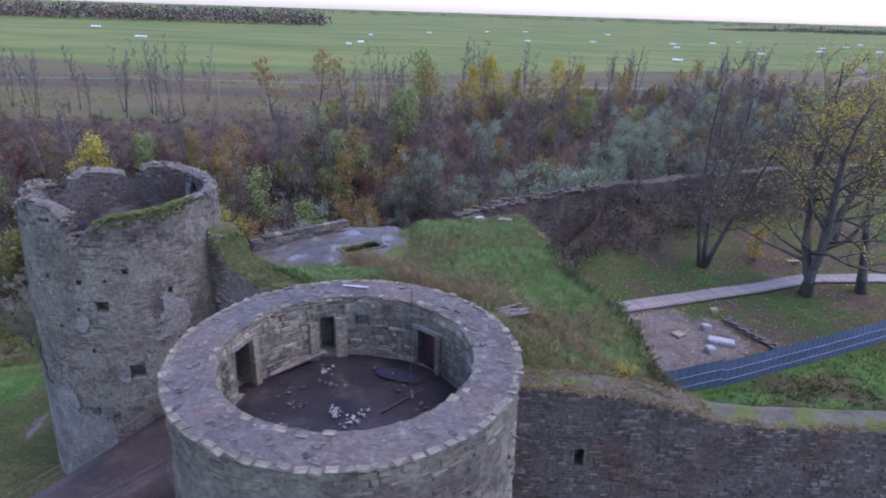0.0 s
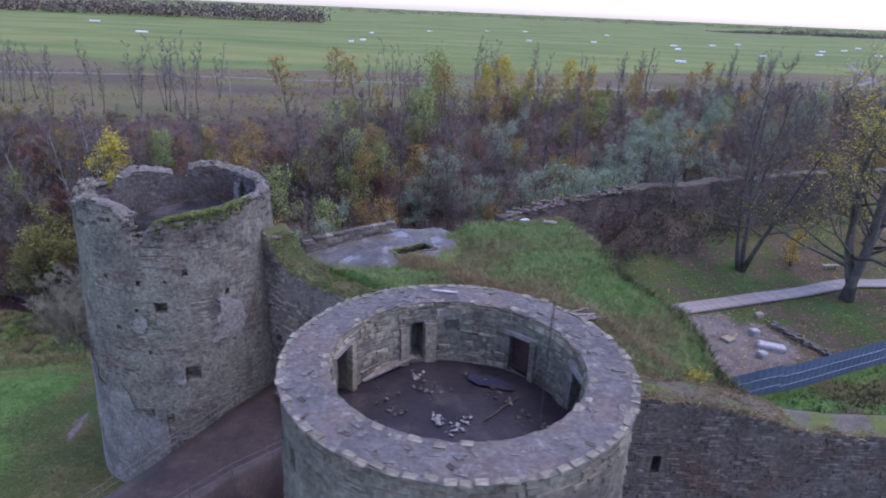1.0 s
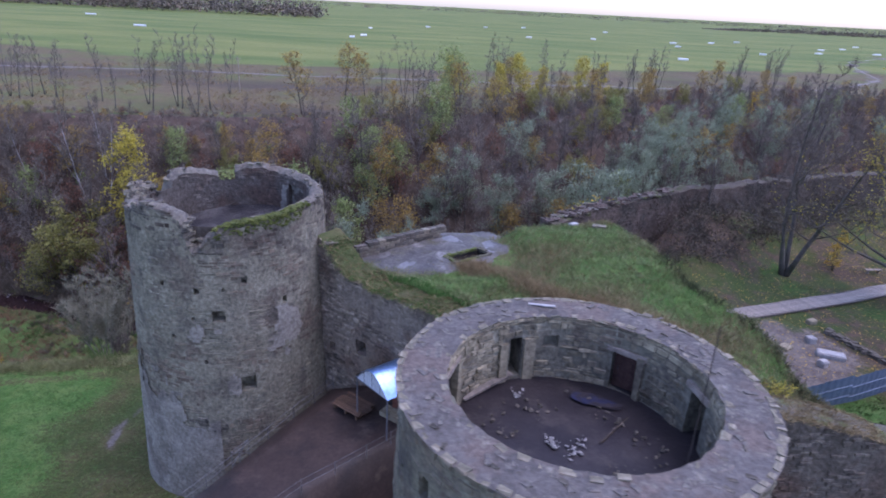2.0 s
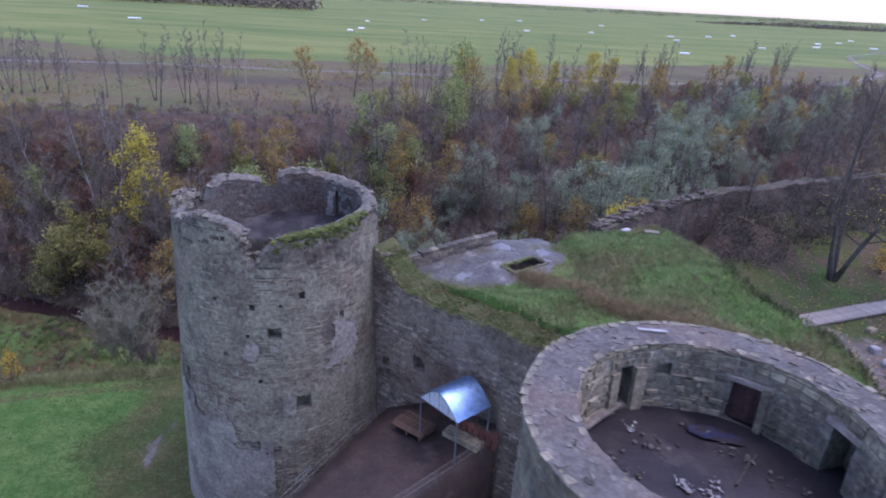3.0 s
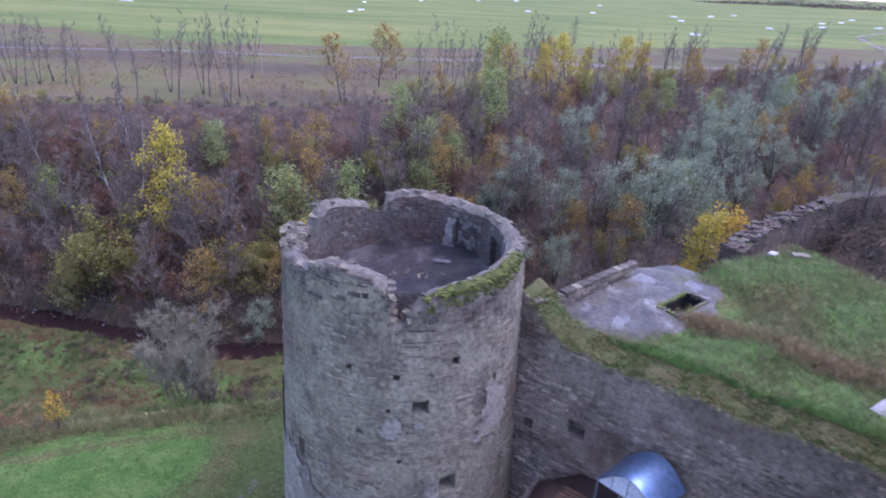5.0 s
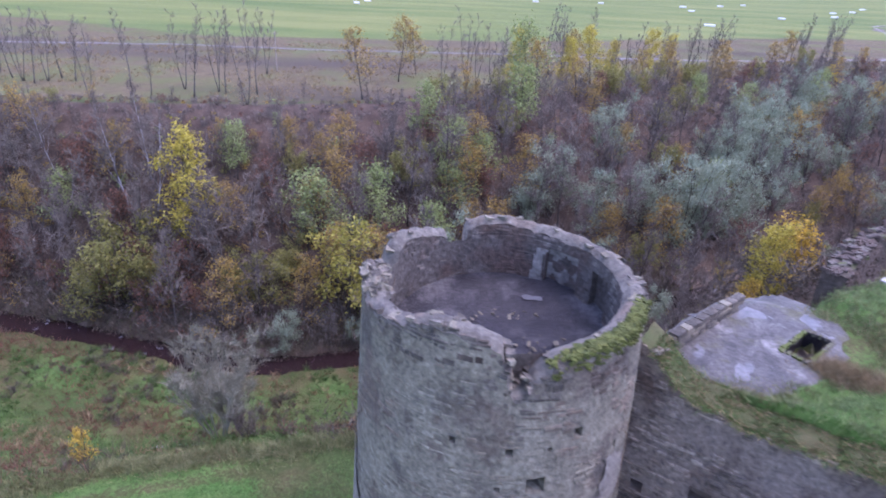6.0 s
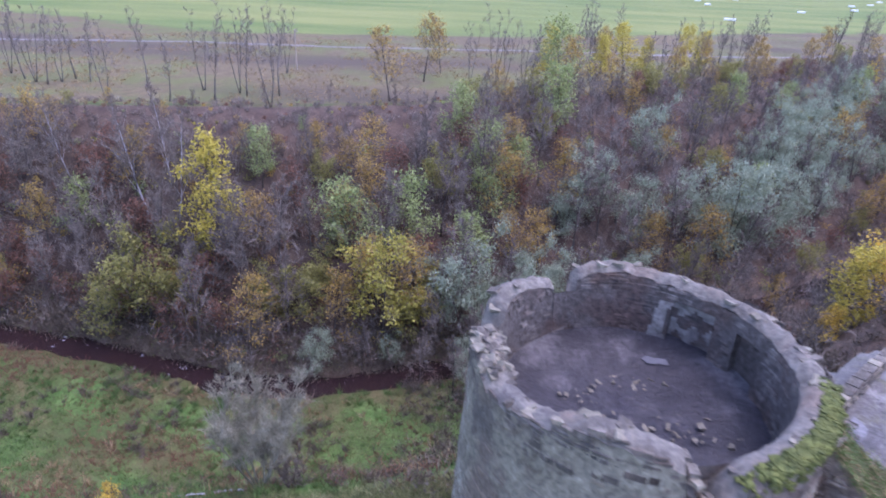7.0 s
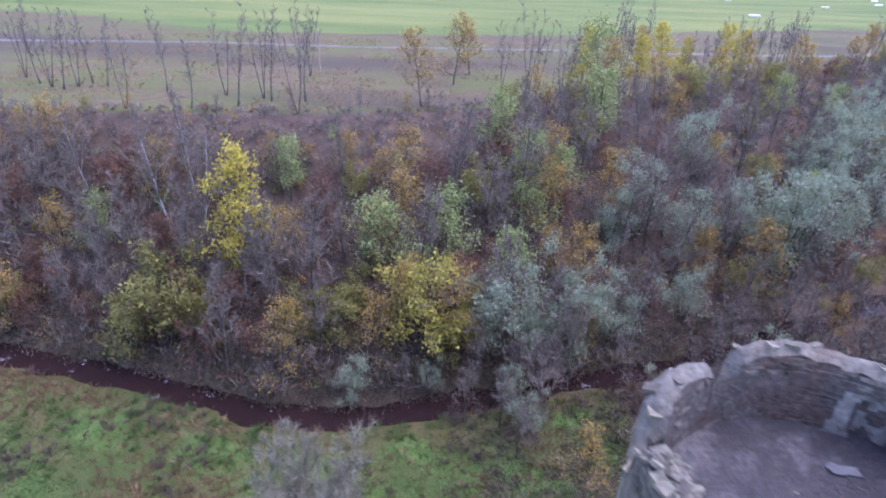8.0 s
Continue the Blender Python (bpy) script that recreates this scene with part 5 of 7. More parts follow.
def build_roof_slab():
    """The wet flagged floor over the gate, with a square hatch."""
    rnd = random.Random(5)
    root = tagged(new("gate_roof_floor"), "wet grey stone floor with puddles around a square hatch", "floor", kind="structure")
    root.location = (-8.3, 46.3, 12.12)
    e = Vector((0.80, 0.60))
    s = Vector((-0.60, 0.80))
    vs, fs, idx = [], [], {}
    u0, u1, w0, w1 = -0.3, 3.1, -2.8, -1.3
    us = sorted({round(-7 + 0.4 * k, 3) for k in range(36)} | {u0, u1})
    ws = sorted({round(-5 + 0.4 * k, 3) for k in range(25)} | {w0, w1})
    def put(u, w):
        key = (round(u, 3), round(w, 3))
        if key not in idx:
            p = e * u + s * w
            out = (u / 6.2) ** 2 + ((w + 0.3) / 3.4) ** 2
            idx[key] = len(vs)
            vs.append((p.x, p.y, 0.14 + (0.07 + 0.16 * min(out, 1)) * wob(p.x, p.y, 0.6, 4) - 0.45 * max(0.0, out - 0.72) + 0.04 * wob(p.x, p.y, 2.5, 4)))
        return idx[key]
    for a, b in zip(us, us[1:]):
        for c, d in zip(ws, ws[1:]):
            um, wm = (a + b) / 2, (c + d) / 2
            if (um / 6.2) ** 2 + ((wm + 0.3) / 3.4) ** 2 > 1.6 or (u0 < um < u1 and w0 < wm < w1):
                continue
            fs.append((put(a, c), put(b, c), put(b, d), put(a, d)))
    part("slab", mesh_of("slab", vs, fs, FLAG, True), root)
    # rain water lying level in the hollows; its grey carries the sky's reflection
    wet, vs, fs = mat("puddle_sky_sheen", (0.10, 0.095, 0.09), (0.16, 0.15, 0.142), 1, 0.34, 0, 4, 0, spec=0.3), [], []
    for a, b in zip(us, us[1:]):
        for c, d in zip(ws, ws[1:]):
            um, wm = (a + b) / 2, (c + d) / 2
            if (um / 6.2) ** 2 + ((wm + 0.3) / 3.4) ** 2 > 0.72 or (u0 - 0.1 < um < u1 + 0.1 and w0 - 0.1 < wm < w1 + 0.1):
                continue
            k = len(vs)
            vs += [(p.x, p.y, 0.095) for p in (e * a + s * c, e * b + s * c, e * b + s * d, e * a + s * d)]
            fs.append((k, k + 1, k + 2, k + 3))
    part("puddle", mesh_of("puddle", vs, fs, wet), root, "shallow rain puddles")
    vs, fs = [], []
    for (ua, wa), (ub, wb) in (((u0, w0), (u1, w0)), ((u1, w0), (u1, w1)), ((u1, w1), (u0, w1)), ((u0, w1), (u0, w0))):
        L = math.hypot(ub - ua, wb - wa)
        for i in range(round(L / 0.3)):
            t = (i + 0.5) / round(L / 0.3)
            p = e * (ua + (ub - ua) * t) + s * (wa + (wb - wa) * t)
            box(vs, fs, (p.x, p.y, 0.14), (0.17, 0.1, 0.1), Matrix.Rotation(math.atan2(0.6, 0.8), 3, "Z"), 0.05, rnd)
    part("hatch_kerb", mesh_of("hatch_kerb", vs, fs, MOSSY_CAP), root, "mossy stones round the hatch")
    vs = []
    cs = [e * u + s * w for u, w in ((u0, w0), (u1, w0), (u1, w1), (u0, w1))]
    for z in (0.16, -1.0):
        vs += [(c.x, c.y, z) for c in cs]
    fs = [(0, 1, 5, 4), (1, 2, 6, 5), (2, 3, 7, 6), (3, 0, 4, 7), (4, 5, 6, 7)]
    part("hatch_pit", mesh_of("hatch_pit", vs, fs, MUD), root, "dark hatch")


build_roof_slab()


# ---- trees ----
def limb_path(rnd, p, d, length, n, bend, up):
    pts = [Vector(p)]
    d = Vector(d).normalized()
    for _ in range(n):
        d = (d + Vector((rnd.gauss(0, bend), rnd.gauss(0, bend), rnd.gauss(0, bend) + up))).normalized()
        pts.append(pts[-1] + d * (length / n))
    return pts


def tree_meshes(seed, h, r, kind, leaves, spread=0.32, stems=1, lean=0.08, limbs=15, subs=5, twigs=6, first=0.3, leaf=0.13, twig_w=0.02, bark=None, rise=(0.35, 0.9), up=0.12, bushy=1.7, twig=None, fine=True, fork=0.0, crook=0.06):
    """Trunk and crown for a tree of height h: stems, limbs, boughs, twigs, and leaves if it has any."""
    rnd, rs = random.Random(seed), np.random.RandomState(seed)
    tv, tf, src, way, boughs = [], [], [], [], []
    for s in range(stems):
        a = rnd.uniform(0, 6.28) if stems == 1 else 6.28 * s / stems + rnd.uniform(-0.4, 0.4)
        l = rnd.uniform(0.3, 1.0) * lean if stems == 1 else lean
        hh = h * (1 if s == 0 else rnd.uniform(0.8, 0.97))
        stem = limb_path(rnd, (0.5 * r * (stems > 1) * math.cos(a), 0.5 * r * (stems > 1) * math.sin(a), -0.4), (l * math.cos(a), l * math.sin(a), 1), hh, 7, 0.05, 0.05)
        if fork:
            stem = [Vector((0, 0, -0.4))] + limb_path(rnd, (0.35 * r * math.cos(a), 0.35 * r * math.sin(a), fork), (l * math.cos(a), l * math.sin(a), 1), hh - fork, 6, crook, 0.04)
        rad = [r * (1.25 if i == 0 else (1 - i / 7.4) ** 0.8) for i in range(8)]
        tube(tv, tf, stem, rad, 6)
        for k in range(limbs):
            u = first + (0.97 - first) * (k + rnd.random()) / limbs
            i = min(int(u * 7), 6)
            p = stem[i].lerp(stem[i + 1], u * 7 - i)
            b = k * 2.4 + rnd.uniform(-0.5, 0.5)
            ln = hh * spread * (1.1 - 0.75 * (u - first) / (1 - first)) * rnd.uniform(0.7, 1.2)
            path = limb_path(rnd, p, (math.cos(b), math.sin(b), rnd.uniform(*rise)), ln, 4, 0.16, up)
            lr = max(rad[i] * rnd.uniform(0.3, 0.48), 0.02)
            tube(tv, tf, path, [max(lr * (1 - j / 4.6), 0.012) for j in range(5)], 4 if fine else 3)
            for q in range(subs):
                v = 0.3 + 0.7 * (q + rnd.random()) / subs
                j = min(int(v * 4), 3)
                sp = path[j].lerp(path[j + 1], v * 4 - j)
                dd = (path[j + 1] - path[j]).normalized() + Vector((rnd.gauss(0, 0.6), rnd.gauss(0, 0.6), rnd.gauss(0.25, 0.4)))
                sl = ln * rnd.uniform(0.25, 0.5)
                sub = limb_path(rnd, sp, dd, sl, 2, 0.25, 0.1)
                if fine:
                    tube(tv, tf, sub, [max(lr * 0.3, 0.012), max(lr * 0.18, 0.009), 0.006], 3)
                else:
                    boughs.append((tuple(sub[0]), tuple(sub[2] - sub[0])))
                for _ in range(twigs):
                    src.append(tuple(sub[1].lerp(sub[2], rnd.uniform(-0.6, 1))))
                    way.append(tuple(((sub[2] - sub[1]).normalized() * 0.8 + Vector((rnd.gauss(0, 0.7), rnd.gauss(0, 0.7), rnd.gauss(0.25, 0.5)))).normalized() * sl * rnd.uniform(0.4, 1.1)))
    src, way = np.array(src), np.array(way)
    cv, cf = blades(src, way, twig_w, rs)
    if boughs:
        bv, bf = blades(np.array([p for p, _ in boughs]), np.array([d for _, d in boughs]), twig_w * 1.6, rs)
        cv, cf = np.concatenate([cv, bv]), np.concatenate([cf, bf + len(cv)])
    crown = fast_mesh("crown", cv, cf, twig or TWIG)
    if leaves:
        # clusters of leaves on the twigs
        i = rs.randint(0, len(src), leaves)
        c = src[i] + way[i] * rs.uniform(0.2, 1.1, (leaves, 1)) + rs.normal(0, leaf * bushy, (leaves, 3))
        a = rs.normal(size=(leaves, 3)) * (1, 1, 0.6)
        a *= (leaf * rs.uniform(0.6, 1.3, leaves) / np.linalg.norm(a, axis=1))[:, None]
        b = np.cross(a, rs.normal(size=(leaves, 3)))
        b *= (leaf * rs.uniform(0.4, 0.8, leaves) / np.linalg.norm(b, axis=1))[:, None]
        if kind == "grey":
            a, b = a * (1, 1, 1.6), b * 0.7
        lv = np.stack([c - a, c + a + b, c + a * 0.4 - b], 1).reshape(-1, 3)
        me = bpy.data.meshes.new("crown")
        v = np.concatenate([cv, lv])
        me.from_pydata(v.tolist(), [], cf.tolist() + (np.arange(3 * leaves).reshape(-1, 3) + len(cv)).tolist())
        me.materials.append(twig or TWIG)
        me.materials.append(LEAF[kind])
        me.polygons.foreach_set("material_index", np.r_[np.zeros(len(cf), np.int32), np.ones(leaves, np.int32)])
        crown = me
    return [("trunk", mesh_of("trunk", tv, tf, bark or BARK, True)), ("crown", crown)]


def plant(meshes, x, y, rot, scale, label, group="", sink=0.0, name="tree"):
    root = tagged(new(name), label, "tree" if name == "tree" else name, group)
    root.location, root.rotation_euler, root.scale = (x, y, gz(x, y) - sink), (0, 0, rot), (scale, scale, scale)
    for n, me in meshes:
        part(n, me, root)
    return root


LABELS = {"yellow": "slender tree with bright yellow autumn leaves on the slope", "ochre": "autumn tree with thin ochre leaves on the slope", "green": "tree still in fading green leaf on the slope",
          "olive": "bushy tree with olive-yellow leaves on the slope", "grey": "grey-green willow with feathery crown in the ravine", "rust": "small tree with rusty brown leaves on the slope", "bare": "bare grey-brown leafless tree in the autumn wood",
          "orange": "small tree with orange autumn leaves"}
# leaves, sorts, height, spread, stems, first limb, leaf size, twigs
SPECIES = {"bare": (0, 6, 14, 0.30, 1, 0.2, 0.1, 20), "yellow": (3000, 3, 14, 0.27, 1, 0.10, 0.20, 6), "ochre": (1300, 3, 12, 0.31, 1, 0.15, 0.17, 14), "green": (2000, 3, 11, 0.38, 1, 0.10, 0.20, 6),
           "olive": (2500, 2, 9, 0.40, 3, 0.06, 0.17, 6), "grey": (3200, 3, 12, 0.32, 4, 0.05, 0.18, 12), "rust": (1300, 2, 8, 0.36, 2, 0.06, 0.16, 9), "orange": (1500, 1, 9, 0.38, 1, 0.12, 0.18, 6), "lime": (2900, 1, 13, 0.32, 2, 0.08, 0.19, 7), "row": (0, 4, 16, 0.2, 1, 0.3, 0.1, 17)}
LABELS["row"] = "tall thin leafless tree on the edge of the fallow land"
LABELS["lime"] = "broad tree with lime-yellow autumn leaves beside the stream"


def merged_trees(spots, k):
    """Many trees of a sort run together into one mass of crowns."""
    co, tris, quads, tri_m, quad_m, slots, base = [], [], [], [], [], {}, 0
    for meshes, x, y, rot, s in spots:
        c, q = math.cos(rot) * s, math.sin(rot) * s
        for _, me in meshes:
            v = np.empty(len(me.vertices) * 3, np.float32)
            me.vertices.foreach_get("co", v)
            v = v.reshape(-1, 3)
            co.append(np.stack([x + c * v[:, 0] - q * v[:, 1], y + q * v[:, 0] + c * v[:, 1], gz(x, y) + s * v[:, 2]], 1))
            where = [slots.setdefault(m, len(slots)) for m in me.materials]
            for p in me.polygons:
                ids = [i + base for i in p.vertices]
                if len(ids) == 3:
                    tris.append(ids)
                    tri_m.append(where[p.material_index])
                elif len(ids) == 4:
                    quads.append(ids)
                    quad_m.append(where[p.material_index])
            base += len(v)
    me = bpy.data.meshes.new("woodland")
    me.from_pydata(np.concatenate(co).tolist(), [], tris + quads)
    for m in slots:
        me.materials.append(m)
    me.polygons.foreach_set("material_index", np.array(tri_m + quad_m, np.int32))
    tagged(new("woodland", me), {"bare": "dense bare grey-brown trees covering the ravine slope", "ochre": "thin ochre-leaved trees massed on the ravine slope", "rust": "rust-brown small trees massed on the ravine slope"}.get(k, f"{k}-leaved autumn trees massed on the ravine slope"), "trees", kind="stuff")


def build_woods():
    rnd = random.Random(77)
    kinds = {}
    for i, (k, (lv, n, h, spread, stems, first, leaf, twigs)) in enumerate(SPECIES.items()):
        kinds[k] = []
        for j in range(n):
            st = stems if k != "row" else (1, 2, 1, 3)[j]
            kinds[k].append(tree_meshes(100 + i * 10 + j, h * (0.94 + 0.05 * j), h * 0.011 / st ** 0.4, k, lv, spread, st, 0.1 if st == 1 else 0.16 if k == "row" else 0.3, max(6, 16 // st + 1), 4, twigs, first, leaf, 0.02 if k == "row" else 0.032 if not lv else 0.026,
                                        BIRCH if k == "bare" and j == 5 else COURT_BARK if k == "row" else None, (1.2, 2.6) if k == "row" else (0.7, 1.7) if k == "bare" else (0.3, 0.9), bushy=2.2, twig=LEAF["grey"] if k == "grey" else ROW_TWIG if k == "row" else None, fine=False))
    def put(k, x, y, s=1.0, sort=None):
        me = kinds[k][sort] if sort is not None else rnd.choice(kinds[k][:5])
        plant(me, x, y, rnd.uniform(0, 6.28), s, LABELS[k] if sort != 5 else "pale-barked bare birch on the wooded slope", f"{k} trees of the ravine wood")
    # trees that stand out, sort by sort: place and size
    stands = {
        "yellow": [(-61.3, 105.7, 1.40), (-5.2, 159, 0.95), (8, 164, 0.8), (15, 168, 0.9), (20, 171, 0.75), (32, 177, 0.85), (41, 188, 0.8), (10.5, 75.5, 0.8)],
        "green": [(-82.2, 111.0, 0.84), (-56.0, 114.8, 0.88), (-43.6, 106.8, 0.62), (-33.3, 108.4, 1.24), (-21.5, 121.7, 1.0), (-19.8, 116.2, 0.88), (-16.1, 121.6, 0.97), (-6.7, 134.3, 1.23), (-3, 153, 1.3), (-25, 127, 1.0)],
        "olive": [(-70.7, 101.2, 1.77), (-75.1, 100.5, 1.18), (-65.8, 101.3, 1.18), (-47.7, 99.4, 1.07), (-9.7, 131.7, 0.9), (-74.2, 108.0, 0.7), (-94, 107, 0.8), (-33.5, 99, 0.9)],
        "rust": [(-61.8, 101.6, 1.27), (-92.2, 110.0, 0.79), (-87.2, 107.8, 0.79), (-92.3, 104.8, 1.0), (-58.4, 97.5, 1.0), (-83.1, 105.2, 0.68), (-96, 114, 1.2), (-80, 118, 1.0)],
        "lime": [(-36.4, 98.5, 1.5), (-31.1, 100.3, 0.86)],
        "grey": [(-24.0, 99.4, 1.43), (-29.0, 103.1, 0.94), (-2.6, 120.6, 1.26), (-8.0, 117.7, 0.98), (4.7, 120.2, 1.17), (23.3, 123.7, 1.75), (27.5, 125.5, 1.5), (15.5, 124.0, 1.37), (33.4, 128.8, 1.6), (52.6, 147.0, 1.42), (65.0, 152.3, 1.23), (-45.1, 92.4, 0.63)],
        "ochre": [(-40.0, 116.1, 1.09), (-17.4, 139.8, 0.73), (-91.4, 120.3, 0.86), (-88.2, 121.3, 0.58), (-95.4, 121.2, 0.51), (-48.2, 118.3, 0.64), (-66.7, 101.5, 0.6), (70.6, 164.0, 0.86), (-37.6, 139.2, 1.1), (-31.2, 161.9, 1.15), (-27.2, 172.8, 0.95)],
        "bare": [(-51.3, 102.7, 1.34), (-54.8, 101.2, 1.26), (19.9, 111.2, 1.06), (12.0, 111.7, 0.85), (25.1, 108.8, 0.89), (-91.9, 116.7, 0.8), (-85.1, 118.1, 0.62), (-48.0, 116.1, 0.89), (-28.2, 113.2, 0.99), (-32.0, 118.3, 1.04), (-39.1, 93.2, 0.5), (-31.4, 88.7, 0.6), (-27.0, 87.6, 0.65), (-21.8, 88.7, 0.8), (-29, 97, 0.7), (-24, 95, 0.8), (-18, 96, 0.8)],
        "orange": [(88, 188, 0.9), (14.8, 77.5, 1.15), (7.5, 73.5, 0.6)],
        "row": [(-114.3, 153.6, 0.83), (-108.9, 148.9, 0.83), (-105.6, 146.7, 0.87), (-102.3, 144.5, 0.9), (-101.1, 147.3, 0.85), (-99.9, 150.3, 0.85), (-96.1, 148.0, 0.83), (-85.5, 131.7, 0.88), (-84.1, 145.2, 0.86), (-75.6, 133.3, 0.65), (-72.8, 143.3, 0.92), (-68.4, 135.1, 0.93),
                (-65.7, 141.8, 0.93), (-63.9, 139.6, 0.97), (-57.5, 130.7, 1.02), (-58.2, 141.0, 0.94), (-61.7, 165.8, 0.87), (-21.4, 159.2, 0.79), (6.9, 179.9, 1.02), (13.5, 191.7, 1.04), (29.5, 223.0, 0.97), (98.5, 222.0, 0.67), (112.8, 232.3, 0.6)],
    }
    # willows along the stream and in the ravine
    stands["grey"] += [(-35.3, 94.2, 0.46), (-14.1, 105.0, 1.03), (38, 140, 1.3), (46, 146, 1.3), (-16, 101, 1.1), (-9, 104, 1.1), (40, 132, 1.2), (62, 160, 1.2), (72, 170, 1.1), (84, 168, 1.2), (95, 178, 1.1), (3, 110, 0.9)]
    for k, spots in stands.items():
        for x, y, s in spots:
            put(k, x, y, s)
    for x, y, s in ((-73.0, 112.6, 1.05), (-68.3, 112.0, 0.98), (-70.1, 115.5, 0.87), (-86, 117, 0.8)):
        put("bare", x, y, s, 5)
    for n in range(15):
        x = -8 + 8 * n + rnd.uniform(-3, 3)
        put("ochre" if n % 3 else "olive", x, float(at_x(x, BROW)) - rnd.uniform(0, 9), rnd.uniform(0.75, 1.05))
    # the wood between them; its tops stay about level with the brow; the trees up the slope run into one another
    mass = {}
    for n in range(330):
        x = -130 + 280 * (n + rnd.random()) / 330
        r, b = float(at_x(x, RIVER)), float(at_x(x, BROW))
        t = (n * 0.618 + rnd.uniform(-0.08, 0.08)) % 1
        y = r + 3.2 + t * (b - r - 4)
        k = rnd.choices(list(SPECIES), (60, 0, 17, 5 if x > -60 else 2, 7, (22 if x > 0 and t < 0.75 else 8 if x > -25 and t < 0.6 else 0), 13, 0, 0, 0))[0]
        room = 6.2 + (-0.6 if x < -25 else 6.0) + rnd.uniform(-1.5, 1.0) - gz(x, y)
        size = max(0.3, min(rnd.uniform(0.75, 1.25), room / SPECIES[k][2]))
        if n % 5 == 0 and t < 0.5:
            put(k, x, y, size)
        else:
            mass.setdefault(k, []).append((rnd.choice(kinds[k][:5]), x, y, rnd.uniform(0, 6.28), size))
    for k, spots in mass.items():
        merged_trees(spots, k)
    for _ in range(11):
        cx = rnd.uniform(-20, 130)
        cy = float(at_x(cx, BROW)) + rnd.uniform(1, 24)
        for _ in range(rnd.randint(2, 4)):
            put(rnd.choices(["row", "ochre"], (14, 1.5))[0], cx + rnd.gauss(0, 2.5), cy + rnd.gauss(0, 2), rnd.uniform(0.65, 1.0))
    # leafless thicket on the bank under the gate roof
    for _ in range(22):
        x = rnd.uniform(-10, 32)
        bk, r = float(at_x(x, BANK)), float(at_x(x, RIVER))
        put("bare", x, bk + 6 + rnd.random() * (r - bk - 9), rnd.uniform(0.55, 0.9))
    # ravine side below the north wall, closing over the stream
    for _ in range(46):
        x = rnd.uniform(-26, 100)
        bk, r = float(at_x(x, BANK)), float(at_x(x, RIVER))
        put(rnd.choices(["bare", "ochre", "grey", "rust"], (9, 3, 3, 1))[0], x, rnd.uniform(max(bk + 5, r - 26), r - 2), rnd.uniform(0.5, 0.85))


BIRCH = mat("pale_bark", (0.30, 0.28, 0.27), (0.42, 0.40, 0.39), 1.5, 0.9, 0.4, 6, 0.1, by="object")
build_woods()


def shrubs(x, y, s, per, wide, long, tilt, rs, out=0.4):
    """Low twiggy shrubs at the places x, y, of height s, spreading by out."""
    z = ground_z(x, y)
    i = np.repeat(np.arange(len(x)), per)
    up = rs.uniform(0, 0.78, len(i)) ** 1.1
    c = np.stack([x[i] + rs.normal(0, out, len(i)) * s[i] * (0.3 + up), y[i] + rs.normal(0, out, len(i)) * s[i] * (0.3 + up), z[i] + up * s[i] - 0.1], 1)
    d = np.stack([rs.normal(0, 0.45, len(i)), rs.normal(0, 0.45, len(i)), rs.uniform(tilt, 1.0, len(i))], 1) * (s[i] * long)[:, None]
    return blades(c, d, wide, rs)


def build_thicket():
    """Undergrowth: low twiggy shrubs covering the slopes."""
    rs = np.random.RandomState(5)
    for kind, n, per, hgt, wide, label in (("bare", 1700, 64, 4.0, 0.06, "bare grey-brown undergrowth on the ravine slopes"), ("rust", 650, 72, 2.0, 0.10, "rusty brown undergrowth on the ravine slopes"),
                                           ("ochre", 300, 70, 2.0, 0.10, "ochre undergrowth on the ravine slopes"), ("green", 120, 90, 2.0, 0.11, "patches of green undergrowth"), ("olive", 300, 72, 1.8, 0.10, "olive-brown undergrowth on the ravine slopes")):
        x = rs.uniform(-140, 150, n)
        r, b, k = at_x(x, RIVER), at_x(x, BROW), at_x(x, BANK)
        y = r + 3 + rs.uniform(0, 1, n) * (b - r + 1)
        near = (rs.uniform(size=n) < 0.3) & (x > -12)
        y = np.where(near, k + 3 + rs.uniform(0, 1, n) * np.maximum(r - k - 6, 1), y)
        low = np.where(x < -20, np.clip((b - y) / 14, 0.3, 1), 1)
        v, f = shrubs(x, y, rs.uniform(0.6, 1.3, n) * hgt * low, per, wide, 0.42 if kind == "bare" else 0.2, 0.2, rs)
        tagged(new("undergrowth", fast_mesh("undergrowth", v, f, LEAF[kind])), label, "shrubs", kind="stuff")


build_thicket()


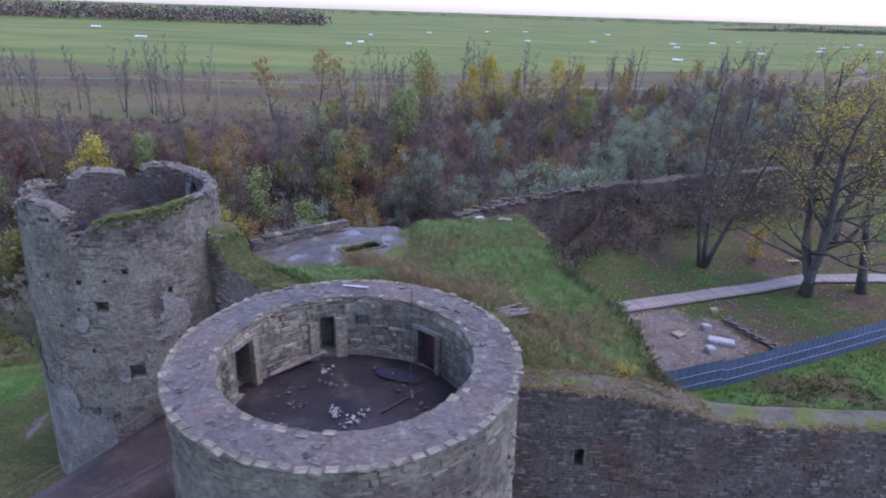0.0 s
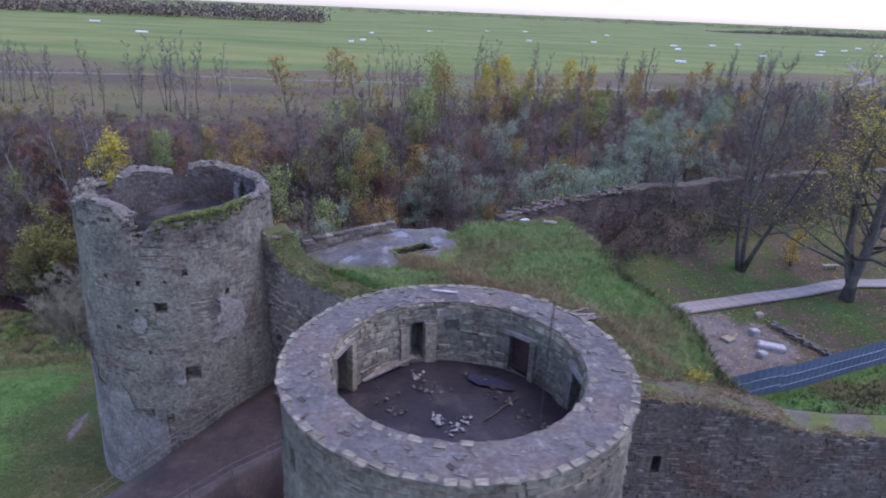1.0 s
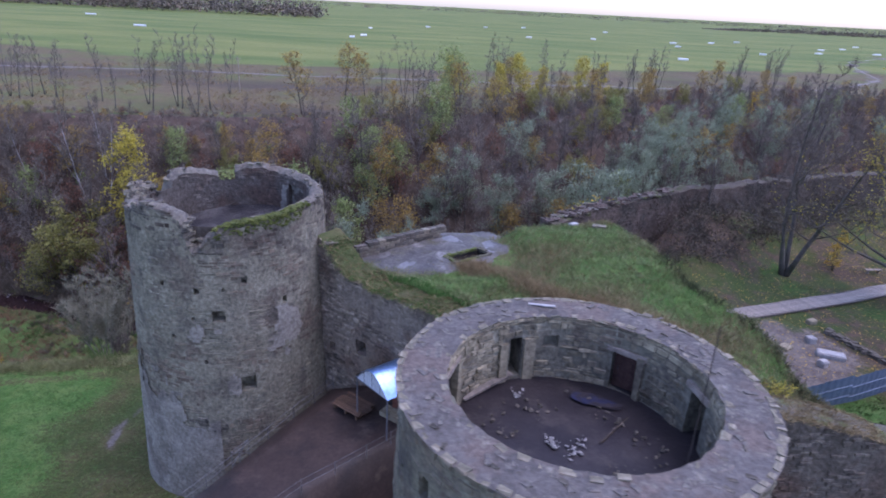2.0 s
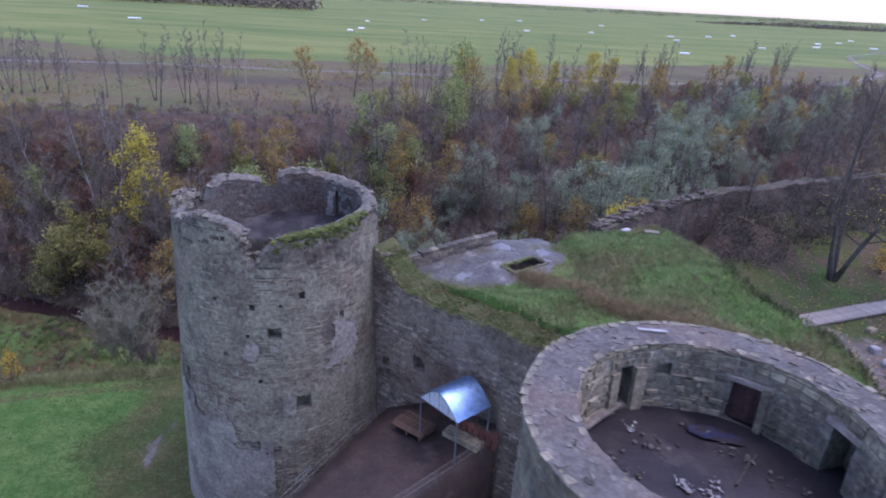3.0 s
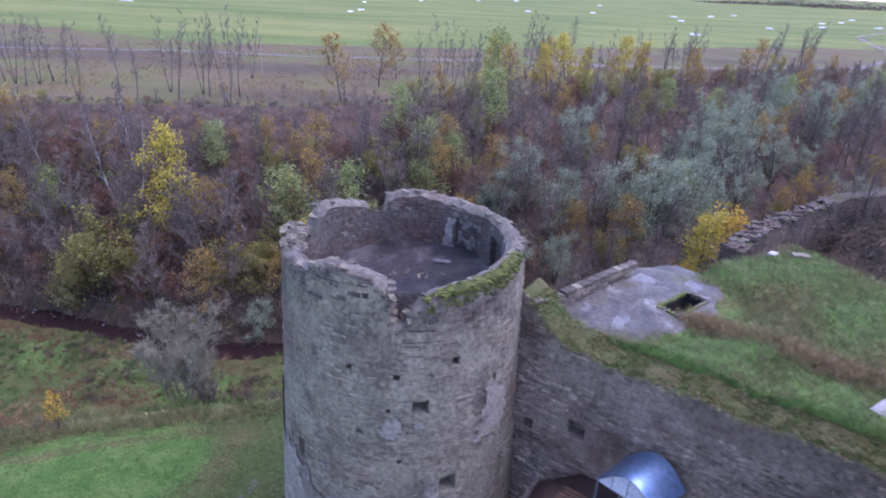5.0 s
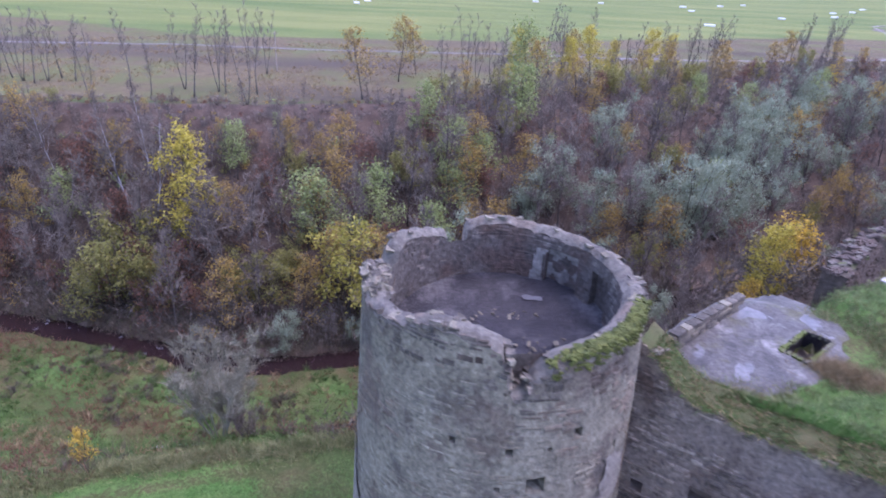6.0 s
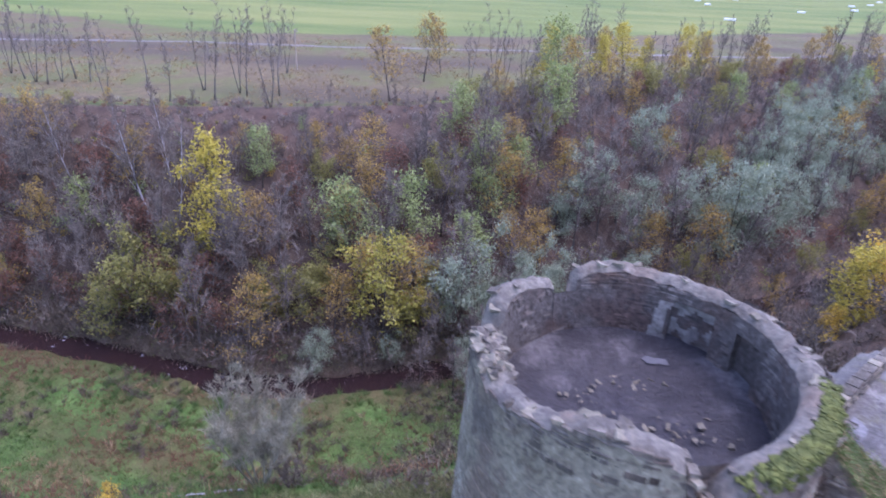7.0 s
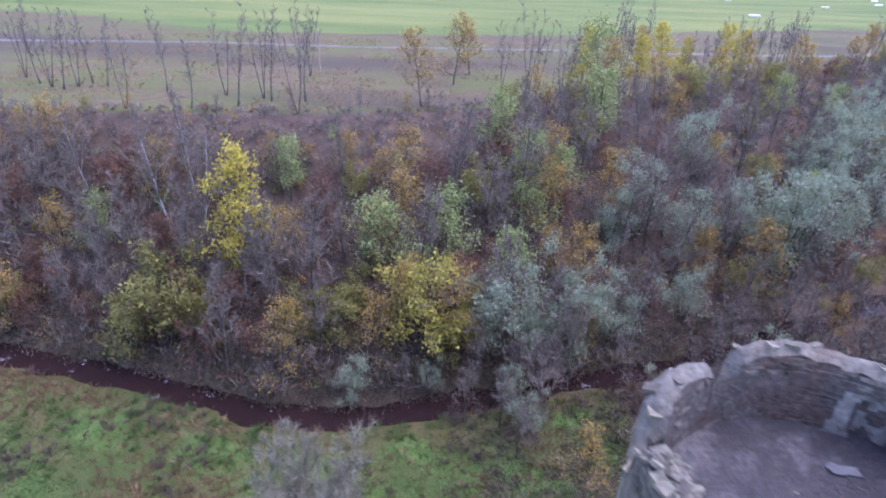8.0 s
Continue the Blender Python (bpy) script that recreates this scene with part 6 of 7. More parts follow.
def build_bank_scrub():
    """Dense scrub along the stream's far edge and before the north wall."""
    rs = np.random.RandomState(6)
    n, m, q = 820, 240, 700
    x = rs.uniform(-120, 20, n)
    y = at_x(x, RIVER) + rs.uniform(1.8, 7.0, n)
    k = rs.uniform(0.18, 0.75, m)
    px, py = np.interp(k, np.linspace(0, 1, len(NORTH)), [p[0] for p in NORTH]), np.interp(k, np.linspace(0, 1, len(NORTH)), [p[1] for p in NORTH])
    kx = rs.uniform(-34, 60, q)
    ky = at_x(kx, BANK) + rs.uniform(0.0, 1.0, q) ** 1.3 * (at_x(kx, RIVER) - at_x(kx, BANK) - 3)
    x, y = np.r_[x, px + rs.uniform(0.4, 4.5, m), kx], np.r_[y, py - rs.uniform(0.6, 6.5, m), ky]
    s = rs.uniform(1.0, 2.6, n + m + q)
    s[n:n + m] *= 0.6
    v, f = shrubs(x, y, s, 76, 0.06, 0.32, 0.1, rs, np.repeat(np.r_[np.full(n, 0.5), np.full(m, 1.1), np.full(q, 0.6)], 76))
    tagged(new("undergrowth", fast_mesh("undergrowth", v, f, SCRUB)), "dark leafless scrub along the stream and the north wall", "shrubs", kind="stuff")


SCRUB = mat("dark_scrub", (0.07, 0.058, 0.042), (0.135, 0.11, 0.076), 0.5, 0.95, 0, 3, 0.3)
build_bank_scrub()


def build_court_trees():
    m = tree_meshes(501, 21, 0.27, "bare", 0, 0.30, 3, 0.26, 15, 6, 24, 0.25, 0.15, 0.014, rise=(0.0, 0.8), up=0.05, bark=COURT_BARK, twig=DARK_TWIG)
    plant(m, 28.0, 59.4, math.pi, 1.0, "large bare tree with three trunks from one foot in the court")
    m = tree_meshes(502, 22, 0.55, "yellow", 8500, 0.42, 3, 0.26, 13, 6, 13, 0.16, 0.105, 0.014, rise=(0.1, 0.85), bark=COURT_BARK, twig=DARK_TWIG, fork=2.2, crook=0.08)
    plant(m, 35.6, 53.4, 2.7, 1.0, "old broad tree with thick forked trunk and sparse yellow leaves")
    m = tree_meshes(503, 20, 0.45, "yellow", 3200, 0.38, 1, 0.25, 15, 6, 14, 0.2, 0.09, 0.014, rise=(0.1, 0.8), bark=COURT_BARK, twig=DARK_TWIG)
    plant(m, 41.6, 54.2, 2.0, 1.0, "leaning tree with dark trunk and sparse yellow leaves")
    m = tree_meshes(506, 19, 0.4, "bare", 0, 0.36, 1, 0.2, 15, 6, 20, 0.25, 0.09, 0.014, bark=COURT_BARK, twig=DARK_TWIG)
    plant(m, 47, 68, 2.0, 1.0, "tall bare tree at the back of the court")
    plant(m, 34, 71, 0.5, 0.8, "slim bare tree by the north wall")
    plant(m, 24, 69, 3.5, 0.6, "slim bare tree by the north wall")
    m = tree_meshes(504, 4.6, 0.06, "orange", 700, 0.3, 2, 0.1, 9, 3, 3, 0.1, 0.1)
    plant(m, 34.5, 61.5, 0.0, 1.0, "small sapling with orange-yellow leaves in the court")
    m = tree_meshes(505, 1.5, 0.03, "yellow", 420, 0.45, 3, 0.5, 6, 3, 3, 0.05, 0.07)
    plant(m, 11.0, 31.0, 0.0, 1.0, "small yellow-green shrub on the grassy mound", sink=0.0, name="shrub")
    # big bare bush on the bank, and an orange one
    m = tree_meshes(507, 9.5, 0.07, "bare", 0, 0.32, 7, 0.36, 11, 5, 32, 0.16, 0.1, 0.016, PALE_BARK, (0.9, 2.0), twig=PALE_BARK)
    plant(m, -44.3, 61.5, 0.7, 1.32, "large pale bare bush with many stems on the bank", sink=0.2, name="shrub")
    m = tree_meshes(508, 3.6, 0.05, "orange", 900, 0.3, 3, 0.2, 8, 3, 3, 0.06, 0.08)
    plant(m, -53.2, 56.3, 0.7, 1.0, "slim shrub with orange-yellow leaves on the bank", name="shrub")
    m = tree_meshes(509, 3.0, 0.03, "bare", 0, 0.4, 7, 0.4, 7, 4, 12, 0.08, 0.1, 0.012, rise=(0.8, 1.8), twig=DARK_TWIG)
    plant(m, -41.3, 59.2, 0.2, 1.3, "low dark bare shrub beside the pale bush", name="shrub")
    m = tree_meshes(510, 2.2, 0.025, "rust", 420, 0.4, 5, 0.4, 6, 3, 4, 0.08, 0.06)
    plant(m, -37.6, 58.6, 0.4, 1.0, "low rusty brown shrub on the edge of the bank", name="shrub")
    # a fallen limb, bleached, before the bush
    rnd = random.Random(61)
    vs, fs, pts = [], [], []
    for i in range(9):
        x, y = -51.2 + 0.68 * i, 61.2 + 0.1 * i + rnd.uniform(-0.25, 0.25)
        pts.append((x + 51.2, y - 61.2, gz(x, y) - gz(-51.2, 61.2) + 0.25 + rnd.uniform(-0.05, 0.15)))
    tube(vs, fs, pts, [0.05 + 0.008 * i for i in range(9)], 6)
    tube(vs, fs, [pts[3], (pts[3][0] - 0.9, pts[3][1] - 0.5, pts[3][2] + 0.4)], [0.05, 0.02], 5)
    limb = tagged(new("fallen_branch", mesh_of("fallen_branch", vs, fs, BIRCH, True)), "pale bleached fallen branch lying on the bank", "branch")
    limb.location = (-51.2, 61.2, gz(-51.2, 61.2))


PALE_BARK = mat("pale_twigs", (0.18, 0.17, 0.115), (0.26, 0.245, 0.172), 2, 0.95, 0.3, 10, 0.1, by="object")
build_court_trees()


# ---- grass ----
def tufts(name, label, material, x, y, height, per, width, rs, lean=0.5):
    """Tufts of blades on the ground at the places x, y."""
    z = ground_z(x, y)
    i = np.repeat(np.arange(len(x)), per)
    h = height if np.ndim(height) else np.full(len(x), height)
    c = np.stack([x[i] + rs.normal(0, 0.16, len(i)), y[i] + rs.normal(0, 0.16, len(i)), z[i] - 0.04], 1)
    d = np.stack([rs.normal(0, lean, len(i)), rs.normal(0, lean, len(i)), np.ones(len(i))], 1) * (h[i] * rs.uniform(0.5, 1.2, len(i)))[:, None]
    v, f = blades(c, d, width, rs)
    tagged(new(name, fast_mesh(name, v, f, material)), label, "grass", kind="stuff")


def grass_mat(name, a, b):
    return mat(name, a, b, 0.35, 0.9, 0, 1.5, 0.3)


GRASS = {"green": grass_mat("green_grass_blades", (0.055, 0.115, 0.025), (0.105, 0.16, 0.045)), "dry": grass_mat("dry_grass_blades", (0.20, 0.145, 0.07), (0.30, 0.23, 0.12)), "fresh": grass_mat("fresh_grass_blades", (0.135, 0.195, 0.058), (0.225, 0.275, 0.112)), "pale": grass_mat("pale_grass_blades", (0.15, 0.162, 0.06), (0.235, 0.23, 0.105)), "rank": grass_mat("rank_weed_blades", (0.045, 0.055, 0.02), (0.085, 0.085, 0.036)), "dull": grass_mat("dull_grass_blades", (0.085, 0.105, 0.032), (0.14, 0.145, 0.052))}


def build_grass():
    rs = np.random.RandomState(15)
    def spread(n, x0, x1, y0, y1, keep):
        x, y = rs.uniform(x0, x1, n), rs.uniform(y0, y1, n)
        k = keep(x, y)
        return x[k], y[k]
    def on_mound(x, y):
        e = inside_castle(x, y)
        roof = np.hypot((x + 8.3) * 0.62, y - 46.2) < 3.9
        return (e > 0.1) & (at_x(y, MOUND_EDGE) - x > -1.2) & (y < 60) & ~roof
    x, y = spread(26000, -17, 17, 27, 60, on_mound)
    lush = 0.56 + 0.5 * lumps(x, y, 0.09, 21) + rs.normal(0, 0.25, len(x)) - 0.4 * smooth01((34 - y) / 4) - 0.22 * smooth01((3.5 - at_x(y, MOUND_EDGE) + x) / 3) * (y < 44)
    dryish = lush < 0.12
    mid = ~dryish & (lush < 0.55)
    tufts("grass", "long dry straw-coloured grass on the mound", GRASS["dry"], x[dryish], y[dryish], 0.42, 7, 0.02, rs)
    tufts("grass", "dull autumn grass on the mound", GRASS["pale"], x[mid], y[mid], 0.4, 7, 0.02, rs)
    ok = ~dryish & ~mid
    tufts("grass", "fresh green grass on the mound", GRASS["fresh"], x[ok], y[ok], 0.26, 7, 0.022, rs)
    x, y = spread(3500, 4, 19, 27, 46, lambda x, y: (np.abs(at_x(y, MOUND_EDGE) - x + 0.6) < 1.3) & (y < 46) & (inside_castle(x, y) > 0.5))
    tufts("weeds", "dark rank weeds on the steep side of the mound", GRASS["rank"], x, y, 0.55, 7, 0.022, rs)
    x, y = spread(5000, 14, 60, 28, 50, lambda x, y: (y < 34.6 + 0.416 * (x - 15.3)) & (inside_castle(x, y) > 1.9) & (x > at_x(y, MOUND_EDGE) + 1))
    patch = lumps(x, y, 0.1, 44) + rs.normal(0, 0.3, len(x)) > 0.15
    tufts("grass", "lush green grass between the south wall and the sheet fence", GRASS["green"], x[patch], y[patch], 0.3, 7, 0.024, rs)
    tufts("weeds", "dark rank weeds between the south wall and the sheet fence", GRASS["rank"], x[~patch], y[~patch], 0.4, 7, 0.024, rs)
    x, y = spread(14000, -75, -27, 30, 62, lambda x, y: (y < at_x(x, BANK) + 3) & (near_line(x, y, DIRT_PATH) > 0.9) & (near_line(x, y, GREEN_PATH) > 0.6) & (np.hypot(x - FX, y - FY) > 7.6))
    far = x + 2.5 * lumps(x, y, 0.05, 71) < -39 + rs.normal(0, 1.2, len(x))
    tufts("grass", "short green grass below the tower", GRASS["green"], x[far], y[far], 0.17, 7, 0.022, rs)
    tufts("grass", "dull trodden grass beside the tall tower", GRASS["dull"], x[~far], y[~far], 0.15, 7, 0.022, rs)
    x = rs.uniform(-75, -24, 2600)
    y = at_x(x, BANK) + rs.normal(0.4, 0.7, len(x)) + 0.5 * lumps(x, x, 0.06, 75)
    tufts("grass", "pale long grass along the edge of the bank", GRASS["pale"], x, y, 0.55, 8, 0.024, rs, 0.6)
    x, y = spread(15000, -110, -8, 44, 100, lambda x, y: (y > at_x(x, BANK)) & (y < at_x(x, RIVER) - 3))
    patch = lumps(x, y, 0.06, 51) + rs.normal(0, 0.3, len(x))
    for key, k, h, label in (("green", patch > 0.35, 0.5, "green weeds on the river meadow"), ("dull", (patch <= 0.35) & (patch > -0.2), 0.5, "dull autumn weeds on the river meadow"), ("dry", patch <= -0.2, 0.7, "withered brown weeds on the river meadow")):
        tufts("weeds", label, GRASS[key] if key != "dry" else LEAF["rust"], x[k], y[k], h, 7, 0.035, rs, 0.7)
    # taller weeds in clumps over the meadow
    for key, n, h, seed, label in ((GRASS["green"], 900, 0.8, 52, "lush green weed clumps on the river meadow"), (SCRUB, 700, 0.9, 53, "dead brown weed clumps on the river meadow"), (GRASS["dry"], 500, 0.7, 54, "straw-coloured weed clumps on the river meadow")):
        x, y = spread(n * 4, -110, -8, 46, 98, lambda x, y: (y > at_x(x, BANK) + 1) & (y < at_x(x, RIVER) - 2.5) & (lumps(x, y, 0.05, seed) > 0.15))
        x, y = x[:n], y[:n]
        tufts("weeds", label, key, x, y, h * rs.uniform(0.5, 1.3, len(x)), 26, 0.04, rs, 0.6)
    x, y = spread(9000, -125, 25, 88, 125, lambda x, y: (y > at_x(x, RIVER) + 1.6) & (y < at_x(x, RIVER) + 9))
    tufts("weeds", "withered reeds and weeds along the stream's far edge", GRASS["dull"], x, y, 0.7, 7, 0.035, rs, 0.6)
    x, y = spread(7000, 14, 60, 29, 72, lambda x, y: (inside_castle(x, y) > 1.5) & (x > at_x(y, MOUND_EDGE) + 1.5) & (np.hypot((x - 19.5) * 0.9, y - 44) > 6))
    tufts("grass", "thin autumn grass in the court", GRASS["dull"], x, y, 0.15, 6, 0.022, rs)
    # rank dry grass over the fallow strip
    x, y = spread(9000, -130, 120, 126, 232, lambda x, y: (y > at_x(x, BROW) + 1) & (y < at_x(x, FIELD_EDGE) - 1) & (near_line(x, y, FIELD_TRACK) > 3) & (lumps(x, y, 0.03, 57) > -0.1))
    tufts("grass", "rank straw-coloured grass on the fallow strip", GRASS["dry"], x, y, 0.7, 6, 0.05, rs, 0.5)
    # fallen leaves
    n = 15000
    x, y = spread(n, 12, 60, 40, 72, lambda x, y: (inside_castle(x, y) > 2) & (x > at_x(y, MOUND_EDGE) + 1))
    z = ground_z(x, y) + 0.05
    c = np.stack([x, y, z], 1)
    a = np.stack([rs.normal(size=len(x)), rs.normal(size=len(x)), rs.normal(0, 0.2, len(x))], 1) * 0.034 * rs.uniform(0.6, 1.5, (len(x), 1))
    b = np.stack([-a[:, 1], a[:, 0], rs.normal(0, 0.02, len(x))], 1) * 0.8
    v = np.stack([c - a, c + b, c + a, c - b], 1).reshape(-1, 3)
    tagged(new("fallen_leaves", fast_mesh("fallen_leaves", v, np.arange(4 * len(x)).reshape(-1, 4), LEAF["ochre"])), "scattered yellow fallen leaves on the court grass", "leaves", kind="stuff")
    # turf hanging over the gate wall
    n = 4200
    u = rs.uniform(0.6, glen, n)
    e = (Vector(G1) - Vector(G0)).normalized()
    w = rs.uniform(-2.2, 0.15, n)
    o = Vector((e.y, -e.x))
    x, y = G0[0] + e.x * u + o.x * w, G0[1] + e.y * u + o.y * w
    z = np.array([g_top(t) for t in u])
    i = np.repeat(np.arange(n), 7)
    c = np.stack([x[i], y[i], z[i] + 0.02], 1) + rs.normal(0, 0.1, (len(i), 3)) * (1, 1, 0.2)
    d = np.stack([rs.normal(0, 0.15, len(i)) - 0.10, rs.normal(0, 0.15, len(i)) - 0.14, rs.uniform(-0.15, 0.3, len(i))], 1)
    for key, part_of, label in (("green", slice(0, 4), "green grass overhanging the top of the gate wall"), ("dry", slice(4, 7), "withered grass overhanging the top of the gate wall")):
        sel = np.isin(np.arange(len(i)) % 7, np.arange(7)[part_of])
        v, f = blades(c[sel], d[sel], 0.022, rs)
        tagged(new("grass", fast_mesh("grass", v, f, GRASS[key])), label, "grass", kind="stuff")
    # turf and moss on the south wall
    n = 2400
    u = np.r_[rs.uniform(0, 13, n * 2 // 3), rs.uniform(13, 60, n // 3)]
    x = 2.0 + u
    n = len(u)
    y = 27.3 - 0.7 / 80 * u + np.where(u < 13, rs.uniform(-0.12, 2.0, n), rs.uniform(-0.05, 0.5, n))
    z = np.array([r_top(t) for t in u])
    i = np.repeat(np.arange(n), 7)
    c = np.stack([x[i], y[i], z[i] + 0.02], 1) + rs.normal(0, 0.12, (len(i), 3)) * (1, 1, 0.2)
    d = np.stack([rs.normal(0, 0.15, len(i)), rs.normal(-0.1, 0.15, len(i)), rs.uniform(-0.12, 0.28, len(i))], 1)
    v, f = blades(c, d, 0.02, rs)
    tagged(new("grass", fast_mesh("grass", v, f, GRASS["dry"])), "dry grass and moss on top of the south wall", "grass", kind="stuff")


build_grass()


# ---- field: wrapped bales ----
def build_bales():
    wrap = mat("white_bale_wrap", (0.75, 0.76, 0.78), (0.82, 0.83, 0.85), 1, 0.4, 0.1, 4, 0.05, by="object")
    vs, fs = [], []
    n = 14
    for x, r in ((-0.6, 0.0), (-0.6, 0.55), (-0.52, 0.65), (0.52, 0.65), (0.6, 0.55), (0.6, 0.0)):
        for k in range(n):
            a = 6.2832 * k / n
            vs.append((x, r * math.cos(a), 0.63 + r * math.sin(a)))
    for i in range(5):
        for k in range(n):
            fs.append((i * n + k, (i + 1) * n + k, (i + 1) * n + (k + 1) % n, i * n + (k + 1) % n))
    me = mesh_of("bale", vs, fs, wrap)
    rows = [(-219, 472, 7, 0), (-66, 461, 3, 0.3), (-61, 490, 4, 0.6), (145, 391, 5, -0.4), (-340, 640, 8, 0), (-70, 640, 3, 0.4), (-15, 760, 4, 0), (80, 600, 4, 0), (150, 640, 4, 0), (205, 560, 4, 0), (250, 500, 4, -0.3), (230, 640, 5, 0), (330, 560, 5, 0), (290, 690, 5, 0),
            (380, 640, 5, 0), (410, 600, 6, 0), (350, 760, 5, 0), (440, 700, 5, 0), (520, 800, 6, 0), (60, 860, 4, 0), (120, 930, 5, 0), (230, 900, 5, 0)]
    rnd = random.Random(8)
    for x, y, k, a in rows:
        root = tagged(new("bale_row"), "row of white-wrapped silage bales on the green field", "bales", "bale rows on the field")
        root.matrix_basis = pose(x, y, gz(x, y) - 0.05, 0, 0, math.degrees(a))
        for i in range(k):
            ob = part("bale", me, root)
            ob.matrix_basis = pose((i - k / 2) * 1.25, rnd.uniform(-0.1, 0.1), 0, rnd.uniform(0, 90) * 0, 0, rnd.uniform(-4, 4))


build_bales()


def build_far_woods():
    """A wood along the skyline and thin hedges, too far to tell trees apart."""
    rnd = random.Random(12)
    vs, fs = [], []
    def clump(x, y, s, h):
        z = gz(x, y)
        for _ in range(15):
            c = Vector((x + rnd.gauss(0, s), y + rnd.gauss(0, s * 0.7), z + h * rnd.betavariate(2, 1.6)))
            r = rnd.uniform(0.9, 2.1)
            a = Vector((rnd.gauss(0, 1), rnd.gauss(0, 1), rnd.gauss(0, 1))).normalized() * r
            b = a.cross(Vector((rnd.gauss(0, 1), rnd.gauss(0, 1), rnd.gauss(0, 1)))).normalized() * r * 0.8
            k = len(vs)
            vs.extend([tuple(c - a), tuple(c + b), tuple(c + a), tuple(c - b)])
            fs.append((k, k + 1, k + 2, k + 3))
    for _ in range(1300):
        x = rnd.uniform(-900, -165)
        clump(x, rnd.uniform(880, 1000), 3.5, rnd.uniform(10, 23))
    for _ in range(500):
        x = rnd.uniform(650, 1500)
        clump(x, rnd.uniform(1500, 1580), 6, rnd.uniform(6, 12) * smooth01((x - 600) / 250))
    for _ in range(700):
        x = rnd.uniform(-1800, 2200)
        clump(x, rnd.uniform(2100, 2600), 9, rnd.uniform(8, 18))
    # wood colour lightened in place of distance haze
    tagged(new("far_wood", mesh_of("far_wood", vs, fs, mat("far_autumn_wood", (0.12, 0.108, 0.09), (0.20, 0.155, 0.105), 0.02, 1.0, 0, 0.3, 0.5))), "dark line of autumn woods along the skyline", "woods", kind="stuff")


build_far_woods()

# ---- small things ----
def bar(name, p, q, r, material, label, category, n=6):
    """A thin pole or rod from p to q."""
    p, q = Vector(p), Vector(q)
    vs, fs = [], []
    tube(vs, fs, [(0, 0, 0), q - p], [r, r * 0.8], n)
    ob = tagged(new(name, mesh_of(name, vs, fs, material)), label, category)
    ob.location = p
    return ob


def board(name, p, q, w, h, material, label, category):
    """A flat board from p to q."""
    p, q = Vector(p), Vector(q)
    d = q - p
    vs, fs = [], []
    box(vs, fs, (d.length / 2, 0, h / 2), (d.length / 2, w / 2, h / 2), None, 0.008)
    ob = tagged(new(name, mesh_of(name, vs, fs, material)), label, category)
    ob.matrix_basis = Matrix.Translation(p) @ d.to_track_quat("X", "Z").to_matrix().to_4x4()
    return ob


OLD_WOOD = mat("dark_weathered_wood", (0.10, 0.085, 0.072), (0.20, 0.172, 0.145), 3, 0.85, 0.4, 18, 0.3, by="object")
PALE_WOOD = mat("pale_board", (0.24, 0.23, 0.22), (0.34, 0.325, 0.31), 2, 0.7, 0.3, 14, 0.1, by="object")
bar("mast", (-0.75, 17.2, NFLOOR), (-0.73, 17.2, 21.9), 0.022, IRON, "thin upright iron mast standing inside the squat tower", "mast")
board("loose_board", (-4.45, 26.9, NTOP + 0.03), (-3.25, 26.72, NTOP + 0.03), 0.16, 0.05, PALE_WOOD, "pale loose board lying on the tower rim", "board")
board("leaning_plank", (-7.45, 23.85, NFLOOR + 0.08), (-5.2, 25.6, NFLOOR + 0.32), 0.35, 0.09, OLD_WOOD, "thick plank lying along the inner tower wall", "plank")
board("floor_plank", (-2.1, 21.3, NFLOOR + 0.05), (-0.5, 23.0, NFLOOR + 0.06), 0.08, 0.04, BARK, "dark wet plank lying on the muddy tower floor", "plank")


def build_door():
    h = radians(52)
    root = tagged(new("plank_door"), "closed dark red-brown plank door in the squat tower", "door")
    root.matrix_basis = Matrix.Translation((NX + (NI + 0.35) * math.cos(h), NY + (NI + 0.35) * math.sin(h), NFLOOR)) @ Matrix.Rotation(h + math.pi / 2, 4, "Z")
    wood = mat("dark_red_door", (0.06, 0.032, 0.026), (0.10, 0.055, 0.045), 3, 0.8, 0.3, 16, 0.2, by="object")
    for i in range(6):
        vs, fs = [], []
        box(vs, fs, (-0.5 + 0.2 * i, 0, 0.96), (0.095, 0.03, 0.94), None, 0.006)
        part("plank", mesh_of("plank", vs, fs, wood), root)
    vs, fs = [], []
    box(vs, fs, (0.4, 0.06, 1.0), (0.02, 0.05, 0.09), None, 0.003)
    part("handle", mesh_of("handle", vs, fs, IRON), root)


build_door()


def build_rubble(name, label, spots, material, n, size, z, seed, group=""):
    """A low heap of broken stones: each heap one thing, its stones parts, large and small, thick in the middle."""
    rnd = random.Random(seed)
    kinds = []
    for _ in range(9):
        vs, fs = [], []
        box(vs, fs, (0, 0, 0), (rnd.uniform(0.5, 1.3) * size, rnd.uniform(0.4, 1.0) * size, rnd.uniform(0.2, 0.5) * size), None, size * 0.35, rnd)
        kinds.append(mesh_of("stone", vs, fs, material))
    for x, y, r in spots:
        root = tagged(new(name), label, "rubble", group)
        root.location = (x, y, z)
        turn = rnd.uniform(0, 3)
        for _ in range(n):
            p, q, k = rnd.gauss(0, r * 0.7), rnd.gauss(0, r * 0.35), rnd.choice((0.5, 0.7, 0.9, 1.3, 2.0))
            ob = part("stone", rnd.choice(kinds), root)
            ob.matrix_basis = pose(p * math.cos(turn) - q * math.sin(turn), p * math.sin(turn) + q * math.cos(turn), rnd.uniform(-0.01, 0.03), rnd.uniform(-25, 25), rnd.uniform(-25, 25), rnd.uniform(0, 180)) @ Matrix.Diagonal((k, k, k, 1))


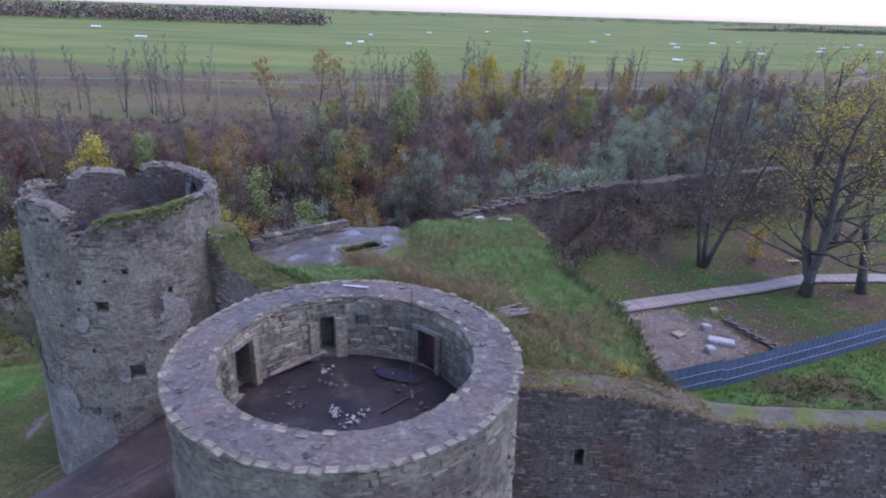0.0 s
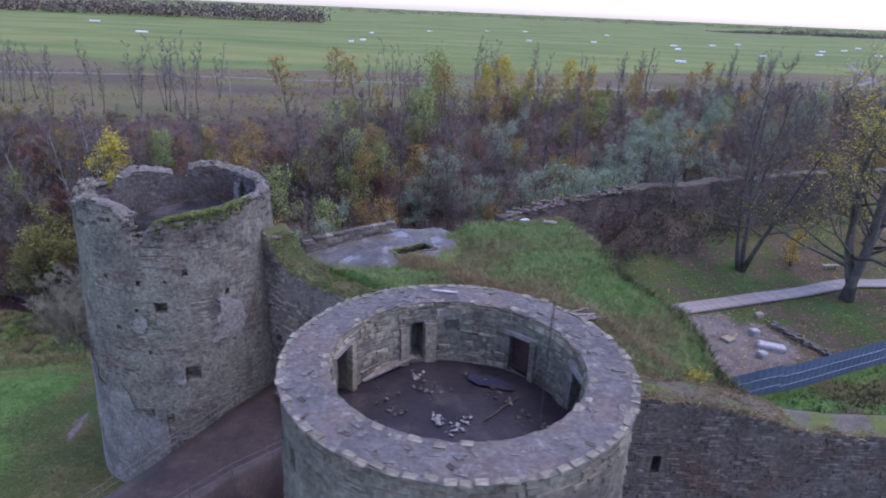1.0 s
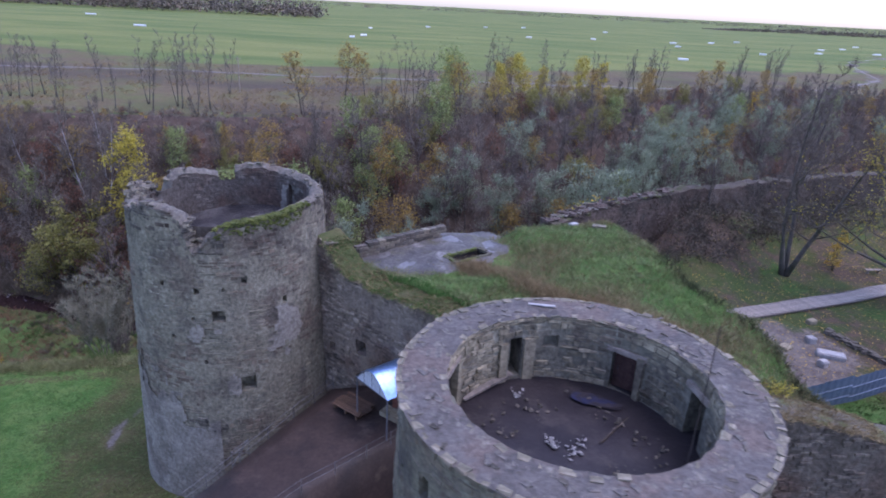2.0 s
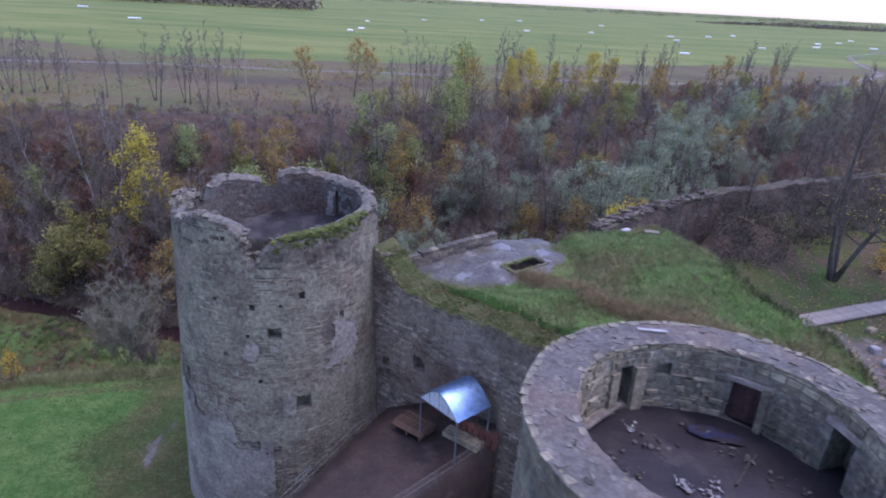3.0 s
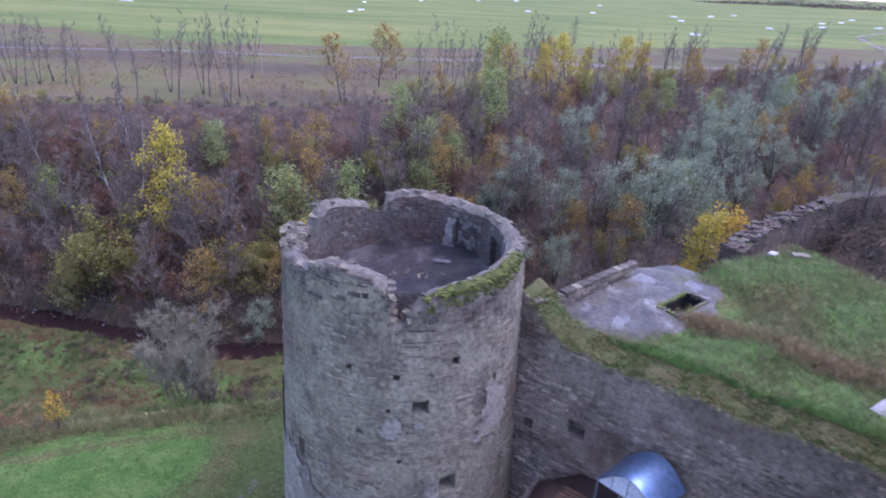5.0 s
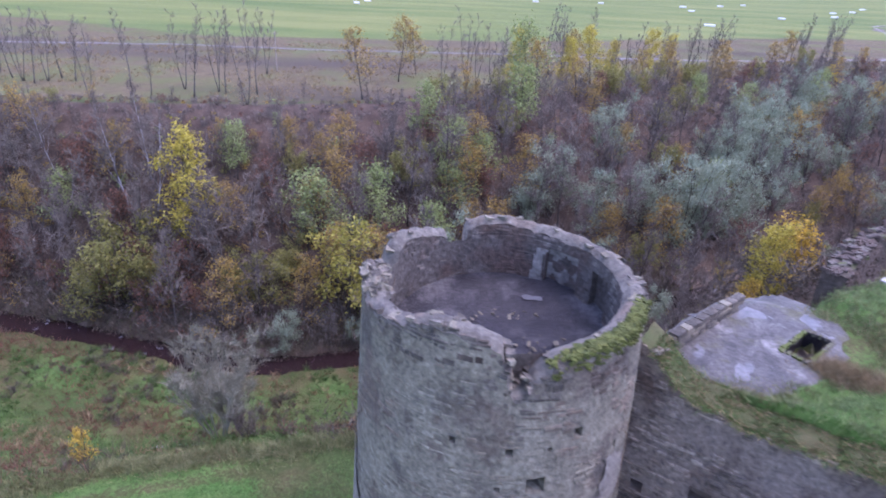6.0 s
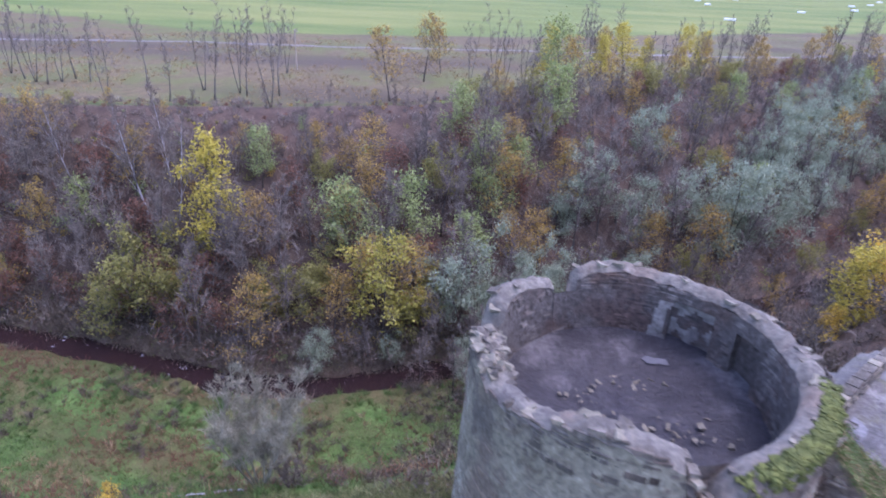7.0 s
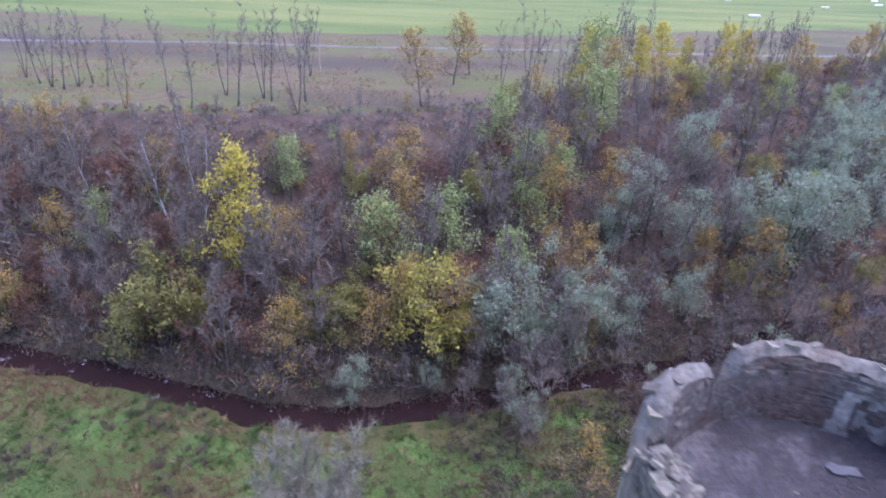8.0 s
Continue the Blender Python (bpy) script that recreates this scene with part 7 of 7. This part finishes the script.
CHALK = mat("white_plaster_rubble", (0.23, 0.222, 0.21), (0.36, 0.35, 0.33), 3, 0.9, 0.5, 9, 0.25, by="object")
build_rubble("rubble_heap", "heap of white broken plaster on the muddy floor", [(-3.2, 20.95, 0.6), (-4.0, 21.2, 0.3)], CHALK, 34, 0.042, NFLOOR + 0.06, 13, "rubble on the tower floor")
build_rubble("rubble_heap", "scatter of white broken plaster on the muddy floor", [(-4.9, 24.5, 0.4), (-1.0, 18.6, 0.5)], CHALK, 14, 0.04, NFLOOR + 0.06, 14, "rubble on the tower floor")
build_rubble("rubble_heap", "scatter of grey broken stone on the muddy floor", [(-6.0, 22.2, 0.9), (-4.4, 23.4, 0.9), (-1.5, 22.9, 0.9), (-2.0, 19.5, 0.9), (-0.2, 21.0, 1.0), (-6.5, 20.5, 0.8)], STONE_DARK_ONE, 22, 0.04, NFLOOR + 0.08, 4, "rubble on the tower floor")
build_rubble("rubble_heap", "scatter of broken stone on the tower's wet floor", [(FX - 1.5, FY + 1.5, 1.5), (FX + 1.5, FY + 2.8, 1.2), (FX + 2, FY - 1, 1.4), (FX - 2.5, FY - 1.5, 1.2)], STONE_ONE, 34, 0.06, FFLOOR - 0.12, 5, "rubble on the tall tower's floor")


build_rubble("rubble_heap", "broken pale stones where the gate wall meets the tall tower", [(G0[0] + 0.35, G0[1] + 0.1, 0.5), (G0[0] + 0.9, G0[1] - 0.3, 0.4)], STONE_ONE, 18, 0.12, 14.2, 8, "broken stones by the tall tower")


def build_tarp():
    """A crumpled blue sheet on the floor by the plank door."""
    m = mat("blue_tarp", (0.018, 0.022, 0.055), (0.032, 0.038, 0.085), 1.2, 0.45, 0.3, 6, 0, c=(0.032, 0.027, 0.03), c_scale=1.6, c_at=0.46)
    vs, fs, n, k = [], [], 19, 9
    for i in range(n):
        for q in range(k):
            u, w = -1.1 + 2.2 * i / (n - 1), -0.4 + 0.8 * q / (k - 1)
            w *= (1 + 0.4 * wob(u, 0, 1.1, 5)) * math.sqrt(max(0.3, 1 - (u / 1.3) ** 2)) + 0.0
            vs.append((u, w + 0.15 * wob(u, 3, 0.8, 2), 0.05 + 0.09 * abs(wob(u, w, 2.2, 6))))
    fs = [(i * k + q, (i + 1) * k + q, (i + 1) * k + q + 1, i * k + q + 1) for i in range(n - 1) for q in range(k - 1)]
    ob = tagged(new("tarpaulin", mesh_of("tarpaulin", vs, fs, m, True)), "crumpled dark blue tarpaulin on the muddy tower floor", "tarpaulin")
    ob.matrix_basis = pose(-1.6, 24.0, NFLOOR + 0.03, 0, 0, -22)


build_tarp()


def build_plank_pile():
    root = tagged(new("plank_pile"), "small heap of grey weathered boards on the mound", "planks")
    x, y = 4.8, 34.3
    root.matrix_basis = pose(x, y, gz(x, y) + 0.05, 0, 0, 20)
    rnd = random.Random(6)
    for i in range(7):
        vs, fs = [], []
        box(vs, fs, (0, 0, 0), (rnd.uniform(0.7, 1.1), 0.09, 0.025), None, 0.008, rnd)
        ob = part("plank", mesh_of("plank", vs, fs, OLD_WOOD), root)
        ob.matrix_basis = pose(rnd.uniform(-0.2, 0.2), -0.55 + 0.2 * i, 0.08 + rnd.uniform(0, 0.12), rnd.uniform(-8, 8), rnd.uniform(-7, 7), rnd.uniform(-12, 12))


build_plank_pile()


def build_sheets():
    for k, (x, y, a) in enumerate(((-0.8, 34.7, 25), (0.45, 34.2, 10))):
        vs, fs = [], []
        box(vs, fs, (0, 0, 0), (0.6, 0.4, 0.02), None, 0.01)
        ob = tagged(new("metal_sheet", mesh_of("metal_sheet", vs, fs, PALE_WOOD)), "pale flat sheet lying in the grass behind the squat tower", "sheet")
        ob.matrix_basis = pose(x, y, gz(x, y) + 0.14, 8, -10 + 20 * k, a)


build_sheets()
for i, (x, y, s, a) in enumerate(((2.3, 53.3, 0.9, 10), (3.8, 52.9, 0.7, 40), (6.2, 53.2, 0.9, -15), (0.9, 53.0, 0.6, 60))):
    stone_block(x, y, s * 1.3, s * 0.8, 0.3, a, "flat pale slab lying on the crest of the mound", "flat_slab", PALE if i == 1 else STONE)


def build_pole(x, y, h):
    root = tagged(new("utility_pole"), "grey wooden utility pole on the fallow land", "pole", "utility poles")
    root.location = (x, y, gz(x, y))
    vs, fs = [], []
    tube(vs, fs, [(0, 0, -0.3), (0, 0, h)], [0.15, 0.11], 8)
    part("shaft", mesh_of("shaft", vs, fs, WOOD), root)
    vs, fs = [], []
    box(vs, fs, (0, 0, h - 0.5), (0.8, 0.06, 0.06), None, 0.0)
    part("crossarm", mesh_of("crossarm", vs, fs, WOOD), root)


build_pole(-60.5, 171, 9.0)
build_pole(14, 196, 9.0)


def build_dry_tussocks():
    """Long straw-coloured tussocks along the furrow over the mound."""
    rs = np.random.RandomState(33)
    line = [(-6.3, 43.6), (-4.6, 42.4), (-3.0, 40.6), (-1.9, 38.8), (-0.6, 37.4), (1.2, 36.6), (4.0, 36.0), (7.5, 34.0), (10.5, 31.5)]
    k = np.clip(rs.choice([0.2, 0.5, 1.2, 2.6, 3.4, 3.9, 5.2, 6.6, 7.4], 900) + rs.normal(0, 0.3, 900), 0, len(line) - 1)
    x = np.interp(k, range(len(line)), [p[0] for p in line]) + rs.normal(0, 0.6, 900)
    y = np.interp(k, range(len(line)), [p[1] for p in line]) + rs.normal(0, 0.5, 900)
    tufts("grass", "long straw-coloured tussocks along a furrow of the mound", GRASS["dry"], x, y, rs.uniform(0.35, 0.75, 900), 14, 0.018, rs, 0.7)


build_dry_tussocks()
